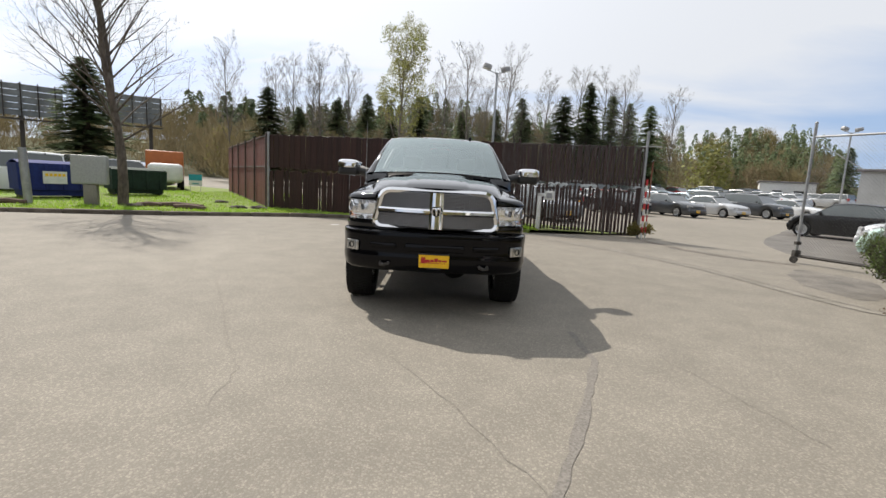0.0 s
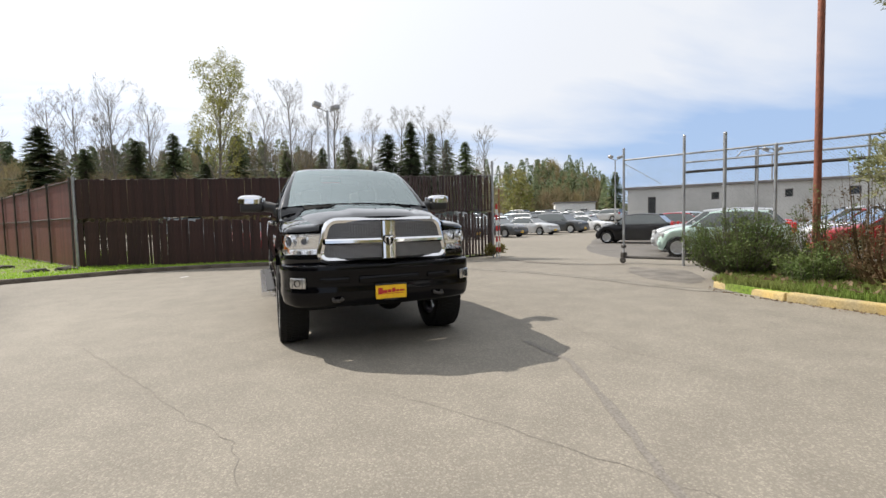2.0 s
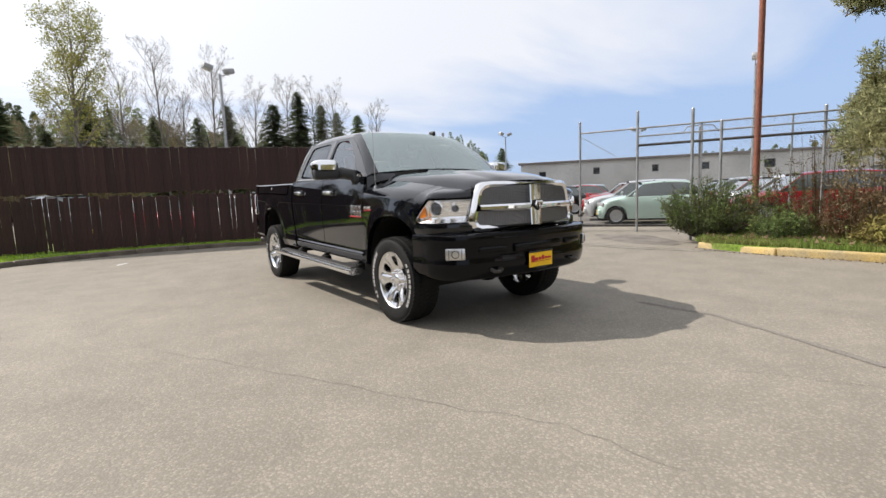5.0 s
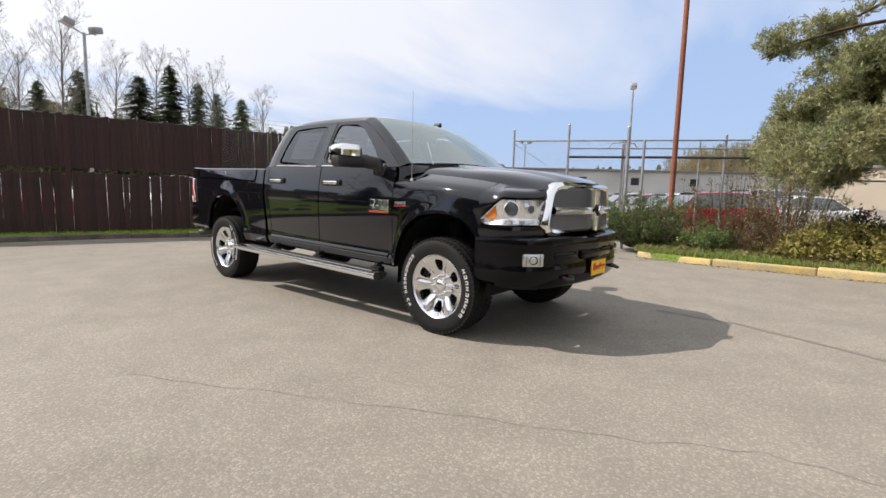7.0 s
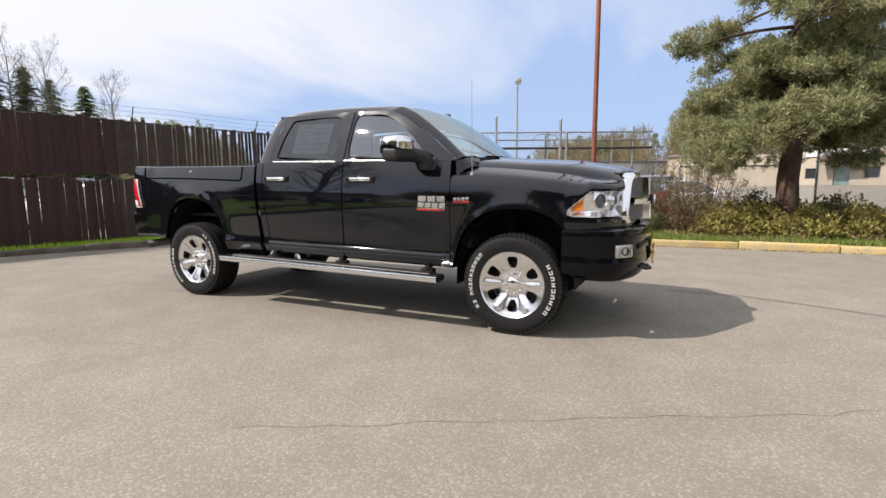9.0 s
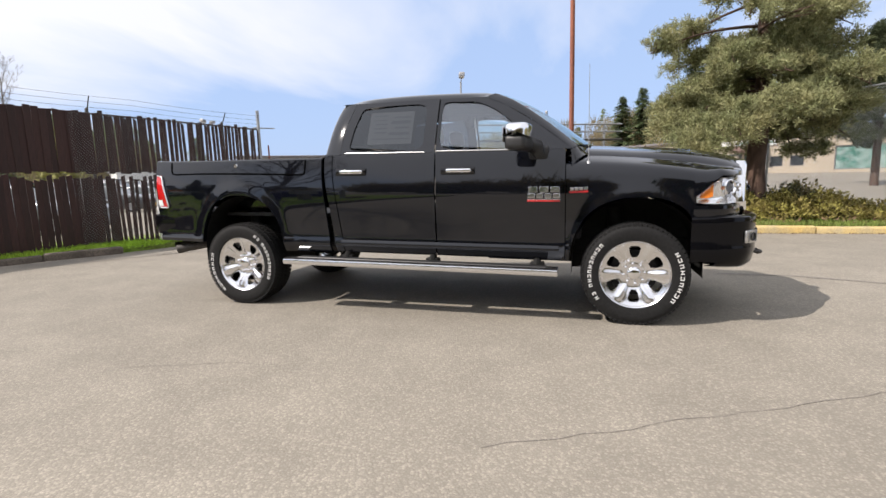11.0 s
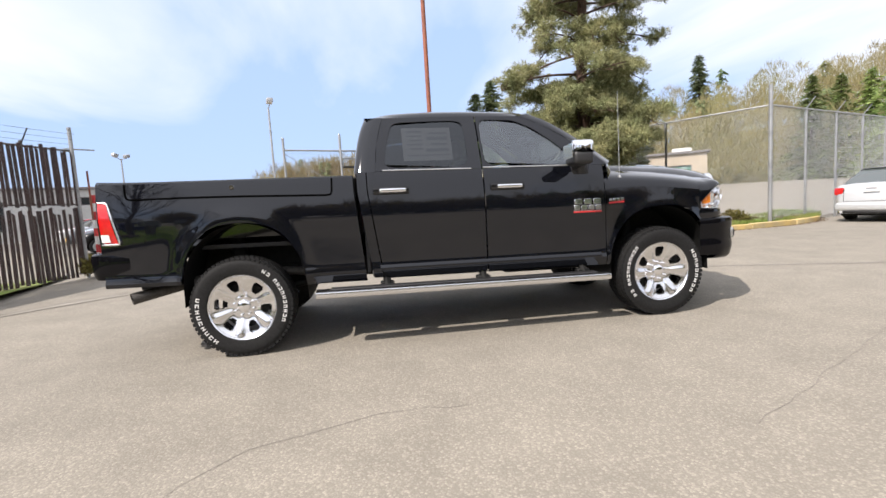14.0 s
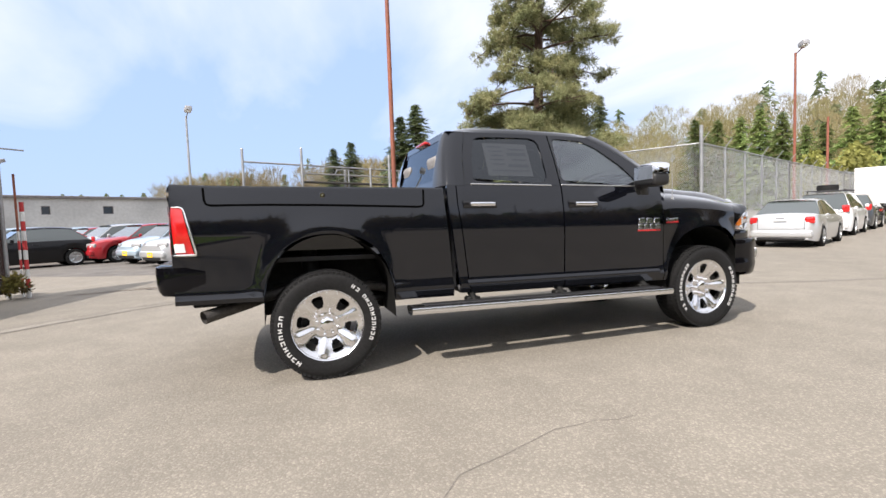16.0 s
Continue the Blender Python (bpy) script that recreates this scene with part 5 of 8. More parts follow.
verge_left = bank("verge_1", [(p.x, p.y + 0.06) for p in left_fine], [(-30, 24), (-24, 28), (-17, 31), (-9, 24), (-4, 17), (0, 13.5), (4, 11.5), (6.6, 9.4)], 0.10, 0.06, "grass verge between kerb and slatted fence", 0.03)
bank("verge_2", [(p.x + 0.06, p.y) for p in right_fine], [(8.9, 1.2), (9.6, -0.5), (9.6, -3), (9.0, -5.5), (8.3, -7.0), (7.6, -8.2), (7.6, -10.5), (8.6, -12)], 0.12, 0.24, "soil bank with shrubs behind the yellow kerb", 0.06)


def blades(name, spots, mat, height, width, label, lean=0.5, seed=5, kind="stuff"):
    """Many single blades in one mesh: (x, y, z) feet."""
    rnd = random.Random(seed)
    vs, fs = [], []
    for x, y, z in spots:
        a = rnd.uniform(0, 6.283)
        h, w = height * rnd.uniform(0.5, 1.2), width * rnd.uniform(0.6, 1.3)
        dx, dy = math.cos(a), math.sin(a)
        b = rnd.uniform(0, 6.283)
        lx, ly = math.cos(b) * h * lean * rnd.random(), math.sin(b) * h * lean * rnd.random()
        k = len(vs)
        vs += [(x - dx * w, y - dy * w, z), (x + dx * w, y + dy * w, z), (x + lx, y + ly, z + h)]
        fs.append((k, k + 1, k + 2))
    ob = new(name, stuff_mesh(name, vs, fs, mat))
    return tagged(ob, label, "grass", kind=kind)


rnd = random.Random(11)
spots = []
for _ in range(60000):
    k = rnd.randrange(len(left_fine) - 1)
    p = left_fine[k].lerp(left_fine[k + 1], rnd.random())
    u = rnd.random() ** 1.7 * 15
    x, y = p.x + rnd.uniform(-0.3, 0.3) + (-0.35 * u if p.x < -3 else 0), p.y + 0.10 + u
    if y > 8.87 + (6.36 - x) * 0.273 + 0.4 and x > -6.2:
        continue
    if x < -13 and y > 22:
        continue
    if noise.noise((x * 0.5, y * 0.5, 4.0)) < -0.35 and u > 0.4:
        continue
    spots.append((x, y, 0.08))
blades("grass", spots, GRASS, 0.09, 0.012, "bright green spring grass on the verge", seed=6)
spots = []
for _ in range(26000):
    k = rnd.randrange(len(right_fine) - 1)
    p = right_fine[k].lerp(right_fine[k + 1], rnd.random())
    u = rnd.random() ** 1.5 * 1.5
    spots.append((p.x + 0.10 + u, p.y + rnd.uniform(-0.2, 0.2), 0.11 + 0.04 * u))
blades("grass", spots, VERGE, 0.12, 0.011, "rough grass behind the yellow kerb", seed=7)

def wire_mesh(bm, o, u, length, z0, z1, pitch=0.06, r=0.0024):
    """Chain-link: two families of slanting wires in the upright plane from o along u."""
    h = z1 - z0
    n = Vector((-u.y, u.x, 0))
    for sgn in (1, -1):
        s = -h
        while s < length + h:
            a, b = (s, s + h) if sgn > 0 else (s + h, s)
            ta, tb = 0.0, 1.0
            for lo, hi in ((0.0, length),):
                # clip to the panel
                if a != b:
                    t0, t1 = (lo - a) / (b - a), (hi - a) / (b - a)
                    ta, tb = max(ta, min(t0, t1)), min(tb, max(t0, t1))
            if tb - ta > 0.01:
                p = Vector((o[0], o[1], 0)) + Vector((u.x, u.y, 0)) * lerp(a, b, ta) + Vector((0, 0, z0 + h * ta))
                q = Vector((o[0], o[1], 0)) + Vector((u.x, u.y, 0)) * lerp(a, b, tb) + Vector((0, 0, z0 + h * tb))
                off = n * (0.0022 * sgn)
                vs = []
                for e in (p + off, q + off):
                    vs.append([bm.verts.new(e + n * r), bm.verts.new(e + Vector((u.x, u.y, 0)) * r * 0.9 + Vector((0, 0, r * 0.5)) - n * r * 0.5), bm.verts.new(e - Vector((u.x, u.y, 0)) * r * 0.9 - Vector((0, 0, r * 0.5)) - n * r * 0.5)])
                for i in range(3):
                    bm.faces.new((vs[0][i], vs[0][(i + 1) % 3], vs[1][(i + 1) % 3], vs[1][i]))
            s += pitch


# ---- slatted fence ----
FA, FB = Vector((-6.24, 12.31)), Vector((6.36, 8.87))
FENCE_H = 2.78


def post(name, x, y, h, r, mat, parent=None, label="", foot=0.0, cap=True):
    bm = bmesh.new()
    tube(bm, [(x, y, foot - 0.05), (x, y, h)], r, 12)
    if cap:
        bmesh.ops.create_uvsphere(bm, u_segments=10, v_segments=6, radius=r * 1.15, matrix=Matrix.Translation((x, y, h)))
    return part(name, bm, mat, parent, label)


def slat_mesh(w, h, ragged, mat=SLAT):
    bm = bmesh.new()
    box(bm, (-w / 2, -0.006, 0.0), (w / 2, 0.006, h), 0.003, 1)
    for v in bm.verts:
        if v.co.z > h * 0.5:
            v.co.z += v.co.x * ragged
    return finish(bm, "slat", mat)


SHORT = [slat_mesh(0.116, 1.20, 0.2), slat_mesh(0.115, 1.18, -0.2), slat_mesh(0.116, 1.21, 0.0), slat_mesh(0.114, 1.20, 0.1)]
WING = [slat_mesh(0.112, FENCE_H, 0.1, SLAT_RED_LIT), slat_mesh(0.110, FENCE_H - 0.03, -0.1, SLAT_RED_LIT)]
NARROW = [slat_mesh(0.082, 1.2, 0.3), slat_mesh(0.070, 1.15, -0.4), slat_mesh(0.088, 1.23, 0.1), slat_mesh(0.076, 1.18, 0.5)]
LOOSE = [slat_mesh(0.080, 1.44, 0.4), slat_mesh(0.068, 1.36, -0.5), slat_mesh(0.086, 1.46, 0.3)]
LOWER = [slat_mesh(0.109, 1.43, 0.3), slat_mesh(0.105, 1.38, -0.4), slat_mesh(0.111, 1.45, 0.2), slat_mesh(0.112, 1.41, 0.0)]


def slat_fence(name, a, b, label, open_end, seed):
    fence = tagged(new(name), label, "fence", kind="structure")
    d = (b - a).normalized()
    length = (b - a).length
    turn = math.degrees(math.atan2(d.y, d.x))
    rnd = random.Random(seed)
    k = int(length / 0.108)
    for i in range(k):
        s = (i + 0.5) / k * length
        p = a + d * s
        loose = smooth(length * 0.55, length * 0.85, s) if open_end else 0.0
        side = 0.008 * (-1) ** i
        if not open_end and rnd.random() < 0.02:
            continue
        if not open_end:
            o = new("slat", rnd.choice(WING))
            o.matrix_basis = pose(p.x, p.y, 0.05, 0, 0, turn + rnd.uniform(-2, 2))
            o.parent = fence
        else:
            o = new("slat", rnd.choice(LOOSE if rnd.random() < 0.025 + loose * 0.9 else LOWER))
            o.matrix_basis = pose(p.x, p.y, rnd.uniform(0.04, 0.10), rnd.uniform(-0.8, 0.8), rnd.uniform(-0.8, 0.8) * (1 + loose), turn + rnd.uniform(-4, 4))
            o.parent = fence
            o = new("slat", rnd.choice(NARROW if rnd.random() < smooth(length * 0.66, length * 0.86, s) else SHORT))
            o.matrix_basis = pose(p.x - d.y * side, p.y + d.x * side, 1.57 + rnd.uniform(-0.02, 0.04), 0, rnd.uniform(-0.6, 0.6) * (1 + 1.5 * loose), turn + rnd.uniform(-3, 3))
            o.parent = fence
    if open_end:
        bm = bmesh.new()
        wire_mesh(bm, a + d * length * 0.66 - Vector((-d.y, d.x)) * 0.03, d, length * 0.34, 0.05, FENCE_H + 0.04, 0.066, 0.0016)
        tagged(part("chain_link", bm, WIRE_DULL, fence), kind="stuff")
    for z, r in ((FENCE_H - 0.02, 0.021), (1.62, 0.018), (0.12, 0.012)):
        bm = bmesh.new()
        n = Vector((-d.y, d.x)) * 0.03
        tube(bm, [(a.x + n.x, a.y + n.y, z), (b.x + n.x, b.y + n.y, z)], r, 8)
        part("rail", bm, GALV_DARK, fence)
    for i in range(int(length / 3.0) + 1):
        p = a + d * min(length, i * 3.0) + Vector((-d.y, d.x)) * 0.06
        post("post", p.x, p.y, FENCE_H + 0.06, 0.03, GALV_DARK, fence)
        if open_end:
            bm = bmesh.new()
            tube(bm, [(p.x, p.y, FENCE_H), (p.x - 0.08, p.y - 0.2, FENCE_H + 0.30)], 0.012, 6)
            part("wire_arm", bm, GALV_DARK, fence)
    for k in range(3 if open_end else 0):
        bm = bmesh.new()
        pts = []
        for i in range(25):
            p = a + d * (length * i / 24)
            pts.append((p.x - 0.03 * k, p.y - 0.06 * k, FENCE_H + 0.12 + 0.1 * k - 0.03 * math.sin(math.pi * ((i / 6) % 1))))
        tube(bm, pts, 0.0035, 4, False)
        part("barbed_wire", bm, GALV_DARK, fence)
    return fence


slat_fence("fence_1", FA, FB, "tall chain-link fence filled with brown slats coloured dark for shade", True, 3)
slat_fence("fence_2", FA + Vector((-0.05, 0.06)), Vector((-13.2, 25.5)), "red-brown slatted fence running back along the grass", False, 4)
bm = bmesh.new()
tube(bm, [(FA.x, FA.y, -0.05), (FA.x, FA.y, 2.88)], 0.045, 12)
single("fence_post", bm, GALV, "weathered steel corner post of the slatted fence", "fence post", group="gate and fence posts")
bm = bmesh.new()
tube(bm, [(FB.x, FB.y, -0.05), (FB.x, FB.y, 3.26)], 0.04, 12)
tube(bm, [(FB.x - 0.1, FB.y + 0.1, 2.80), (FB.x + 0.30, FB.y - 0.30, 2.80)], 0.016, 8)
for z in (2.95, 3.08, 3.2):
    box(bm, (FB.x - 0.05, FB.y - 0.02, z), (FB.x + 0.05, FB.y + 0.02, z + 0.015))
single("fence_post", bm, GALV, "tall steel end post with wire brackets", "fence post", group="gate and fence posts")
# striped guard posts at the gate opening
for dx, dy, h in ((-0.03, -0.32, 1.80), (0.16, -0.16, 2.34)):
    g = thing("guard_post", "red and white striped steel guard post at the gate", "guard post", pose(FB.x + dx, FB.y + dy, 0), "striped guard posts")
    for k in range(int(h / 0.18)):
        bm = bmesh.new()
        tube(bm, [(0, 0, k * 0.18 - (0.04 if k == 0 else 0)), (0, 0, (k + 1) * 0.18)], 0.036 if dx < 0.1 else 0.02, 10)
        part("painted_band", bm, RUST if dx > 0.1 and k > 6 else (RED_PAINT if k % 2 else WHITE_PAINT), g)

# ---- sliding gate and its posts ----
G0, GD = Vector((8.22, 4.77)), Vector((0.41, -0.91)).normalized()
gate = thing("sliding_gate", "open galvanised sliding gate with chain-link mesh and wheel", "gate")


def on_gate(s, z):
    p = G0 + GD * s
    return (p.x, p.y, z)


post("end_post", G0.x, G0.y, 3.12, 0.031, GALV, gate, foot=0.16)
for z, s1, r, m in ((2.82, 6.2, 0.024, GALV), (2.60, 6.2, 0.022, GALV), (2.36, 6.2, 0.034, GALV_DARK), (0.17, 4.2, 0.035, GALV_DARK)):
    bm = bmesh.new()
    s0 = 0.0 if z in (2.82, 0.17) else 1.58
    tube(bm, [on_gate(s0, z), on_gate(s1, z)], r, 8)
    part("gate_rail", bm, m, gate)
for s in (3.1, 5.0):
    bm = bmesh.new()
    tube(bm, [on_gate(s, 0.17), on_gate(s, 2.84)], 0.022, 8)
    part("gate_upright", bm, GALV, gate)
bm = bmesh.new()
tube(bm, [on_gate(0.03, 2.72), on_gate(1.0, 2.1)], 0.009, 6)
part("brace_rod", bm, GALV, gate)
bm = bmesh.new()
wire_mesh(bm, G0, GD, 6.1, 0.2, 2.8, 0.07, 0.0017)
tagged(part("chain_link", bm, WIRE_DULL, gate), kind="stuff")
bm = bmesh.new()
lathe(bm, [(-0.025, 0.02), (-0.03, 0.075), (0.0, 0.085), (0.03, 0.075), (0.025, 0.02)], 20)
bmesh.ops.transform(bm, matrix=pose(G0.x - 0.06, G0.y - 0.03, 0.085, 0, 0, 25), verts=bm.verts)
w = part("gate_wheel", bm, GALV_DARK, gate)
bm = bmesh.new()
box(bm, (G0.x - 0.07, G0.y - 0.06, 0.14), (G0.x + 0.07, G0.y + 0.06, 0.30), 0.02, 2)
box(bm, (G0.x - 0.06, G0.y - 0.05, 0.42), (G0.x + 0.06, G0.y + 0.05, 0.50), 0.02, 2)
part("wheel_bracket", bm, GALV_DARK, gate)
for x, y, h in ((8.78, 3.31, 3.25), (7.44, 1.21, 2.88), (10.55, -0.35, 2.95), (9.58, 2.03, 2.72), (9.2, 1.35, 2.76)):
    bm = bmesh.new()
    tube(bm, [(x, y, -0.05), (x, y, h)], 0.034, 12)
    bmesh.ops.create_uvsphere(bm, u_segments=10, v_segments=6, radius=0.037, matrix=Matrix.Translation((x, y, h)))
    if x == 9.58:
        for e in (-0.32, 0.32):
            tube(bm, [(x, y, h + 0.06), (x + e * 0.5, y - e * 0.8, h + 0.03), (x + e * 0.75, y - e * 1.1, h - 0.14)], 0.014, 6)
    single("fence_post", bm, GALV, "round galvanised steel post beside the sliding gate", "fence post", group="gate and fence posts")


# ---- plain wire fences ----
def wire_fence(name, pts, h, label, spacing=3.0, arms=False, pitch=0.06, z=0.15, wires=True):
    f = tagged(new(name), label, "fence", kind="structure")
    for a, b in zip(pts, pts[1:]):
        a, b = Vector(a), Vector(b)
        u, k = (b - a).normalized(), (b - a).length
        n = max(1, round(k / spacing))
        bm = bmesh.new()
        za, zb = ground_z(*a) * 1.0, ground_z(*b) * 1.0
        tube(bm, [(a.x, a.y, z + h + za), (b.x, b.y, z + h + zb)], 0.022, 8)
        part("top_rail", bm, GALV, f)
        for i in range(n + 1):
            p = a.lerp(b, i / n)
            zz = lerp(za, zb, i / n)
            post("post", p.x, p.y, z + h + zz, 0.032, GALV, f, foot=zz)
            if arms:
                bm = bmesh.new()
                tube(bm, [(p.x, p.y, z + h), (p.x + 0.22 * u.y, p.y - 0.22 * u.x, z + h + 0.30)], 0.014, 6)
                part("wire_arm", bm, GALV, f)
        if wires:
            bm = bmesh.new()
            wire_mesh(bm, a, u, k, z - 0.05 + (za + zb) / 2, z + h + (za + zb) / 2, pitch, 0.0032)
            tagged(part("chain_link", bm, WIRE, f), kind="stuff")
    return f


CF = Vector((6.0, -7.95))
wire_fence("fence_3", [CF, (8.45, -6.6), (11.2, -5.0)], 3.05, "tall galvanised chain-link fence by the shrubs", 2.8)
wire_fence("fence_4", [CF, (9.7, -17.25), (14.5, -29.3), (22.0, -48.2)], 3.05, "long chain-link fence with barbed wire arms behind parked cars", 2.2, True, 0.075)
wire_fence("fence_5", [(9.9, -1.6), (10.9, -4.2)], 1.55, "low chain-link fence behind the shrubs", 2.6, False, 0.06, 0.2)
bm = bmesh.new()
tube(bm, [(CF.x, CF.y, 0.0), (CF.x, CF.y, 3.72)], 0.05, 12)
single("fence_post", bm, GALV, "tall galvanised corner post of the wire fence", "fence post", group="gate and fence posts")

# ---- rust-red pole and lamp posts ----
bm = bmesh.new()
tube(bm, [(9.33, 0.61, -0.05), (9.33, 0.61, 11.5)], [0.070, 0.058], 16)
box(bm, (9.33 - 0.22, 0.61 - 0.22, 0.0), (9.33 + 0.22, 0.61 + 0.22, 0.28), 0.03, 2)
single("steel_pole", bm, RUST, "tall rust-red painted steel pole behind the shrubs", "pole")

LAMPHEAD = material("grey lamp housing", (0.30, 0.30, 0.30), 0.5, 0.3, grain=0.15, grain_scale=20)


def lamp_post(x, y, h, arms, mat, label, turn=0.0, z=0.0):
    t = thing("street_lamp", label, "street lamp", pose(x, y, z, 0, 0, turn), "lamp posts of the lot")
    bm = bmesh.new()
    tube(bm, [(0, 0, -0.05), (0, 0, h)], [0.10, 0.07], 10)
    part("pole", bm, mat, t)
    for a in arms:
        m = pose(0, 0, h, 0, 0, a)
        bm = bmesh.new()
        tube(bm, [m @ Vector((0, 0, -0.1)), m @ Vector((0.5, 0, 0.1)), m @ Vector((0.7, 0, 0.1))], 0.035, 8)
        part("arm", bm, mat, t)
        bm = bmesh.new()
        box(bm, (0.5, -0.22, 0.0), (1.05, 0.22, 0.32), 0.06, 2, m @ pose(0, 0, 0, 0, -14, 0))
        head = part("lamp_head", bm, LAMPHEAD, t)
        bm = bmesh.new()
        box(bm, (0.56, -0.18, -0.02), (1.0, 0.18, 0.0), 0.0, 1, m @ pose(0, 0, 0, 0, -14, 0))
        part("lamp_glass", bm, WHITE_PAINT, head)
    return t


lamp_post(33.2, 9.4, 9.1, [200], GALV, "galvanised lamp post with one floodlight head", 0)
lamp_post(4.0, 28.0, 9.0, [170, 10], GALV, "galvanised lamp post with two floodlight heads", 20)
lamp_post(49.1, 27.2, 7.6, [150, -30], GALV, "distant lamp post with two lamp heads", 10)
lamp_post(40.1, 40.0, 8.2, [150, -30], GALV, "galvanised lamp post with two lamp heads by the warehouse", 30)
lamp_post(17.4, -29.2, 11.3, [150], RUST, "rust-red lamp post with one floodlight head", 10, ground_z(17.4, -29.2))
lamp_post(16.4, -30.9, 7.0, [], RUST, "short rust-red steel post behind the fence", 0, ground_z(16.4, -30.9))

# ---- buildings ----
WALLGREY = material("pale grey painted metal wall", (0.56, 0.565, 0.555), 0.7, grain=0.08, grain_scale=5, mottle=0.3, mottle_scale=0.3)
WALLCREAM = material("cream rendered wall", (0.42, 0.36, 0.28), 0.85, grain=0.08, grain_scale=8, mottle=0.15, mottle_scale=0.4)
ROOFGREY = material("dark roof felt", (0.16, 0.15, 0.15), 0.85, grain=0.2, grain_scale=3)
WINDOWDARK = material("dark window glass", (0.03, 0.035, 0.04), 0.08)
GREENSIGN = material("green shop sign", (0.025, 0.13, 0.10), 0.4, mottle=0.6, mottle_scale=2.2, second=(0.26, 0.34, 0.32), grain=0.3, grain_scale=6)


def hall(name, a, b, depth, h, wall, label, openings, z=0.0, roof=0.25):
    """A long flat-roofed building whose front runs from a to b; openings: (start, width, low, high, colour)."""
    a, b = Vector(a), Vector(b)
    k = (b - a).length
    t = thing(name, label, "building", pose(a.x, a.y, z, 0, 0, math.degrees(math.atan2(b.y - a.y, b.x - a.x))))
    bm = bmesh.new()
    xs = sorted({0.0, k} | {o[0] for o in openings} | {o[0] + o[1] for o in openings})
    for x0, x1 in zip(xs, xs[1:]):
        o = [q for q in openings if q[0] <= (x0 + x1) / 2 <= q[0] + q[1]]
        if o:
            lo, hi = o[0][2], o[0][3]
            if lo > 0.05:
                box(bm, (x0, 0, -0.3), (x1, 0.25, lo))
            box(bm, (x0, 0, hi), (x1, 0.25, h))
        else:
            box(bm, (x0, 0, -0.3), (x1, 0.25, h))
    box(bm, (0, 0.25, -0.3), (0.25, depth, h))
    box(bm, (k - 0.25, 0.25, -0.3), (k, depth, h))
    box(bm, (0.25, depth - 0.25, -0.3), (k - 0.25, depth, h))
    part("wall", bm, wall, t)
    bm = bmesh.new()
    box(bm, (-roof, -roof, h), (k + roof, depth + roof, h + 0.22), 0.03, 1)
    part("roof", bm, ROOFGREY, t)
    for s, wd, lo, hi, col in openings:
        bm = bmesh.new()
        box(bm, (s, 0.12, lo), (s + wd, 0.16, hi))
        win = part("window" if lo > 0.3 else "door", bm, col, t)
        bm = bmesh.new()
        for x0, x1, z0, z1 in ((s, s + 0.06, lo, hi), (s + wd - 0.06, s + wd, lo, hi), (s + 0.06, s + wd - 0.06, hi - 0.06, hi), (s + 0.06, s + wd - 0.06, lo, lo + 0.06)):
            box(bm, (x0, 0.04, z0), (x1, 0.13, z1))
        part("frame", bm, ROOFGREY, win)
    return t


hall("warehouse", (34.4, 32.0), (57.6, -1.8), 18, 4.0, WALLGREY, "long pale grey warehouse with flat roof behind parked cars", [(1.9, 0.75, 0.9, 3.2, WINDOWDARK), (7.4, 0.65, 2.7, 3.4, WINDOWDARK), (12.95, 0.6, 2.7, 3.4, WINDOWDARK), (17.2, 0.8, 2.7, 3.4, WINDOWDARK), (22.5, 0.9, 2.6, 3.4, WINDOWDARK), (28.5, 0.9, 2.6, 3.4, WINDOWDARK)])
shop = hall("shop_building", (53.0, -2.0), (34.5, -28.7), 14, 3.25, WALLCREAM, "low cream shop building with awning and green shop windows", [(11.2, 1.0, 0.7, 1.6, WINDOWDARK), (13.0, 1.0, 0.7, 1.6, WINDOWDARK), (15.0, 1.1, 0.0, 2.0, GREENSIGN), (17.0, 1.0, 0.7, 1.6, WINDOWDARK), (18.5, 1.0, 0.7, 1.6, WINDOWDARK), (21.5, 3.2, 0.3, 2.2, GREENSIGN), (26.6, 0.9, 0.0, 1.9, ROOFGREY), (28.6, 2.6, 0.25, 2.2, GREENSIGN)], 1.05)
bm = bmesh.new()
sheet(bm, [[(x, y, z) for y, z in ((0.0, 2.75), (-1.3, 2.15), (-1.3, 2.0))] for x in (14.2, 16.9)])
thicken(bm, 0.06)
part("awning", bm, material("brown awning cloth", (0.12, 0.07, 0.06), 0.8, grain=0.2, grain_scale=6), shop)
bm = bmesh.new()
box(bm, (13.0, -0.12, 2.55), (17.5, 0.0, 3.1), 0.02, 1)
sgn = part("shop_sign", bm, WHITE_PAINT, shop, "white shop sign with unreadable green bars")
bm = bmesh.new()
for k in range(9):
    box(bm, (13.9 + k * 0.38, -0.14, 2.72), (14.18 + k * 0.38, -0.12, 2.95))
part("sign_bar", bm, GREENSIGN, sgn)
bm = bmesh.new()
box(bm, (29.55, 0.8, 3.47), (31.25, 2.0, 3.85), 0.04, 1)
part("roof_unit", bm, WHITE_PAINT, shop, "white metal unit on the flat roof")

hall("low_building", (48.6, 63.9), (54.2, 60.2), 8, 2.9, WHITE_PAINT, "low white building beyond the car rows", [(1.6, 1.2, 0.9, 1.8, WINDOWDARK), (4.2, 1.2, 0.9, 1.8, WINDOWDARK)], 1.0)
hall("low_building", (-66.0, 112.0), (-53.0, 119.0), 10, 4.6, WALLGREY, "low pale grey building beyond the grass", [(3.0, 2.0, 1.0, 2.2, WINDOWDARK), (8.0, 2.0, 1.0, 2.2, WINDOWDARK)])

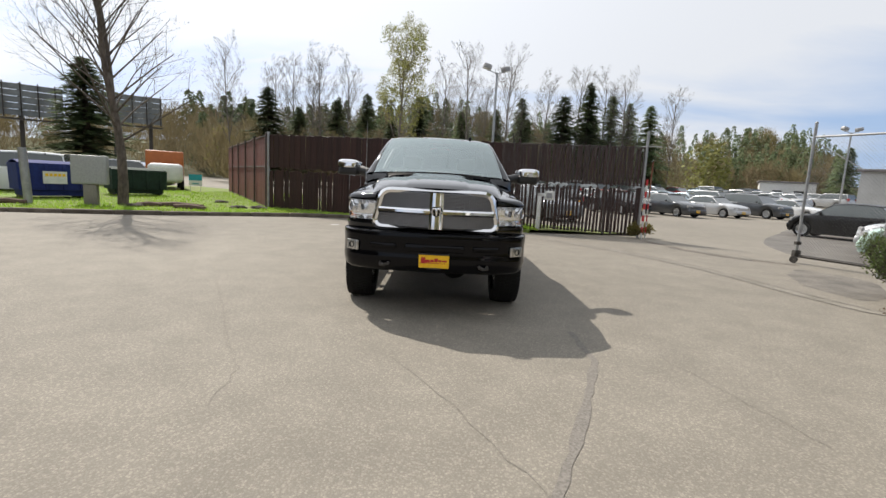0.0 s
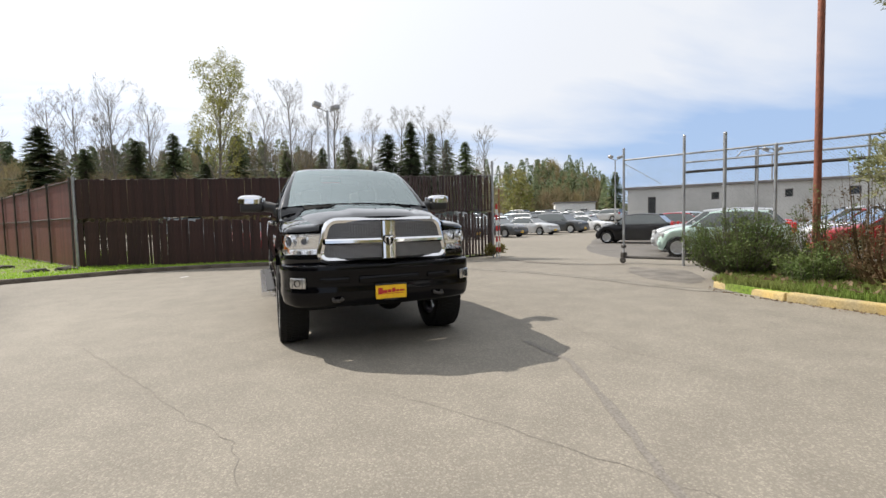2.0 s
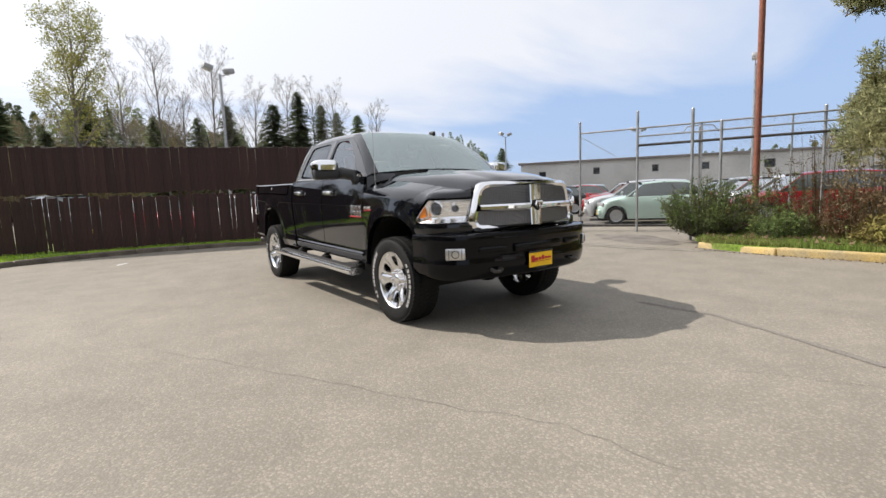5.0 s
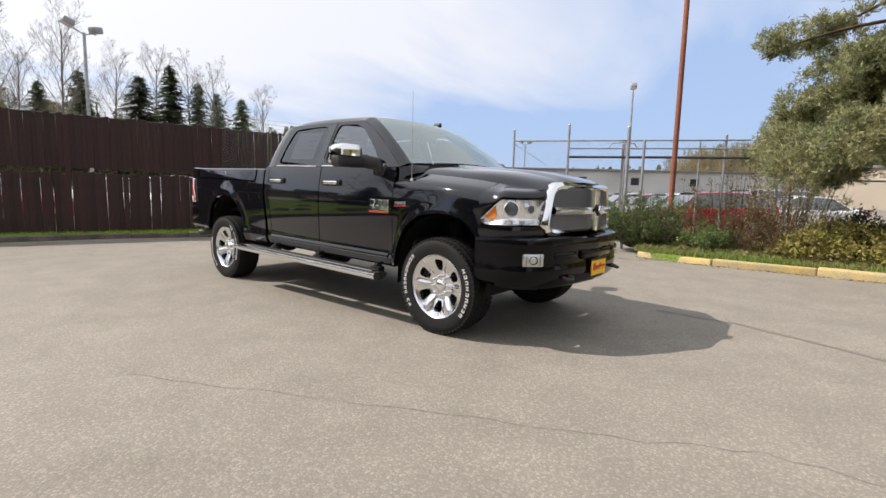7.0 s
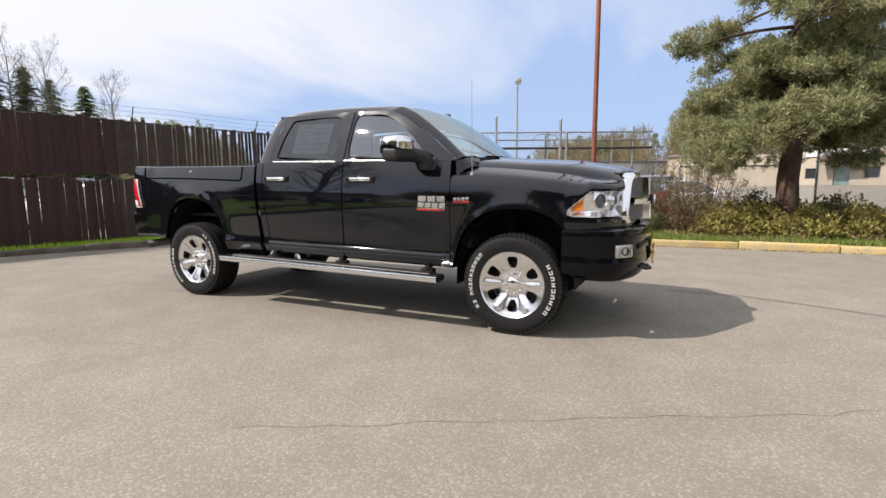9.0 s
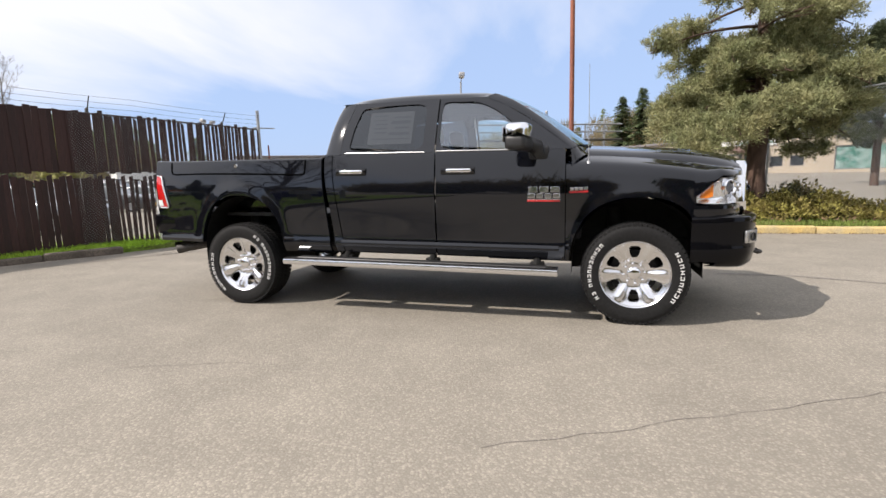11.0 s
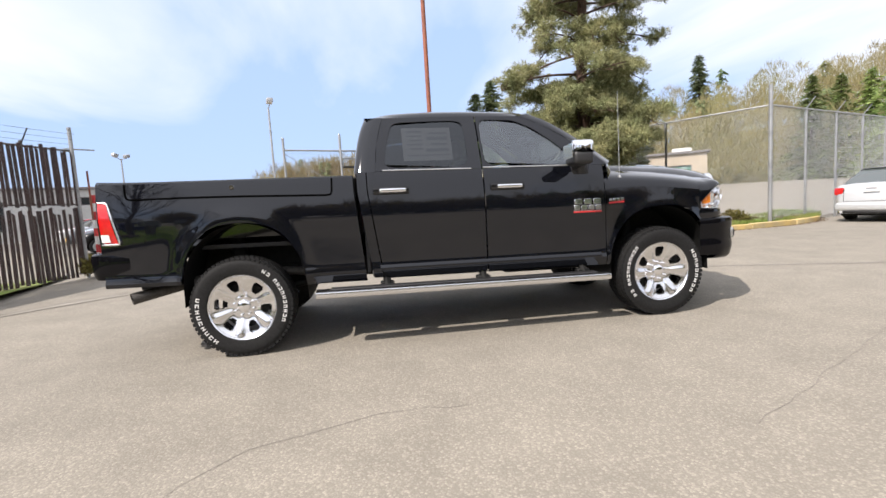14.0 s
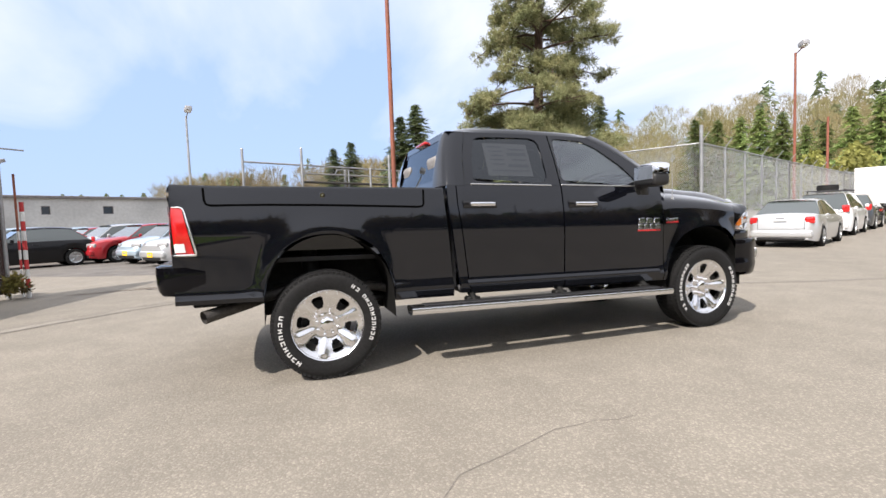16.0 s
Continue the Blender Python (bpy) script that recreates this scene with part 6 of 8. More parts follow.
# ---- things on the left verge ----
BINBLUE = material("faded blue steel", (0.012, 0.025, 0.16), 0.85, grain=0.2, grain_scale=10, mottle=0.3, mottle_scale=2)
BINGREEN = material("dark green steel", (0.012, 0.035, 0.022), 0.85, grain=0.25, grain_scale=10, mottle=0.4, mottle_scale=2)
CABINET = material("grey mailbox enamel", (0.33, 0.34, 0.33), 0.5, grain=0.1, grain_scale=20)


def skip_bin(x, y, turn, w, d, h, mat, label, sign):
    t = thing("dumpster", label, "dumpster", pose(x, y, 0.06, 0, 0, turn), "steel bins")
    bm = bmesh.new()
    rows = [[(sx * (w / 2 + o), sy * (d / 2 + o * 0.7), z) for sx, sy in ((-1, -1), (1, -1), (1, 1), (-1, 1))] for z, o in ((0.12, -0.12), (h * 0.25, -0.10), (h * 0.26, 0.0), (h, 0.03), (h, -0.04), (0.2, -0.18))]
    sheet(bm, rows, close=True)
    part("body", bm, mat, t, sharp=20)
    for k in range(4):
        bm = bmesh.new()
        xx = -w / 2 + w * (k + 0.5) / 4
        box(bm, (xx - 0.04, -d / 2 - 0.06, h * 0.28), (xx + 0.04, -d / 2 + 0.02, h - 0.02), 0.01, 1)
        part("rib", bm, mat, t)
    bm = bmesh.new()
    rows = [[(sx, sy, h + 0.02 + 0.10 * math.sin(u * math.pi)) for u, sy in zip(spread(0, 1, 7), spread(-d / 2, d / 2, 7))] for sx in spread(-w / 2, w / 2, 5)]
    sheet(bm, rows)
    thicken(bm, 0.04)
    part("lid", bm, mat if sign else BINGREEN, t)
    for sx in (-1, 1):
        bm = bmesh.new()
        box(bm, (sx * w * 0.4 - 0.06, -d * 0.4, 0), (sx * w * 0.4 + 0.06, d * 0.4, 0.14), 0.02, 1)
        part("skid", bm, GALV_DARK, t)
    if sign:
        bm = bmesh.new()
        box(bm, (-0.36, -d / 2 - 0.075, h * 0.45), (0.32, -d / 2 - 0.045, h * 0.80), 0.005, 1)
        sg = part("sign_board", bm, WHITE_PAINT, t, "white board with yellow and dark bars")
        bm = bmesh.new()
        for k in range(5):
            box(bm, (-0.30 + k * 0.12, -d / 2 - 0.082, h * 0.66), (-0.21 + k * 0.12, -d / 2 - 0.073, h * 0.74))
        part("sign_bar", bm, YELLOW, sg)
    return t


skip_bin(-13.85, 11.85, 52, 2.0, 1.2, 1.22, BINBLUE, "blue steel dumpster with white sign board on grass", True)
skip_bin(-13.35, 16.0, 48, 2.1, 1.2, 1.12, BINGREEN, "dark green steel dumpster behind the bare tree", False)
box_unit = thing("mailbox_cabinet", "grey cluster mailbox cabinet on a pale pedestal", "mailbox", pose(-10.85, 9.6, 0.08, 0, 0, 22))
bm = bmesh.new()
box(bm, (-0.46, -0.2, 0.66), (0.46, 0.2, 1.55), 0.03, 2)
part("cabinet", bm, CABINET, box_unit)
for r in range(4):
    for c in range(4):
        bm = bmesh.new()
        box(bm, (-0.42 + c * 0.212, -0.206, 0.72 + r * 0.2), (-0.218 + c * 0.212, -0.199, 0.905 + r * 0.2), 0.002, 1)
        part("mail_door", bm, CABINET, box_unit)
bm = bmesh.new()
box(bm, (-0.18, -0.16, -0.05), (0.18, 0.16, 0.67), 0.03, 2)
part("pedestal", bm, CONCRETE, box_unit)
bm = bmesh.new()
tube(bm, [(-12.3, 9.0, -0.05), (-12.36, 8.95, 1.75)], 0.11, 12)
single("bollard", bm, GALV, "grey steel bollard standing in the grass", "bollard")
log = random.Random(4)
for k, (x, y, l, a) in enumerate(((-8.6, 10.4, 1.6, 10), (-9.3, 10.0, 0.7, 40), (-7.9, 9.8, 1.1, -8), (-12.6, 8.6, 0.9, 20))):
    bm = bmesh.new()
    tube(bm, [(-l / 2, 0, 0.10), (0, 0.03, 0.12), (l / 2, 0, 0.10)], [0.09, 0.11, 0.07], 8)
    single("log", bm, material("dead brown wood", (0.10, 0.065, 0.045), 0.9, grain=0.4, grain_scale=20, bump=0.5), "short dark log lying on the grass", "log", pose(x, y, 0.04, 0, 0, a), "logs on the verge")
MUD = material("dark earth", (0.05, 0.04, 0.03), 0.95, grain=0.4, grain_scale=20, bump=0.6)
for k, (x, y) in enumerate(((-6.9, 11.2), (-6.3, 11.5), (-8.5, 13.5), (-9.6, 9.7))):
    bm = bmesh.new()
    bmesh.ops.create_icosphere(bm, subdivisions=3, radius=0.3)
    for v in bm.verts:
        v.co = Vector((v.co.x, v.co.y * 0.7, v.co.z * 0.35)) * (1 + 0.35 * noise.noise(v.co * 6 + Vector((k, 0, 0))))
    single("earth_clump", bm, MUD, "dark clump of earth on the grass", "earth clump", pose(x, y, 0.10), "earth clumps")
sg = thing("yard_sign", "small teal and white sign standing on grass", "sign", pose(-12.9, 20.5, 0.06, 0, 0, 25))
for x in (-0.25, 0.25):
    bm = bmesh.new()
    tube(bm, [(x, 0, -0.05), (x, 0, 0.5)], 0.012, 6)
    part("leg", bm, GALV, sg)
TEAL = material("teal print", (0.02, 0.30, 0.36), 0.6)
bm = bmesh.new()
box(bm, (-0.32, -0.012, 0.42), (0.32, 0.012, 0.70))
part("lower_board", bm, WHITE_PAINT, sg)
bm = bmesh.new()
box(bm, (-0.32, -0.012, 0.70), (0.32, 0.012, 1.02))
part("upper_board", bm, TEAL, sg, "teal board")
bm = bmesh.new()
box(bm, (-0.16, -0.018, 0.50), (0.16, -0.012, 0.56))
part("print_bar", bm, TEAL, sg)

# far billboards seen from behind
BOARD = material("weathered billboard steel", (0.20, 0.22, 0.22), 0.7, grain=0.2, grain_scale=2, mottle=0.4, mottle_scale=0.5)
for a, b, z0, z1 in (((-58.0, 40.6), (-43.2, 52.1), 6.2, 9.7), ((-40.2, 54.2), (-34.9, 57.4), 6.6, 10.0)):
    a, b = Vector(a), Vector(b)
    k = (b - a).length
    t = thing("billboard", "back of a weathered steel billboard on posts", "billboard", pose(a.x, a.y, 0, 0, 0, math.degrees(math.atan2(b.y - a.y, b.x - a.x))), "billboards")
    for i in range(5):
        bm = bmesh.new()
        box(bm, (0, 0.1, lerp(z0, z1, i / 5)), (k, 0.25, lerp(z0, z1, (i + 1) / 5) - 0.06))
        part("panel", bm, BOARD, t)
    for i in range(int(k / 1.5) + 1):
        bm = bmesh.new()
        box(bm, (i * 1.5, -0.1, z0 - 0.2), (i * 1.5 + 0.12, 0.1, z1 + 0.1))
        part("upright", bm, GALV_DARK, t)
    bm = bmesh.new()
    box(bm, (0, -1.0, z0 - 0.5), (k, 0.0, z0 - 0.35))
    part("catwalk", bm, GALV_DARK, t)
    for i in (0.2, 0.8):
        bm = bmesh.new()
        tube(bm, [(k * i, 0.4, -0.1), (k * i, 0.4, z1)], 0.22, 10)
        part("pole", bm, GALV_DARK, t)

# entry intercom on a white post
ic = thing("intercom_post", "white square post carrying a pale keypad box", "intercom", pose(3.28, 9.26, 0.10, 0, 0, -20))
bm = bmesh.new()
box(bm, (-0.06, -0.06, -0.08), (0.06, 0.06, 1.12), 0.01, 2)
box(bm, (-0.06, -0.06, 1.02), (0.32, 0.06, 1.12), 0.01, 2)
part("post", bm, WHITE_PAINT, ic)
bm = bmesh.new()
box(bm, (0.18, -0.16, 0.92), (0.44, 0.12, 1.20), 0.02, 2)
kb = part("keypad_box", bm, WHITE_PAINT, ic)
bm = bmesh.new()
box(bm, (0.22, -0.170, 0.98), (0.40, -0.158, 1.14), 0.004, 1)
part("keypad_panel", bm, GALV, kb)
# a white scrap on the asphalt
bm = bmesh.new()
sheet(bm, [[(x, y, 0.006 + 0.01 * math.sin(9 * x + 5 * y)) for x in spread(-0.10, 0.10, 5)] for y in spread(-0.05, 0.05, 4)])
single("paper_scrap", bm, PAPER, "small white paper scrap on the asphalt", "litter", pose(-2.9, 8.1, 0.004, 0, 0, 20))

# ---- parked cars ----
CAR_GLASS = material("dark tinted car window", (0.060, 0.072, 0.072), 0.04, spec=0.6, coat=1.0)
ALLOY = material("silver alloy rim", (0.50, 0.51, 0.52), 0.3, 0.9)


def car_paint(name, c, metal=0.3, coat=1.0):
    return material(name, c, 0.32, metal, coat=coat, spec=0.2)


PAINTS = {
    "silver": car_paint("silver car paint", (0.50, 0.51, 0.52), 0.4),
    "white": car_paint("white car paint", (0.72, 0.73, 0.74), 0.0),
    "black": car_paint("black car paint", (0.004, 0.004, 0.005), 0.0, 0.35),
    "dark grey": car_paint("dark grey car paint", (0.07, 0.075, 0.08), 0.5),
    "red": car_paint("red car paint", (0.32, 0.012, 0.018), 0.1),
    "mint green": car_paint("mint green car paint", (0.42, 0.56, 0.50), 0.0),
    "pale blue": car_paint("pale blue car paint", (0.42, 0.52, 0.60), 0.4),
    "grey": car_paint("mid grey car paint", (0.22, 0.24, 0.26), 0.6),
}
# length, width, height, wheelbase, wheel radius, deck line (y share, z share), cabin foot and top spans (y shares)
KINDS = {
    "sedan": (4.5, 1.76, 1.46, 2.6, 0.32, [(0, 0.46), (0.03, 0.53), (0.12, 0.60), (0.30, 0.66), (0.5, 0.67), (0.80, 0.68), (0.93, 0.68), (0.985, 0.64), (1, 0.52)], (0.28, 0.86), (0.43, 0.72)),
    "hatchback": (4.1, 1.74, 1.50, 2.5, 0.32, [(0, 0.44), (0.04, 0.53), (0.14, 0.60), (0.27, 0.65), (0.5, 0.67), (0.85, 0.69), (0.96, 0.68), (1, 0.48)], (0.24, 0.98), (0.40, 0.86)),
    "suv": (4.6, 1.85, 1.74, 2.65, 0.37, [(0, 0.44), (0.03, 0.54), (0.12, 0.60), (0.28, 0.63), (0.5, 0.64), (0.85, 0.65), (0.97, 0.64), (1, 0.48)], (0.26, 0.99), (0.40, 0.94)),
    "minicar": (3.55, 1.63, 1.42, 2.3, 0.30, [(0, 0.42), (0.05, 0.54), (0.15, 0.62), (0.27, 0.66), (0.5, 0.67), (0.85, 0.68), (0.95, 0.65), (1, 0.46)], (0.23, 0.97), (0.40, 0.80)),
}


def build_car(kind, colour, label, lift=0.0):
    L, W, H, WB, R, deck, foot, top = KINDS[kind]
    paint = PAINTS[colour]
    t = thing("car", label, kind if kind != "minicar" else "small car", group="parked cars")
    yf = lambda u: (u - 0.5) * L
    ax = [-WB / 2 - 0.02 * L, WB / 2 - 0.02 * L]
    bm = bmesh.new()
    rows = []
    us = sorted({0.0, 0.015, 0.04, 0.96, 0.985, 1.0} | {round(v, 3) for v in spread(0.06, 0.94, 45)})
    for u in us:
        y = yf(u)
        zt = curve_at(u, deck) * H
        end = min(u, 1 - u)
        w = W / 2 * (1 - 0.20 * max(0, (0.10 - end) / 0.10) ** 2)
        lo = 0.19 + 0.05 * max(0, (0.06 - end) / 0.06)
        for a in ax:
            d = abs(y - a) / (R * 1.16)
            if d < 1:
                lo = max(lo, R + R * 1.12 * (1 - d * d) ** 0.5)
        lo = min(lo, zt - 0.06)
        half = [(w * 0.93, lo), (w * 0.975, lerp(lo, zt, 0.2)), (w, lerp(lo, zt, 0.5)), (w * 0.985, lerp(lo, zt, 0.78)), (w * 0.95, zt - 0.04), (w * 0.86, zt), (w * 0.5, zt + 0.03), (0, zt + 0.04)]
        rows.append([(-x, y, z) for x, z in half] + [(x, y, z) for x, z in half[-2::-1]])
    sheet(bm, rows)
    bm.faces.new([v for v in list(bm.verts)[: len(rows[0])]])
    bm.faces.new([v for v in list(bm.verts)[-len(rows[0]):]])
    part("body", bm, paint, t, sharp=40)
    zb = lambda u: curve_at(u, deck) * H - 0.03
    # glass house
    bm = bmesh.new()

    def cab(u, v):
        """u along the cabin, v up; gives half width, y, z."""
        y = yf(lerp(lerp(foot[0], foot[1], u), lerp(top[0], top[1], u), v))
        z0 = zb(lerp(foot[0], foot[1], u))
        z = lerp(z0, H - 0.03 - 0.05 * (2 * u - 1) ** 2, v)
        x = W / 2 * lerp(0.93, 0.70, v ** 1.2)
        return x, y, z

    vs = spread(0, 1, 6)
    rows = []
    for u in spread(0, 1, 14):
        c = [cab(u, v) for v in vs]
        rows.append([(-x, y, z) for x, y, z in c] + [(x, y, z) for x, y, z in c[::-1]])
    sheet(bm, rows)
    for u in (0.0, 1.0):
        sheet(bm, [[(s * x, y, z) for s in spread(-1, 1, 7)] for x, y, z in (cab(u, v) for v in vs)])
    part("cabin_glass", bm, CAR_GLASS, t)
    bm = bmesh.new()
    rows = []
    for u in spread(-0.02, 1.02, 12):
        x, y, z = cab(max(0, min(1, u)), 1.0)
        x0, y0, z0 = cab(max(0, min(1, u)), 0.93)
        yy = y + (u - max(0, min(1, u))) * 1.5
        rows.append([(-x0 - 0.006, yy, z0), (-x, yy, z + 0.004), (-x * 0.8, yy, z + 0.03), (0, yy, z + 0.04), (x * 0.8, yy, z + 0.03), (x, yy, z + 0.004), (x0 + 0.006, yy, z0)])
    sheet(bm, rows)
    part("roof", bm, paint, t)
    for s in (-1, 1):
        for u in ((0.0, 0.45, 1.0) if kind in ("minicar", "hatchback") else (0.0, 0.42, 0.76, 1.0)):
            bm = bmesh.new()
            w = 0.018 if u not in (0.0, 1.0) else 0.022
            sheet(bm, [[(s * (x + 0.008), y, z) for x, y, z in (cab(max(0, min(1, u + du)), v) for v in vs)] for du in (-w, 0, w)])
            part("pillar", bm, paint if u in (0.0, 1.0) else CAR_GLASS, t)
        bm = bmesh.new()
        box(bm, (s * (W / 2 + 0.08) - 0.08, yf(foot[0] + 0.09) - 0.05, 0.64 * H), (s * (W / 2 + 0.08) + 0.05, yf(foot[0] + 0.09) + 0.05, 0.64 * H + 0.13), 0.035, 2)
        part("door_mirror", bm, paint, t)
        bm = bmesh.new()
        box(bm, (-0.19, -0.06, -0.075), (0.19, 0.06, 0.075), 0.045, 2, pose(s * W * 0.355, -L / 2 + 0.10, 0.47 * H, 0, 0, s * 24))
        part("headlight", bm, LAMPHEAD if colour != "white" else ALLOY, t)
        bm = bmesh.new()
        hh = 0.105 if kind == "sedan" else 0.15
        box(bm, (-0.12, -0.06, -hh), (0.12, 0.06, hh), 0.04, 2, pose(s * W * 0.395, L / 2 - 0.085, (0.56 if kind == "sedan" else 0.62) * H, 0, 0, -s * 20))
        part("tail_light", bm, REDLENS, t)
        for yd in ((0.50,) if kind in ("minicar",) else (0.50, 0.68)):
            bm = bmesh.new()
            box(bm, (s * W / 2 - 0.02, yf(yd) - 0.09, 0.56 * H), (s * W / 2 + 0.02, yf(yd) + 0.09, 0.56 * H + 0.03), 0.01, 1)
            part("door_handle", bm, paint, t)
    for y0, y1, z0, z1, m in ((-L / 2 - 0.015, -L / 2 + 0.2, 0.22, 0.36, PLASTIC), (L / 2 - 0.2, L / 2 + 0.012, 0.22, 0.33, PLASTIC)):
        bm = bmesh.new()
        box(bm, (-W * 0.36, y0, z0), (W * 0.36, y1, z1), 0.05, 2)
        part("bumper_trim", bm, m, t)
    for y0, y1 in ((-L / 2 - 0.035, -L / 2 + 0.22), (L / 2 - 0.22, L / 2 + 0.035)):
        bm = bmesh.new()
        box(bm, (-W * 0.44, y0, 0.30), (W * 0.44, y1, 0.53), 0.07, 3)
        part("bumper", bm, paint, t)
    bm = bmesh.new()
    for x0, x1, z0, z1 in ((-W * 0.33, W * 0.33, 0.555, 0.562), (-W * 0.335, -W * 0.329, 0.555, 0.60 * H), (W * 0.329, W * 0.335, 0.555, 0.60 * H)):
        box(bm, (x0, L / 2 - 0.06, z0), (x1, L / 2 + 0.003, z1))
    part("boot_seam", bm, PLASTIC, t)
    for y in (-L / 2 - 0.045, L / 2 + 0.028):
        bm = bmesh.new()
        zc = 0.40 if y < 0 else (0.60 * H if kind == "sedan" else 0.45 * H)
        box(bm, (-0.16, y, zc - 0.08), (0.16, y + 0.02, zc + 0.08), 0.004, 1)
        plate = part("number_plate", bm, YELLOW if y < 0 else WHITE_PAINT, t)
        bm = bmesh.new()
        yy = y - 0.004 if y < 0 else y + 0.02
        box(bm, (-0.11, yy, zc - 0.02), (0.11, yy + 0.004, zc + 0.03))
        part("plate_bar", bm, PRINT, plate)
    bm = bmesh.new()
    box(bm, (-W * 0.42, -L * 0.44, 0.16), (W * 0.42, L * 0.44, 0.30), 0.02, 1)
    part("underbody", bm, UNDER, t)
    for s in (-1, 1):
        for a in ax:
            hub = new("wheel")
            hub.parent = t
            hub.matrix_basis = pose(s * (W / 2 - 0.115), a, R, 0, 0, 0 if s > 0 else 180)
            bm = bmesh.new()
            lathe(bm, [(0.10, R * 0.66), (0.11, R * 0.8), (0.10, R * 0.96), (0.07, R), (-0.07, R), (-0.1, R * 0.95), (-0.1, R * 0.6)], 24)
            part("tyre", bm, RUBBER, hub)
            bm = bmesh.new()
            lathe(bm, [(0.105, R * 0.68), (0.10, R * 0.62), (0.05, R * 0.60), (0.04, 0.001)], 20)
            for k in range(5):
                box(bm, (0.04, -0.035, 0.02), (0.10, 0.035, R * 0.64), 0.012, 1, Matrix.Rotation(2 * math.pi * k / 5, 4, "X"))
            part("rim", bm, ALLOY, hub)
    return t


made_cars = {}


def car(kind, colour, x, y, turn, words=""):
    """turn: the way it faces, degrees; 0 faces -y."""
    key = (kind, colour, words)
    m = pose(x, y, ground_z(x, y), 0, 0, turn)
    if key not in made_cars:
        name = "small car" if kind == "minicar" else kind
        made_cars[key] = build_car(kind, colour, words or f"{colour} {name} parked in a row on asphalt")
        made_cars[key].matrix_basis = m
        return made_cars[key]
    return copy_thing(made_cars[key], m)


car("sedan", "silver", 5.98, -12.2, 21.7, "silver sedan parked beside the wire fence, rear showing")
suv = car("suv", "white", 8.75, -18.6, 21.7, "white off-road car with roof rack and spare tyre on top")
bm = bmesh.new()
for y in (-0.5, 0.2, 0.9, 1.6):
    tube(bm, [(-0.62, y, 1.82), (0.62, y, 1.82)], 0.015, 6)
for x in (-0.62, 0.62):
    tube(bm, [(x, -0.6, 1.84), (x, 1.8, 1.84)], 0.018, 6)
    for y in (-0.4, 1.5):
        tube(bm, [(x, y, 1.72), (x, y, 1.84)], 0.015, 6)
part("roof_rack", bm, PLASTIC, suv)
bm = bmesh.new()
lathe(bm, [(-0.12, 0.2), (-0.12, 0.36), (0, 0.39), (0.12, 0.36), (0.12, 0.2)], 24, "z")
bmesh.ops.transform(bm, matrix=Matrix.Translation((0.15, 0.3, 1.97)), verts=bm.verts)
part("spare_tyre", bm, RUBBER, suv)
car("suv", "dark grey", 11.0, -24.2, 21.7)
trailer = thing("box_trailer", "white box trailer parked behind the cars", "trailer", pose(14.2, -33.5, 0, 0, 0, 21.7))
bm = bmesh.new()
box(bm, (-1.25, -4.5, 1.25), (1.25, 4.5, 3.4), 0.05, 2)
part("body", bm, WHITE_PAINT, trailer)
bm = bmesh.new()
box(bm, (-1.1, -4.4, 0.75), (1.1, 4.4, 1.25), 0.03, 1)
part("chassis", bm, UNDER, trailer)
for s in (-1, 1):
    for y in (1.6, 2.6):
        bm = bmesh.new()
        lathe(bm, [(-0.12, 0.2), (-0.12, 0.44), (0, 0.47), (0.12, 0.44), (0.12, 0.2)], 20)
        bmesh.ops.transform(bm, matrix=Matrix.Translation((s * 1.05, y, 0.47)), verts=bm.verts)
        part("wheel", bm, RUBBER, trailer)
for s in (-1, 1):
    bm = bmesh.new()
    box(bm, (s * 0.9 - 0.08, 4.42, 0.9), (s * 0.9 + 0.08, 4.46, 1.05), 0.01, 1)
    part("tail_light", bm, REDLENS, trailer)

# inside the fenced lot
car("minicar", "mint green", 12.15, 4.75, -143, "mint green small car parked behind the wire gate")
car("minicar", "black", 16.1, 12.25, -148, "black small car parked across the lot")
lot = random.Random(21)
first_row = [("sedan", "dark grey", 15.8, 25.6), ("sedan", "silver", 20.0, 27.6), ("suv", "dark grey", 24.4, 29.5), ("sedan", "white", 28.6, 31.0)]
for k, c, x, y in first_row:
    car(k, c, x, y, 22 + lot.uniform(-2, 2))
car("sedan", "black", 11.8, 24.6, 22)
car("hatchback", "red", 12.7, 28.6, 200)
# rows that recede along the warehouse
cols = ["silver", "white", "dark grey", "black", "red", "grey", "pale blue", "white", "silver"]
kinds = ["sedan", "hatchback", "suv", "sedan", "sedan"]
for i in range(6):
    car(["hatchback", "minicar", "sedan"][i % 3], ["silver", "pale blue", "red", "silver", "red", "pale blue"][i], 13.75 + i * 2.1, 6.15 + i * 1.5, -143 + lot.uniform(-2, 2))
for i in range(5):
    car(["hatchback", "sedan", "minicar"][i % 3], ["red", "white", "red", "silver", "dark grey"][i], 13.2 + i * 2.2, 0.6 + i * 1.5, -143 + lot.uniform(-2, 2))
for i in range(6):
    car(["sedan", "hatchback"][i % 2], ["red", "pale blue", "dark grey", "silver", "white", "red"][i], 19.5 + i * 2.1, 13.4 + i * 1.5, -143 + lot.uniform(-2, 2))
for i in range(5):
    car(lot.choice(kinds), lot.choice(cols), 17.6 + i * 2.2, -1.6 + i * 1.5, -143 + lot.uniform(-2, 2))
for r in range(4):
    for i in range(14):
        x = 8 + i * 3.1 + r * 1.4
        y = 33.5 + r * 6.2 + i * 0.75
        if x > 33 and y < 44:
            continue
        if lot.random() < 0.12:
            continue
        car(lot.choice(kinds), lot.choice(cols), x, y, 20 + (180 if r % 2 else 0) + lot.uniform(-2, 2))
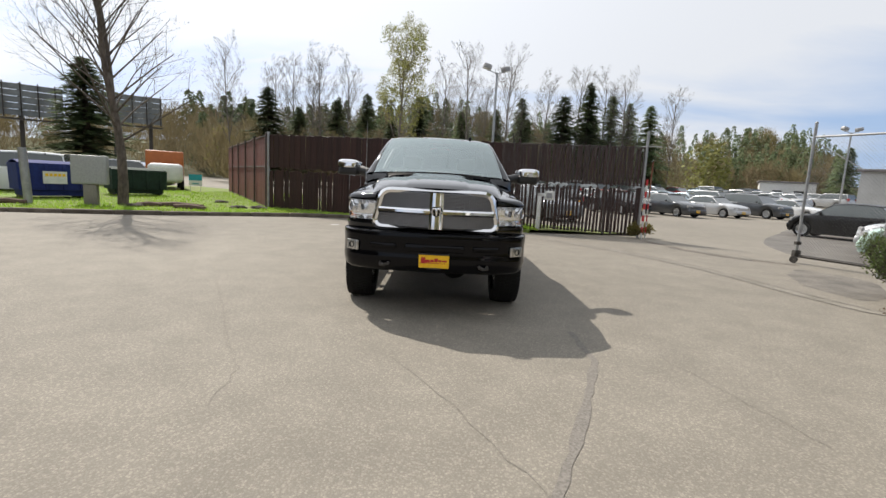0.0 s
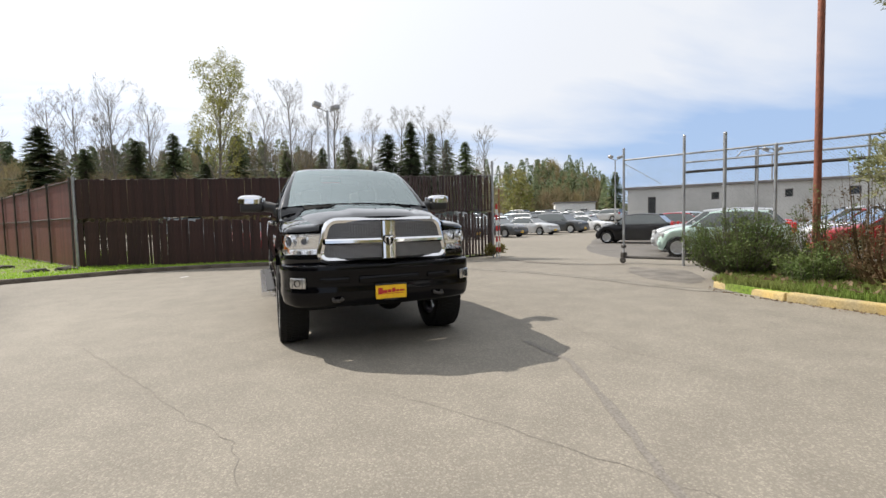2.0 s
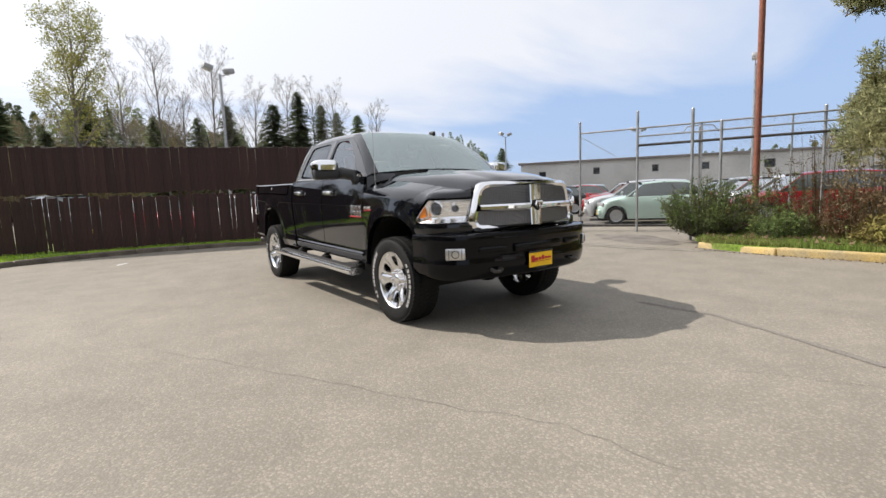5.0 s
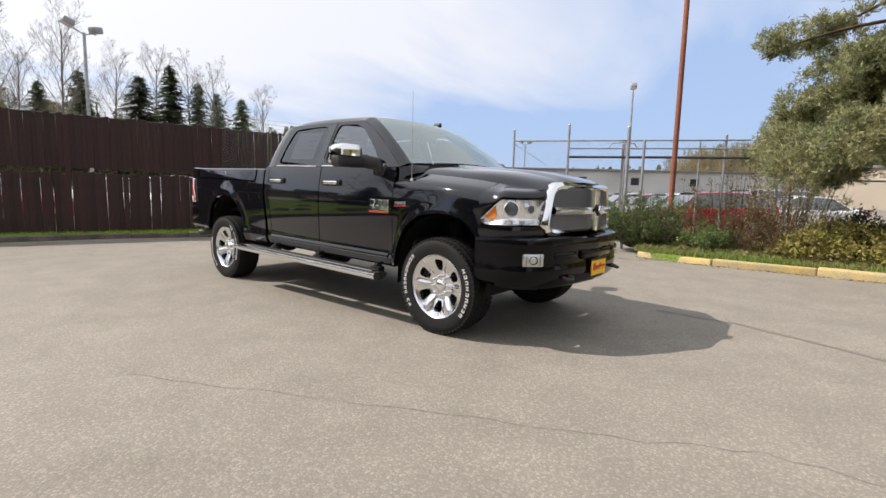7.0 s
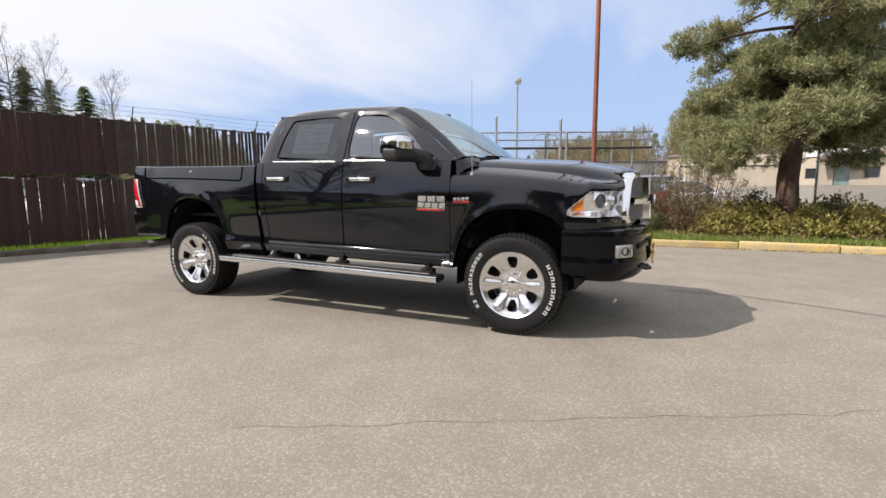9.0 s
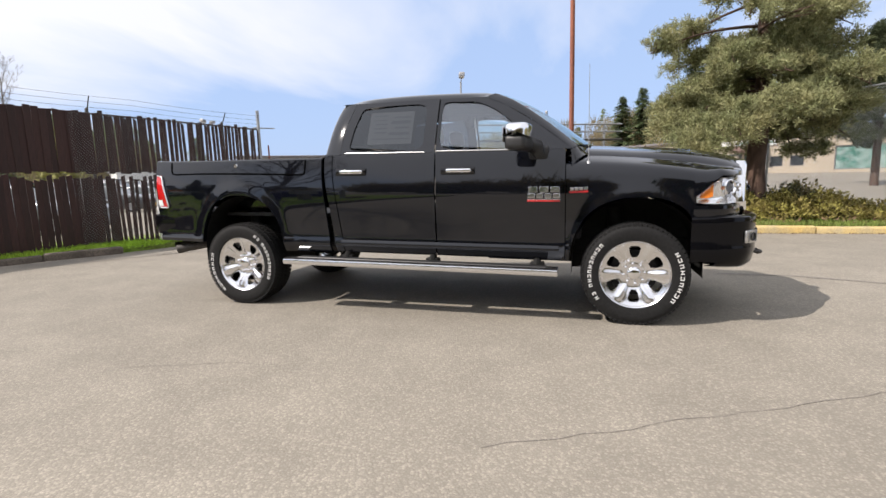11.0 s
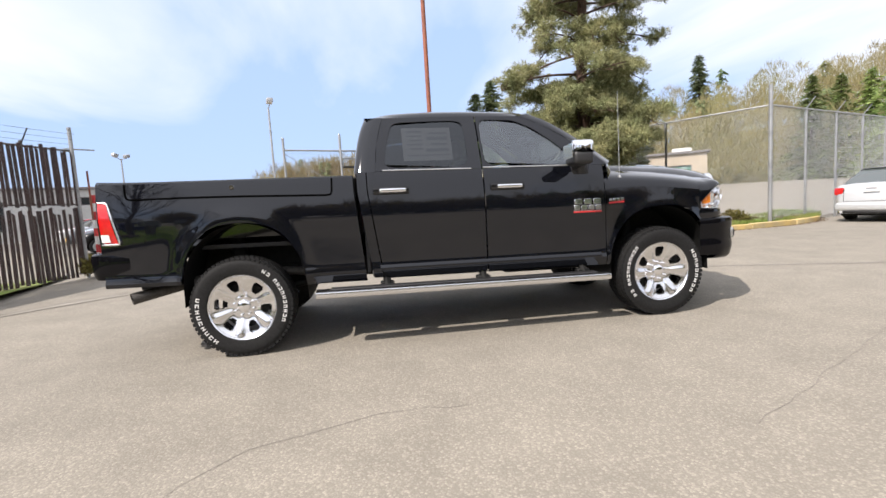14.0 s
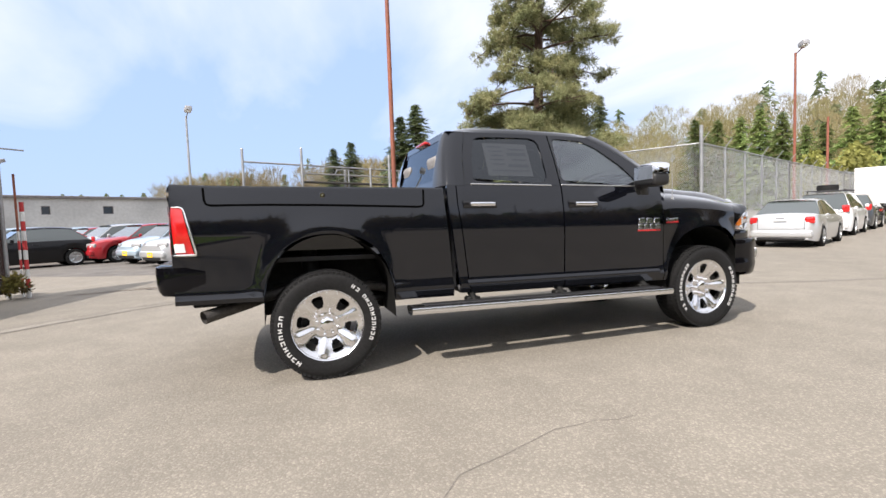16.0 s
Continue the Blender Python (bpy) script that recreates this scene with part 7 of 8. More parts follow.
# cars close behind the slatted fence
for i in range(4):
    car(lot.choice(["sedan", "hatchback", "suv"]), ["dark grey", "red", "white", "grey"][i], -4.0 + i * 3.0, 18.5 - i * 0.82, 16 + lot.uniform(-2, 2))
# beyond the left verge
car("suv", "white", -17.6, 14.6, -70)
car("sedan", "dark grey", -20.6, 19.0, -70)
car("suv", "silver", -19.8, 26.5, 110)
ot = thing("box_truck", "orange box truck parked beyond the grass", "truck", pose(-17.0, 25.0, 0, 0, 0, 30))
bm = bmesh.new()
box(bm, (-1.0, -1.4, 0.7), (1.0, 2.4, 2.35), 0.06, 2)
part("cargo_box", bm, material("orange truck paint", (0.45, 0.13, 0.03), 0.5, grain=0.1, grain_scale=5, mottle=0.2, mottle_scale=1), ot)
bm = bmesh.new()
box(bm, (-0.9, -2.9, 0.5), (0.9, -1.45, 1.6), 0.25, 3)
part("cab", bm, WHITE_PAINT, ot)
for s in (-1, 1):
    for y in (-2.2, 1.5):
        bm = bmesh.new()
        lathe(bm, [(-0.1, 0.2), (-0.1, 0.36), (0, 0.38), (0.1, 0.36), (0.1, 0.2)], 20)
        bmesh.ops.transform(bm, matrix=Matrix.Translation((s * 0.85, y, 0.38)), verts=bm.verts)
        part("wheel", bm, RUBBER, ot)

# ---- trees and shrubs ----
BARK = material("grey brown bark", (0.13, 0.105, 0.085), 0.9, grain=0.4, grain_scale=14, mottle=0.4, mottle_scale=3, bump=0.7, bump_scale=18, stretch=(1, 1, 0.35))
BARK_PALE = material("pale birch bark", (0.21, 0.185, 0.155), 0.85, grain=0.35, grain_scale=8, mottle=0.5, mottle_scale=2)
BARK_PINE = material("red brown pine bark", (0.10, 0.06, 0.042), 0.9, grain=0.4, grain_scale=12, mottle=0.5, mottle_scale=3, bump=0.8, bump_scale=14, stretch=(1, 1, 0.4))
NEEDLE = leafy("blue green pine needles", (0.265, 0.300, 0.145), (0.43, 0.41, 0.21), 0.5, 1.9)
FIR = leafy("dark fir needles", (0.130, 0.185, 0.092), (0.19, 0.21, 0.105), 0.4, 0.25)
SPRING = leafy("yellow green spring leaves", (0.23, 0.25, 0.06), (0.30, 0.28, 0.09), 0.3, 0.2)
BUD = leafy("brown budding twigs", (0.24, 0.19, 0.12), (0.27, 0.23, 0.11), 0.25, 0.08)
BROOM = leafy("dark green broom stems", (0.12, 0.18, 0.055), (0.18, 0.21, 0.07), 0.35, 1.5)
SHRUB = leafy("yellow green shrub leaves", (0.24, 0.225, 0.055), (0.16, 0.115, 0.05), 0.5, 2.2)
SHRUB_DARK = leafy("dark glossy shrub leaves", (0.07, 0.085, 0.035), (0.10, 0.075, 0.045), 0.4, 2.0)
SHRUB_RED = leafy("reddish bare twigs", (0.20, 0.115, 0.065), (0.16, 0.14, 0.07), 0.35, 2.0)


def grow(bm, rnd, p, d, length, radius, depth, tips, spread_angle=38, up=0.25, kids=4, sides=(8, 6, 4, 3, 3), rmin=0.0, reach=1.0):
    segs = 5 if depth == 0 else 3
    pts, q, v = [p.copy()], p.copy(), d.copy()
    for _ in range(segs):
        v = (v + Vector((rnd.uniform(-1, 1), rnd.uniform(-1, 1), rnd.uniform(-0.6, 1) * up * 2)) * (0.05 if depth == 0 else 0.13)).normalized()
        q = q + v * (length / segs)
        pts.append(q.copy())
    last = 0.35 if depth < 3 else 0.25
    tube(bm, pts, [max(rmin, lerp(radius, radius * last, i / segs)) for i in range(segs + 1)], sides[min(depth, 4)], False)
    if depth >= 4 or length < 0.25:
        tips.append((pts[-1], v))
        return
    n = kids + (int(6 / reach ** 1.5) if depth == 0 else 0)
    for i in range(n):
        t = lerp(0.28 if depth == 0 else 0.35, 0.98, (i + rnd.random() * 0.8) / n)
        k = min(segs - 1, int(t * segs))
        o = pts[k].lerp(pts[k + 1], t * segs - k)
        a = v.orthogonal().normalized()
        a.rotate(Matrix.Rotation(i * 2.4 + rnd.uniform(-0.5, 0.5), 3, v))
        w = (v * math.cos(radians(spread_angle)) + a * math.sin(radians(spread_angle)) + Vector((0, 0, up))).normalized()
        grow(bm, rnd, o, w, length * rnd.uniform(0.42, 0.6) * (1.15 - 0.5 * t) * (reach if depth == 0 else 1.0), radius * lerp(0.42, 0.26, t), depth + 1, tips, spread_angle + 4, up, kids, sides, rmin)
    tips.append((pts[-1], v))


def tufts(points, rnd, count, reach, width, length, flat=1.0):
    """Small single leaves round each point; gives vertices and faces."""
    vs, fs = [], []
    for p in points:
        for _ in range(count):
            d = Vector((rnd.gauss(0, 1), rnd.gauss(0, 1), rnd.gauss(0, 1) * flat))
            d.normalize()
            o = Vector(p) + d * reach * rnd.random() ** 0.5
            e = (d + Vector((rnd.uniform(-1, 1), rnd.uniform(-1, 1), rnd.uniform(-0.5, 1)))).normalized()
            s = e.orthogonal().normalized()
            s.rotate(Matrix.Rotation(rnd.uniform(0, 6.28), 3, e))
            l, w = length * rnd.uniform(0.6, 1.3), width * rnd.uniform(0.6, 1.3)
            k = len(vs)
            vs += [o - s * w, o + s * w, o + e * l]
            fs.append((k, k + 1, k + 2))
    return vs, fs


def crown_part(name, vs, fs, mat, parent, label=""):
    ob = new(name, stuff_mesh(name, vs, fs, mat))
    ob.parent = parent
    if label:
        tagged(ob, label)
    return ob


def bare_tree(h, r, seed, mat, label, leaf=None, spread_angle=34, up=0.45, kids=4, leaf_count=4, leaf_size=0.12, rmin=0.0, reach=1.0):
    rnd = random.Random(seed)
    t = thing("tree", label, "tree", group="bare spring trees")
    bm = bmesh.new()
    tips = []
    grow(bm, rnd, Vector((0, 0, -0.1)), Vector((0, 0, 1)), h, r, 0, tips, spread_angle, up, kids, rmin=rmin, reach=reach)
    part("trunk", bm, mat, t, sharp=60)
    if leaf:
        vs, fs = tufts([p for p, v in tips], rnd, leaf_count, 0.35, leaf_size * 0.5, leaf_size)
        crown_part("crown", vs, fs, leaf, t)
    return t


# the leafless tree on the verge: one leader with many rising limbs
def verge_tree(h, r, seed, label):
    rnd = random.Random(seed)
    t = thing("tree", label, "tree", group="bare spring trees")
    line = [Vector((-0.055 * z + 0.10 * math.sin(z * 0.9), 0.08 * math.sin(z * 0.7 + 1), z)) for z in spread(-0.1, h, 12)]
    bm = bmesh.new()
    tube(bm, line, [lerp(r, 0.025, (k / 11) ** 0.8) for k in range(12)], 10, False)
    part("trunk", bm, BARK, t, sharp=60)
    fork = [line[4] + Vector((-0.09 * k - 0.010 * k * k, 0.10 * k, 0.76 * k)) for k in range(8)]
    bm = bmesh.new()
    tube(bm, fork, [lerp(r * 0.62, 0.02, k / 7) for k in range(8)], 8, False)
    part("fork", bm, BARK, t, sharp=60)
    for i in range(18):
        k = 1 + i % 6
        a = i * 2.39996
        rise = radians(rnd.uniform(40, 66))
        d = Vector((math.cos(a) * math.cos(rise), math.sin(a) * math.cos(rise), math.sin(rise)))
        bm = bmesh.new()
        grow(bm, rnd, fork[k].lerp(fork[k + 1], rnd.random()), d, lerp(2.4, 1.0, k / 7) * rnd.uniform(0.8, 1.1), lerp(0.030, 0.014, k / 7), 1, [], 40, 0.22, 4, rmin=0.0022)
        part("limb", bm, BARK, t, sharp=60)
    for i in range(44):
        f = lerp(0.22, 0.97, (i + rnd.random() * 0.8) / 44)
        k = min(10, int(f * 11))
        o = line[k].lerp(line[k + 1], f * 11 - k)
        a = i * 2.39996 + rnd.uniform(-0.4, 0.4)
        rise = radians(lerp(32, 70, f) + rnd.uniform(-9, 9))
        d = Vector((math.cos(a) * math.cos(rise), math.sin(a) * math.cos(rise), math.sin(rise)))
        length = lerp(3.6, 1.1, f ** 1.2) * rnd.uniform(0.75, 1.1)
        bm = bmesh.new()
        grow(bm, rnd, o, d, length, lerp(0.042, 0.016, f), 1, [], 40, 0.22, 4, rmin=0.0022)
        part("limb", bm, BARK, t, sharp=60)
    return t


big = verge_tree(9.4, 0.17, 5, "tall leafless tree with many rising dark branches on the verge")
big.matrix_basis = pose(-10.3, 10.2, 0.08, 0, 0, 0)

# far row of tall thin trees
tall = [bare_tree(16, 0.13, 31 + k, BARK_PALE, "tall thin leafless birch behind the lot", None, 36, 0.38, 5, rmin=0.006, reach=0.55) for k in range(3)]
green = bare_tree(13.5, 0.16, 41, BARK_PALE, "tall birch with fresh yellow-green leaves", SPRING, 40, 0.36, 5, 4, 0.12, rmin=0.006, reach=0.62)
rows = [(-23.7, 51.7, 17.1), (-18.4, 57.8, 17.2), (-14.6, 56.7, 18.8), (-11.9, 61.3, 18.5), (4.2, 54.2, 19.5), (8.5, 51.7, 18.3), (14.1, 58.8, 17.1), (19.6, 61.5, 19.4), (23.0, 60.4, 18.4), (24.5, 55.5, 16.8), (31.0, 57.0, 15.8), (-21.5, 61.0, 17.9), (1.1, 66.3, 20.3), (-16.2, 60, 15.5), (6.5, 58, 16.0)]
later = []
for k, (x, y, h) in enumerate(rows):
    m = pose(x, y, 0, 0, 0, k * 77) @ Matrix.Diagonal((h / 16.8, h / 16.8, h / 16.8, 1))
    m = m @ Matrix.Diagonal((0.86, 0.86, 0.86, 1))
    if k >= 3:
        copy_thing(tall[k % 3], m)
    else:
        later.append((tall[k], m))
green.matrix_basis = pose(-3.5, 40.2, 0, 0, 0, 30) @ Matrix.Diagonal((0.98, 0.98, 0.98, 1))


def fir(h, r, seed, label, mat=None, count=110, bare=0.06):
    rnd = random.Random(seed)
    t = thing("conifer", label, "conifer", group="dark conifers")
    bm = bmesh.new()
    tube(bm, [(0, 0, -0.1), (0, 0, h * 0.5), (0, 0, h)], [h * 0.018, h * 0.011, 0.02], 8)
    part("trunk", bm, BARK, t)
    vs, fs = [], []
    side_bias = [rnd.uniform(0.72, 1.12) for _ in range(9)]
    for i in range(count):
        f = ((i + rnd.random()) / count) ** 0.9
        z = h * lerp(bare, 0.985, f)
        a = i * 2.39996 + rnd.uniform(-0.6, 0.6)
        lobe = side_bias[int((a % 6.283) / 6.284 * 3) + 3 * min(2, int(f * 3))]
        reach = r * (1 - f) ** 0.78 * rnd.uniform(0.45, 1.2) * lobe + 0.10
        dx, dy = math.cos(a), math.sin(a)
        lift = rnd.uniform(-0.05, 0.30)
        k = 10
        for j in range(k):
            g = (j + 0.3 + rnd.random() * 0.6) / k
            o = Vector((dx * reach * g, dy * reach * g, z + reach * (lift * g - 0.45 * g * g)))
            for side in (-1, 1, 0):
                e = Vector((dx * 0.7 - side * dy * 0.8 + rnd.gauss(0, 0.2), dy * 0.7 + side * dx * 0.8 + rnd.gauss(0, 0.2), rnd.uniform(-0.6, 0.25))).normalized()
                l = (0.12 + 0.17 * reach * (1.15 - g)) * rnd.uniform(0.6, 1.4) + 0.05
                q = Vector((-e.y, e.x, rnd.uniform(-0.7, 0.7))).normalized() * l * rnd.uniform(0.16, 0.34)
                n = len(vs)
                vs += [o - q, o + q, o + e * l * 1.5]
                fs.append((n, n + 1, n + 2))
    crown_part("crown", vs, fs, mat or FIR, t)
    return t


firs = [fir(12, 2.6, 50 + k, "dark green conifer behind the lot", count=190) for k in range(3)]
spots = [(-18.7, 49.3, 10.9, 1.25), (-16.6, 54.1, 9.6, 1.1), (-13.0, 59.1, 11.5, 1), (-9.7, 63.7, 13.2, 1), (-2.4, 64.3, 13.5, 1), (3.4, 56.2, 10.5, 1), (8.0, 57.8, 10.7, 0.9), (11.2, 57.3, 11.9, 0.9), (16.9, 58.1, 12.5, 1.1), (20.3, 58.5, 14.4, 0.9), (23.3, 58.1, 12.9, 0.8), (26.1, 59.2, 12.3, 0.8), (26.9, 54.5, 11.3, 1.0), (-24.3, 28.7, 8.6, 1.5), (49.6, 50.4, 7.3, 1.2),
         (78.4, -61.9, 25.0, 0.75), (52.6, -13.5, 14.5, 1.0), (54.6, -12.0, 13.4, 1.0), (84.1, -10.4, 15.0, 1), (84.6, -7.3, 14.2, 1), (22.5, 63, 11, 1), (-6, 62, 9.5, 1.2), (13, 63, 10, 1.1)]
for k, (x, y, h, wide) in enumerate(spots):
    m = pose(x, y, ground_z(x, y), 0, 0, k * 61) @ Matrix.Diagonal((h / 12 * wide * 1.6, h / 12 * wide * 1.6, h / 12, 1))
    if k >= 3:
        copy_thing(firs[k % 3], m)
    else:
        later.append((firs[k], m))
young = fir(9, 3.1, 70, "bushy mid-green conifer on the far slope", leafy("mid green needles", (0.20, 0.28, 0.10), (0.27, 0.31, 0.11), 0.35, 0.3), 130, 0.02)
for k, (x, y, h) in enumerate([(45.5, -51.6, 13.9), (43.4, -53.3, 13.4), (41.4, -55.0, 13.5), (36.7, -52.2, 13.4), (34.9, -53.5, 12.7), (26.4, -47.1, 9.5), (22.2, -43.8, 9.9), (20.6, -44.6, 10.5), (17.5, -47, 11), (30, -50, 10)]):
    z = ground_z(x, y)
    m = pose(x, y, z, 0, 0, k * 40) @ Matrix.Diagonal(((h - z) / 8.5, (h - z) / 8.5, (h - z) / 9, 1))
    if k:
        copy_thing(young, m)
    else:
        later.append((young, m))
for ob, m in later:
    ob.matrix_basis = m

# ---- wooded slopes in the distance ----
HILL = material("leaf litter slope", (0.11, 0.095, 0.05), 0.95, mottle=0.5, mottle_scale=0.08, second=(0.08, 0.09, 0.035), grain=0.3, grain_scale=1.0)


def slope(name, ridge, depth, label):
    """A long mound: ridge points (x, y, height)."""
    bm = bmesh.new()
    rows = []
    for i, (x, y, h) in enumerate(ridge):
        a, b = Vector(ridge[max(0, i - 1)][:2]), Vector(ridge[min(len(ridge) - 1, i + 1)][:2])
        d = (b - a).normalized()
        n = Vector((d.y, -d.x))
        if n.dot(Vector((-x, -y))) < 0:
            n = -n
        rows.append([(x + n.x * depth * u, y + n.y * depth * u, h * v - 0.3) for u, v in ((1, 0), (0.6, 0.35), (0.3, 0.75), (0.0, 1.0), (-0.5, 0.9), (-1.2, 0.2))])
    sheet(bm, rows)
    return single(name, bm, HILL, label, "slope", kind="structure")


def wood(name, label, ridge, depth, count, mat, hmin, hmax, seed, conical=False, leaf=0.55, per=46, twiggy=False):
    """Many crowns over a slope, as one mass of leaves."""
    rnd = random.Random(seed)
    vs, fs = [], []
    for _ in range(count):
        i = rnd.randrange(len(ridge) - 1)
        a, b = ridge[i], ridge[i + 1]
        t = rnd.random()
        x, y, hz = (lerp(a[k], b[k], t) for k in range(3))
        d = Vector((b[0] - a[0], b[1] - a[1])).normalized()
        n = Vector((d.y, -d.x))
        if n.dot(Vector((-x, -y))) < 0:
            n = -n
        u = rnd.uniform(-0.2, 1.0)
        v = curve_at(u, [(-0.2, 0.97), (0.0, 1.0), (0.3, 0.75), (0.6, 0.35), (1, 0.0)])
        cx, cy, cz = x + n.x * depth * u, y + n.y * depth * u, hz * v
        h = rnd.uniform(hmin, hmax)
        for _ in range(per):
            f = rnd.random()
            if conical:
                rr = h * 0.20 * (1 - f) + 0.1
                z = h * (0.08 + 0.92 * f)
            else:
                rr = h * 0.30 * (math.sin(math.pi * min(1, 0.15 + f * 0.85)) ** 0.6)
                z = h * (0.12 + 0.88 * f)
            an = rnd.uniform(0, 6.283)
            q = rr * rnd.random() ** 0.4
            o = Vector((cx + q * math.cos(an), cy + q * math.sin(an), cz + z))
            e = Vector((rnd.gauss(0, 1), rnd.gauss(0, 1), rnd.gauss(0, 1))).normalized()
            s = e.orthogonal().normalized()
            l = leaf * rnd.uniform(0.5, 1.4)
            if conical:
                e = Vector((math.cos(an), math.sin(an), -0.5))
            k = len(vs)
            if twiggy:
                e = Vector((rnd.gauss(0, 0.35) + 0.35 * math.cos(an), rnd.gauss(0, 0.35) + 0.35 * math.sin(an), 1)).normalized()
                s = Vector((rnd.gauss(0, 1), rnd.gauss(0, 1), 0)).normalized()
                vs += [o - s * l * 0.22, o + s * l * 0.22, o + e * l * 6]
                fs.append((k, k + 1, k + 2))
                continue
            vs += [o - s * l * 0.6, o + s * l * 0.6, o + e * l * 1.3]
            fs.append((k, k + 1, k + 2))
    ob = new(name, stuff_mesh(name, vs, fs, mat))
    return tagged(ob, label, "woodland", kind="stuff")


R1 = [(-95, 60, 5), (-78, 85, 5.5), (-60, 108, 8), (-45, 116, 9), (-28, 135, 13), (3, 145, 18), (26, 152, 15), (55, 150, 12)]
R2 = [(60, 150, 10), (90, 150, 14), (101, 145, 15), (110, 140, 13), (120, 132, 7), (135, 115, 5), (150, 70, 5), (150, 30, 6), (135, -5, 8), (110, -40, 10)]
R3 = [(105, -30, 8), (84, -62, 11), (71, -78, 12), (58, -95, 14), (40, -108, 16), (10, -112, 13), (-20, -105, 6)]
slope("hill_1", R1, 35, "brown wooded slope behind the lot")
slope("hill_2", R2, 35, "low wooded rise beyond the car lot")
slope("hill_3", R3, 30, "wooded slope beyond the road")
wood("far_wood", "brown leafless woodland on the slope", R1, 45, 420, BUD, 5, 8.5, 81, False, 0.17, 520, True)
wood("far_wood", "scattered dark conifers on the slope", R1[4:], 30, 40, FIR, 7, 12, 82, True, 0.6, 180)
wood("far_wood", "dark green mixed wood on the slope", R1[2:6], 34, 110, FIR, 7, 12, 94, True, 0.5, 300)
wood("far_wood", "dark conifer wood on a distant rise", R2[:5], 40, 120, FIR, 7, 12.5, 83, True, 0.42, 330)
wood("far_wood", "budding brown trees at the foot of the rise", R2[:5], 45, 90, BUD, 6, 9, 84, False, 0.3, 220, True)
wood("far_wood", "low dark treeline beyond the warehouse", R2[6:8], 20, 60, FIR, 4, 6.5, 92, True, 0.4, 220)
wood("far_wood", "golden brown treeline beyond the warehouse", R2[7:], 20, 170, BUD, 7, 10, 95, False, 0.3, 220, True)
wood("far_wood", "a few conifers in the brown treeline", R2[7:], 12, 16, FIR, 8, 12, 96, True, 0.5, 220)
wood("far_wood", "golden brown budding woodland beyond the road", R3, 40, 360, leafy("golden budding twigs", (0.33, 0.265, 0.15), (0.30, 0.29, 0.13), 0.3, 0.06), 6.5, 11.5, 85, False, 0.15, 760, True)
wood("far_wood", "scattered conifers in the budding woodland", R3, 38, 50, FIR, 8, 14, 86, True, 0.6, 180)
SHR = [(-27, 54, 0), (-15, 62, 0), (0, 66, 0), (15, 66, 0), (34, 62, 0)]
wood("far_wood", "brown thicket along the back of the lot", SHR, 10, 170, BUD, 3.5, 7, 87, False, 0.15, 380, True)
wood("far_wood", "fresh green thicket along the back of the lot", SHR, 8, 26, SPRING, 4, 7.5, 88, False, 0.24, 220)
wood("far_wood", "yellow-green tree beyond the parked cars", [(38.5, 63, 0), (41, 64.5, 0)], 2, 5, SPRING, 7, 9.5, 89, False, 0.4, 260)
wood("far_wood", "bright green bushes behind the wire fence", [(21.2, -36.3, 0.5), (18.2, -38.0, 0.5)], 4, 9, SPRING, 3.4, 5.6, 93, False, 0.22, 420)
# out of view: inferred from the paint's reflections and added to darken them
W1 = [(-26, -34, 0), (-34, -20, 0), (-38, 0, 0), (-42, 20, 0)]
wood("far_wood", "unseen bare brown trees added across the yard for reflections", W1, 8, 240, BUD, 5, 8.5, 90, False, 0.4, 200, True)
wood("far_wood", "unseen dark conifers added across the yard for reflections", W1, 8, 60, FIR, 5.5, 9.5, 91, True, 0.7, 220)

# ---- the large pine behind the shrubs ----
PX, PY = 8.16, -3.77
pine = thing("pine_tree", "large shaggy pine tree behind the yellow kerb", "pine tree", pose(PX, PY, 0.15))
rnd = random.Random(77)
bm = bmesh.new()
trunk_line = [(-0.1, 0.0, -0.2), (0.0, 0.05, 1.2), (0.05, -0.05, 2.6), (0.05, 0.0, 4.5), (0.1, -0.1, 6.5), (0.1, -0.15, 8.6), (0.15, -0.15, 10.4)]
tube(bm, trunk_line, [0.25, 0.21, 0.18, 0.155, 0.125, 0.08, 0.03], 12)
part("trunk", bm, BARK_PINE, pine)
clumps = []
twig_bm = bmesh.new()


def limb(z, a, reach, rise, sag, count, size):
    """A limb that carries rounded clumps of needles, largest towards its end."""
    d = Vector((math.cos(a), math.sin(a), 0))
    n = Vector((-d.y, d.x, 0))
    pts = []
    for k in range(8):
        f = k / 7
        pts.append(Vector((0.05, -0.03, z)) + d * reach * f + n * 0.09 * reach * math.sin(f * 3 + z) + Vector((0, 0, rise * f - sag * f * f)))
    bm = bmesh.new()
    tube(bm, pts, [lerp(0.038, 0.010, k / 7) * (0.7 + reach * 0.15) for k in range(8)], 6, False)
    part("limb", bm, BARK_PINE, pine)
    for _ in range(count):
        f = lerp(0.30, 1.0, rnd.random() ** 0.6)
        k = min(6, int(f * 7))
        o = pts[k].lerp(pts[k + 1], f * 7 - k)
        w = reach * 0.20 * math.sin(math.pi * min(1, 0.25 + f * 0.6))
        r = size * rnd.uniform(0.65, 1.2)
        c = o + n * rnd.gauss(0, 1) * w + Vector((0, 0, r * 0.25 + rnd.gauss(0.04, 0.13)))
        clumps.append((c, r))
        tube(twig_bm, [o, o.lerp(c, 0.6) + Vector((0, 0, -0.06)), c], [0.014, 0.010, 0.005], 4, False)


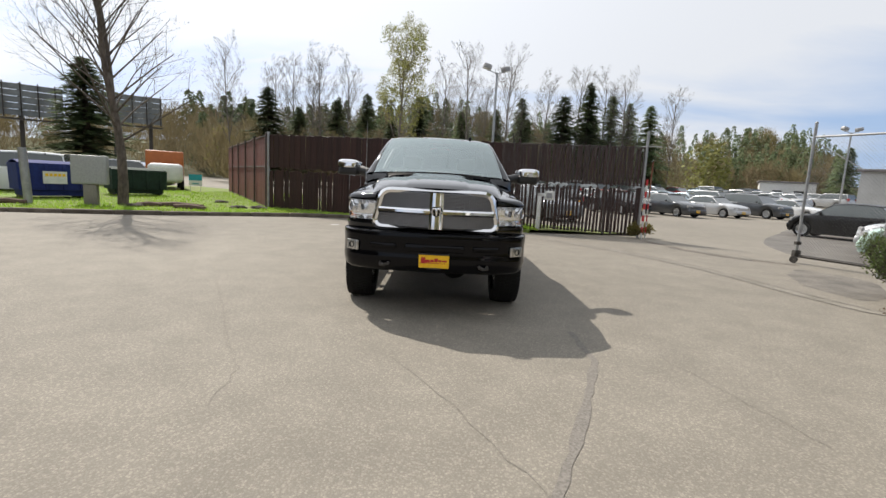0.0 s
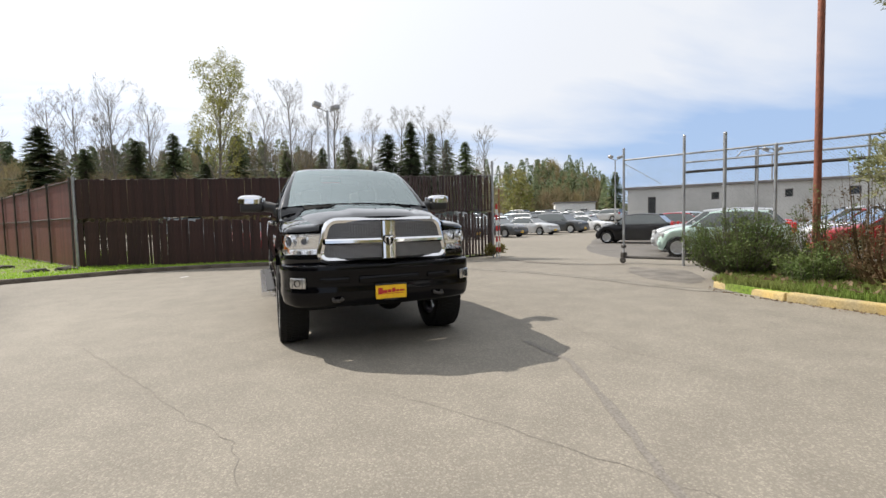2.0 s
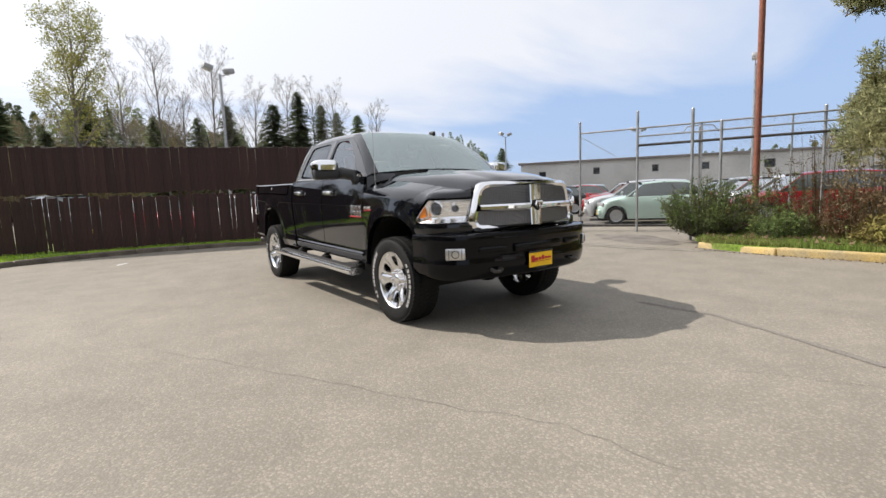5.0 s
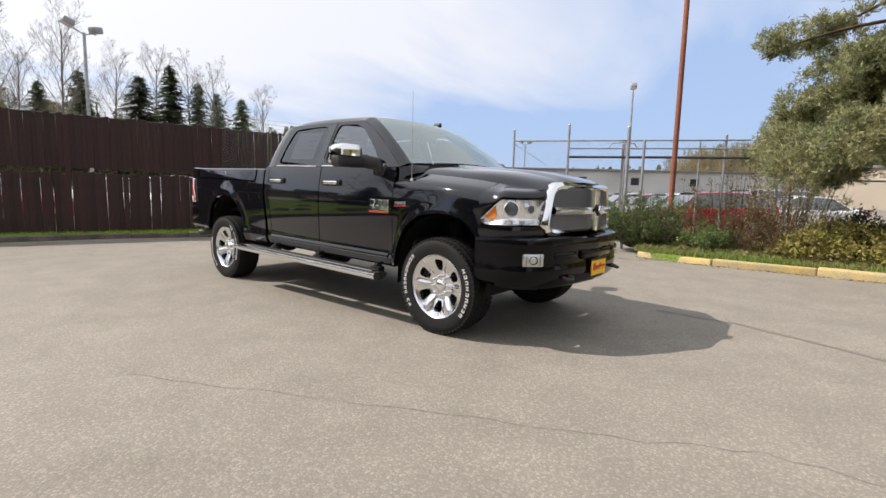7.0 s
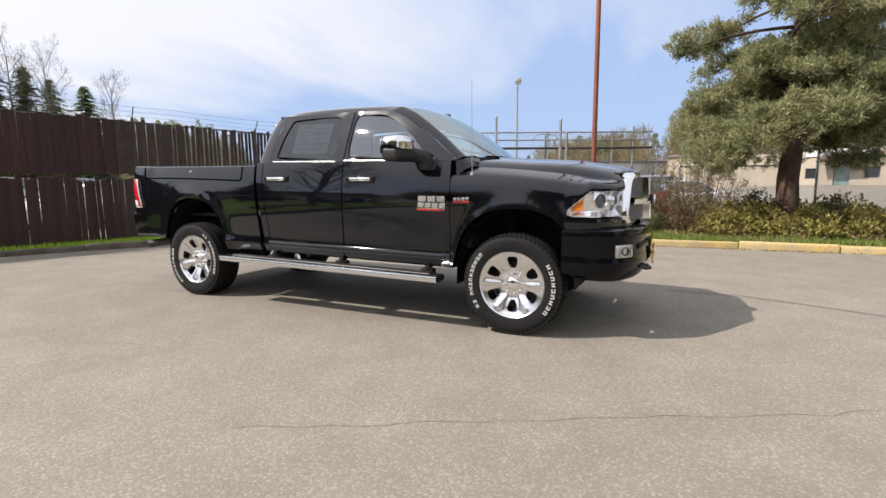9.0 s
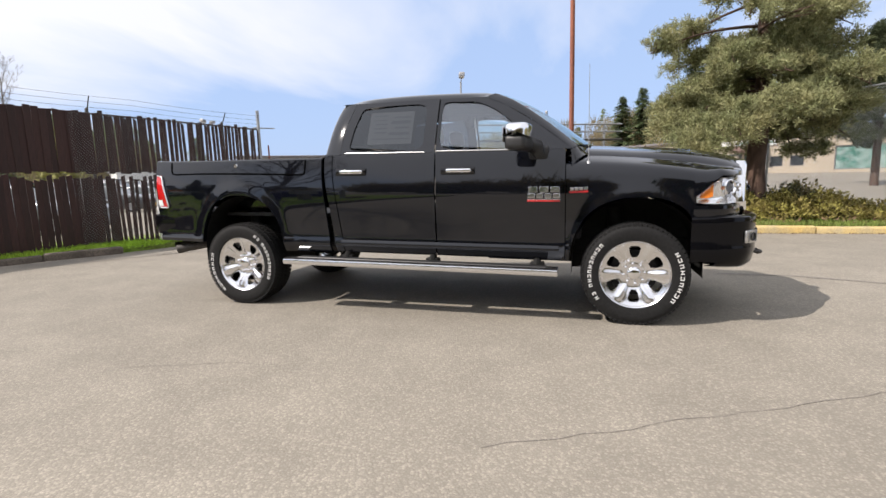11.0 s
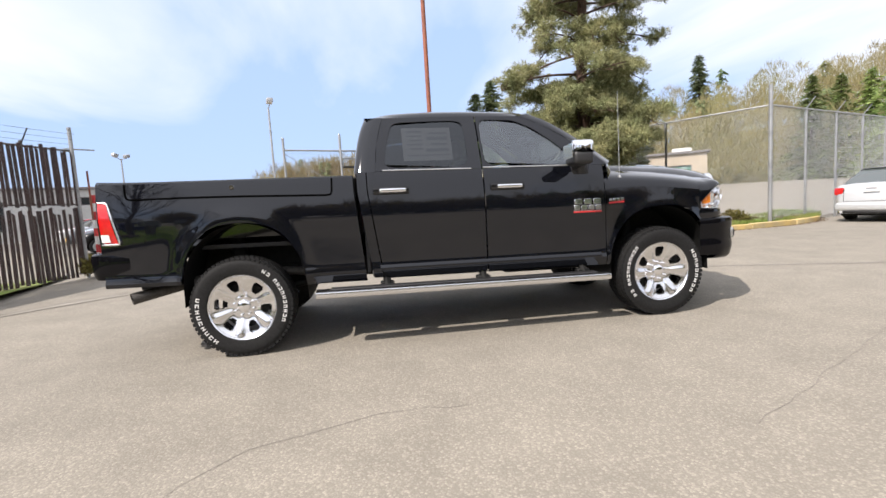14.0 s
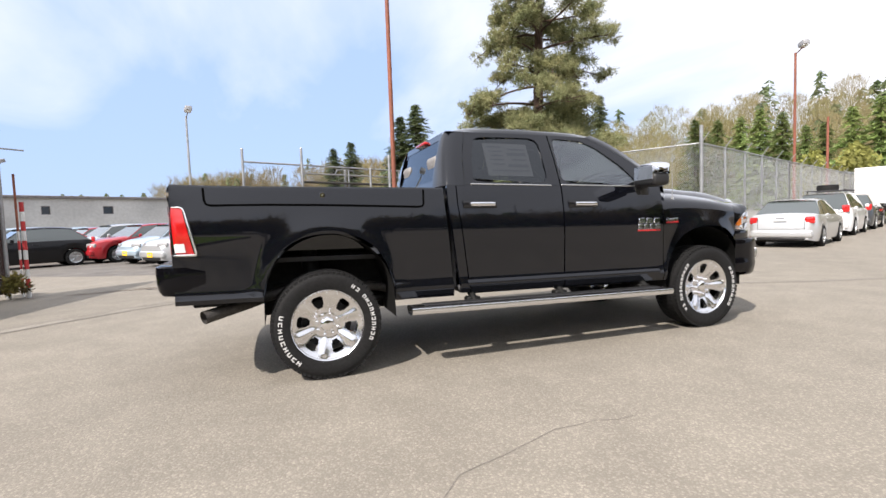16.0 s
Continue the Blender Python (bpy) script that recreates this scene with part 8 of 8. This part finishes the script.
# lower mass, widest towards the gate
for i in range(34):
    a = i * 2.39996
    f = i / 33
    z = lerp(2.1, 4.1, f)
    toward = 0.5 + 0.5 * math.cos(a - radians(105))
    reach = lerp(2.1 + 0.75 * toward, 1.1, f ** 1.8) * rnd.uniform(0.62, 1.15)
    limb(z, a, reach, rnd.uniform(0.2, 0.8), rnd.uniform(0.4, 1.25), int(4 + 2.3 * reach), rnd.uniform(0.24, 0.36))
# open upper crown in tiers
for i in range(50):
    a = i * 2.39996 + 0.7
    f = i / 49
    z = lerp(4.2, 9.7, f)
    reach = lerp(2.5, 1.0, f ** 1.6) * rnd.uniform(0.5, 1.08)
    limb(z, a, reach, rnd.uniform(-0.1, 1.2), rnd.uniform(0.2, 0.9), int(3 + 2.8 * reach), rnd.uniform(0.15, 0.30))
tagged(part("twig_mass", twig_bm, BARK_PINE, pine), kind="stuff")


def needles(mat, label, spray=32):
    vs, fs = [], []
    for c, r in clumps:
        for _ in range(int(30 * (r / 0.3) ** 2) + 6):
            u = Vector((rnd.gauss(0, 1), rnd.gauss(0, 1), rnd.gauss(0.25, 0.85))).normalized()
            p = c + Vector((u.x * r * 1.12, u.y * r * 1.12, u.z * r * 0.66)) * rnd.uniform(0.4, 1.35)
            g = (u + Vector((0, 0, 0.5))).normalized()
            for _ in range(spray):
                d = (g * 0.9 + Vector((rnd.gauss(0, 1), rnd.gauss(0, 1), rnd.gauss(0, 1))) * 0.62).normalized()
                o = p + Vector((rnd.gauss(0, 1), rnd.gauss(0, 1), rnd.gauss(0, 1))) * 0.045
                s = d.orthogonal().normalized()
                s.rotate(Matrix.Rotation(rnd.uniform(0, 6.28), 3, d))
                l = 0.082 * rnd.uniform(0.6, 1.25) * (32 / spray) ** 0.5
                k = len(vs)
                vs += [o - s * l * 0.13, o + s * l * 0.13, o + d * l]
                fs.append((k, k + 1, k + 2))
    tagged(crown_part("crown", vs, fs, mat, pine, label), kind="stuff")


needles(NEEDLE, "rounded clumps of olive-green needles")

# a second pine behind it; its shaded side is put into darker needles
pine = thing("pine_tree", "dark pine standing behind the large pine", "pine tree", pose(24.6, -14.4, ground_z(24.6, -14.4)))
bm = bmesh.new()
tube(bm, [(0, 0, -0.2), (0.1, 0, 3.8), (0, 0.1, 7.9)], [0.2, 0.15, 0.04], 10)
part("trunk", bm, BARK_PINE, pine)
clumps, twig_bm = [], bmesh.new()
for i in range(36):
    f = i / 35
    limb(lerp(2.2, 7.5, f), i * 2.39996, lerp(1.9, 0.6, f ** 1.5) * rnd.uniform(0.8, 1.1), 0.3, 0.35, 7, 0.36)
tagged(part("twig_mass", twig_bm, BARK_PINE, pine), kind="stuff")
needles(leafy("shaded pine needles", (0.055, 0.075, 0.04), (0.08, 0.09, 0.04), 0.35, 0.8), "clumps of green needles coloured dark for their shaded side", 12)


# ---- shrubs behind the yellow kerb ----
def broom(x, y, r, h, count, mat, label, name="bush", seed=1, fan=0.75, leafed=6, length=0.05):
    """Many thin rising stems with small leaves."""
    rnd = random.Random(seed)
    t = thing(name, label, "bush", pose(x, y, 0.16), "shrubs behind the kerb")
    bm = bmesh.new()
    pts = []
    for _ in range(count):
        a, q = rnd.uniform(0, 6.283), rnd.random() ** 0.5
        dx, dy = math.cos(a) * q, math.sin(a) * q
        hh = h * (1.05 - 0.45 * q * q) * rnd.uniform(0.65, 1.1)
        foot = Vector((dx * r * 0.25, dy * r * 0.25, -0.06))
        tip = Vector((dx * r * fan * 1.3, dy * r * fan * 1.3, hh))
        mid = foot.lerp(tip, 0.5) + Vector((dx * 0.12, dy * 0.12, -0.05))
        tube(bm, [foot, mid, tip], [0.011, 0.007, 0.002], 3, False)
        for _ in range(leafed):
            f = rnd.uniform(0.25, 1.0)
            pts.append(foot.lerp(mid, f * 2) if f < 0.5 else mid.lerp(tip, f * 2 - 1))
    tagged(part("twig_mass", bm, BARK if mat is not SHRUB_RED else SHRUB_RED, t), kind="stuff")
    if leafed:
        vs, fs = tufts(pts, rnd, 9, 0.07, length * 0.28, length)
        tagged(crown_part("foliage", vs, fs, mat, t), kind="stuff")
    return t


broom(7.2, 0.72, 0.90, 1.14, 420, BROOM, "bushy dark green broom beside the gate post", seed=1, leafed=5, length=0.045, fan=0.85)
broom(7.0, -0.7, 0.55, 0.6, 90, BROOM, "smaller dark green broom bush", seed=2)
broom(8.3, 0.0, 0.8, 1.5, 36, BROOM, "tall loose green bush by the rusty pole", seed=3, leafed=4)
broom(7.9, -1.0, 1.1, 1.9, 70, SHRUB_RED, "reddish bare twiggy shrub", seed=4, leafed=2, length=0.05)
broom(7.3, -1.6, 0.9, 1.2, 80, SHRUB_RED, "low reddish brown twiggy shrub", seed=5, leafed=3, length=0.05)
broom(8.4, -2.0, 1.2, 2.3, 80, BUD, "tall thin budding shrub under the pine", seed=6, leafed=5, length=0.06)


def low_shrub(x, y, r, h, mat, label, seed):
    rnd = random.Random(seed)
    t = thing("shrub", label, "shrub", pose(x, y, 0.17), "shrubs behind the kerb")
    pts = []
    bm = bmesh.new()
    for _ in range(int(260 * r)):
        a, q = rnd.uniform(0, 6.283), rnd.random() ** 0.5
        e = Vector((math.cos(a) * q * r, math.sin(a) * q * r * 0.9, h * (1 - 0.75 * q * q) * rnd.uniform(0.35, 1.05)))
        pts.append(e)
        if rnd.random() < 0.35:
            tube(bm, [Vector((e.x * 0.4, e.y * 0.4, -0.06)), e], [0.008, 0.003], 3, False)
    tagged(part("twig_mass", bm, BARK, t), kind="stuff")
    vs, fs = tufts(pts, rnd, 14, 0.12, 0.022, 0.075)
    tagged(crown_part("foliage", vs, fs, mat, t), kind="stuff")
    return t


k = 0
for x, y, r, h, mat in ((6.75, -2.3, 0.55, 0.55, SHRUB), (7.2, -3.0, 0.8, 0.7, SHRUB), (6.9, -3.9, 0.7, 0.6, SHRUB), (7.6, -4.3, 0.8, 0.75, SHRUB_DARK), (7.0, -4.8, 0.7, 0.6, SHRUB), (6.8, -5.6, 0.6, 0.36, SHRUB), (7.6, -5.4, 0.65, 0.42, SHRUB), (8.1, -3.2, 0.8, 0.9, SHRUB_DARK), (6.7, -6.4, 0.45, 0.24, SHRUB), (8.0, -2.5, 0.7, 0.7, SHRUB), (6.55, -7.3, 0.4, 0.25, SHRUB), (8.5, -4.9, 0.8, 0.8, SHRUB)):
    k += 1
    low_shrub(x, y, r, h, mat, "low shrub with yellow-green leaves" if mat is SHRUB else "low shrub with dark glossy leaves", 100 + k)
for x, y in ((FB.x + 0.3, FB.y + 0.1), (FB.x - 0.2, FB.y - 0.2)):
    k += 1
    low_shrub(x, y, 0.16, 0.22, SHRUB, "tuft of green weeds at the gate post", 100 + k)
# dry leaf litter along the bank
rnd = random.Random(8)
litter = [(rnd.uniform(6.05, 9.0), rnd.uniform(-9.0, 0.4), rnd.uniform(0.15, 0.25)) for _ in range(2400)]
blades("leaf_litter", litter, leafy("dry brown leaves", (0.20, 0.13, 0.075), (0.28, 0.20, 0.12), 0.4, 2.0), 0.05, 0.03, "dry brown leaf litter under the shrubs", 2.0, 9)
# leaves and grit that have gathered at the foot of the yellow kerb
spill = []
for p, d in along([(q.x, q.y) for q in right_fine], 0.012):
    if rnd.random() < 0.55 + 0.4 * noise.noise((p.x * 1.3, p.y * 1.3, 2.0)):
        spill.append((p.x - 0.09 - abs(rnd.gauss(0, 0.07)), p.y + rnd.uniform(-0.05, 0.05), 0.004))
blades("leaf_litter", spill, bpy.data.materials["dry brown leaves"], 0.022, 0.018, "dry leaves and grit along the foot of the kerb", 2.5, 12)
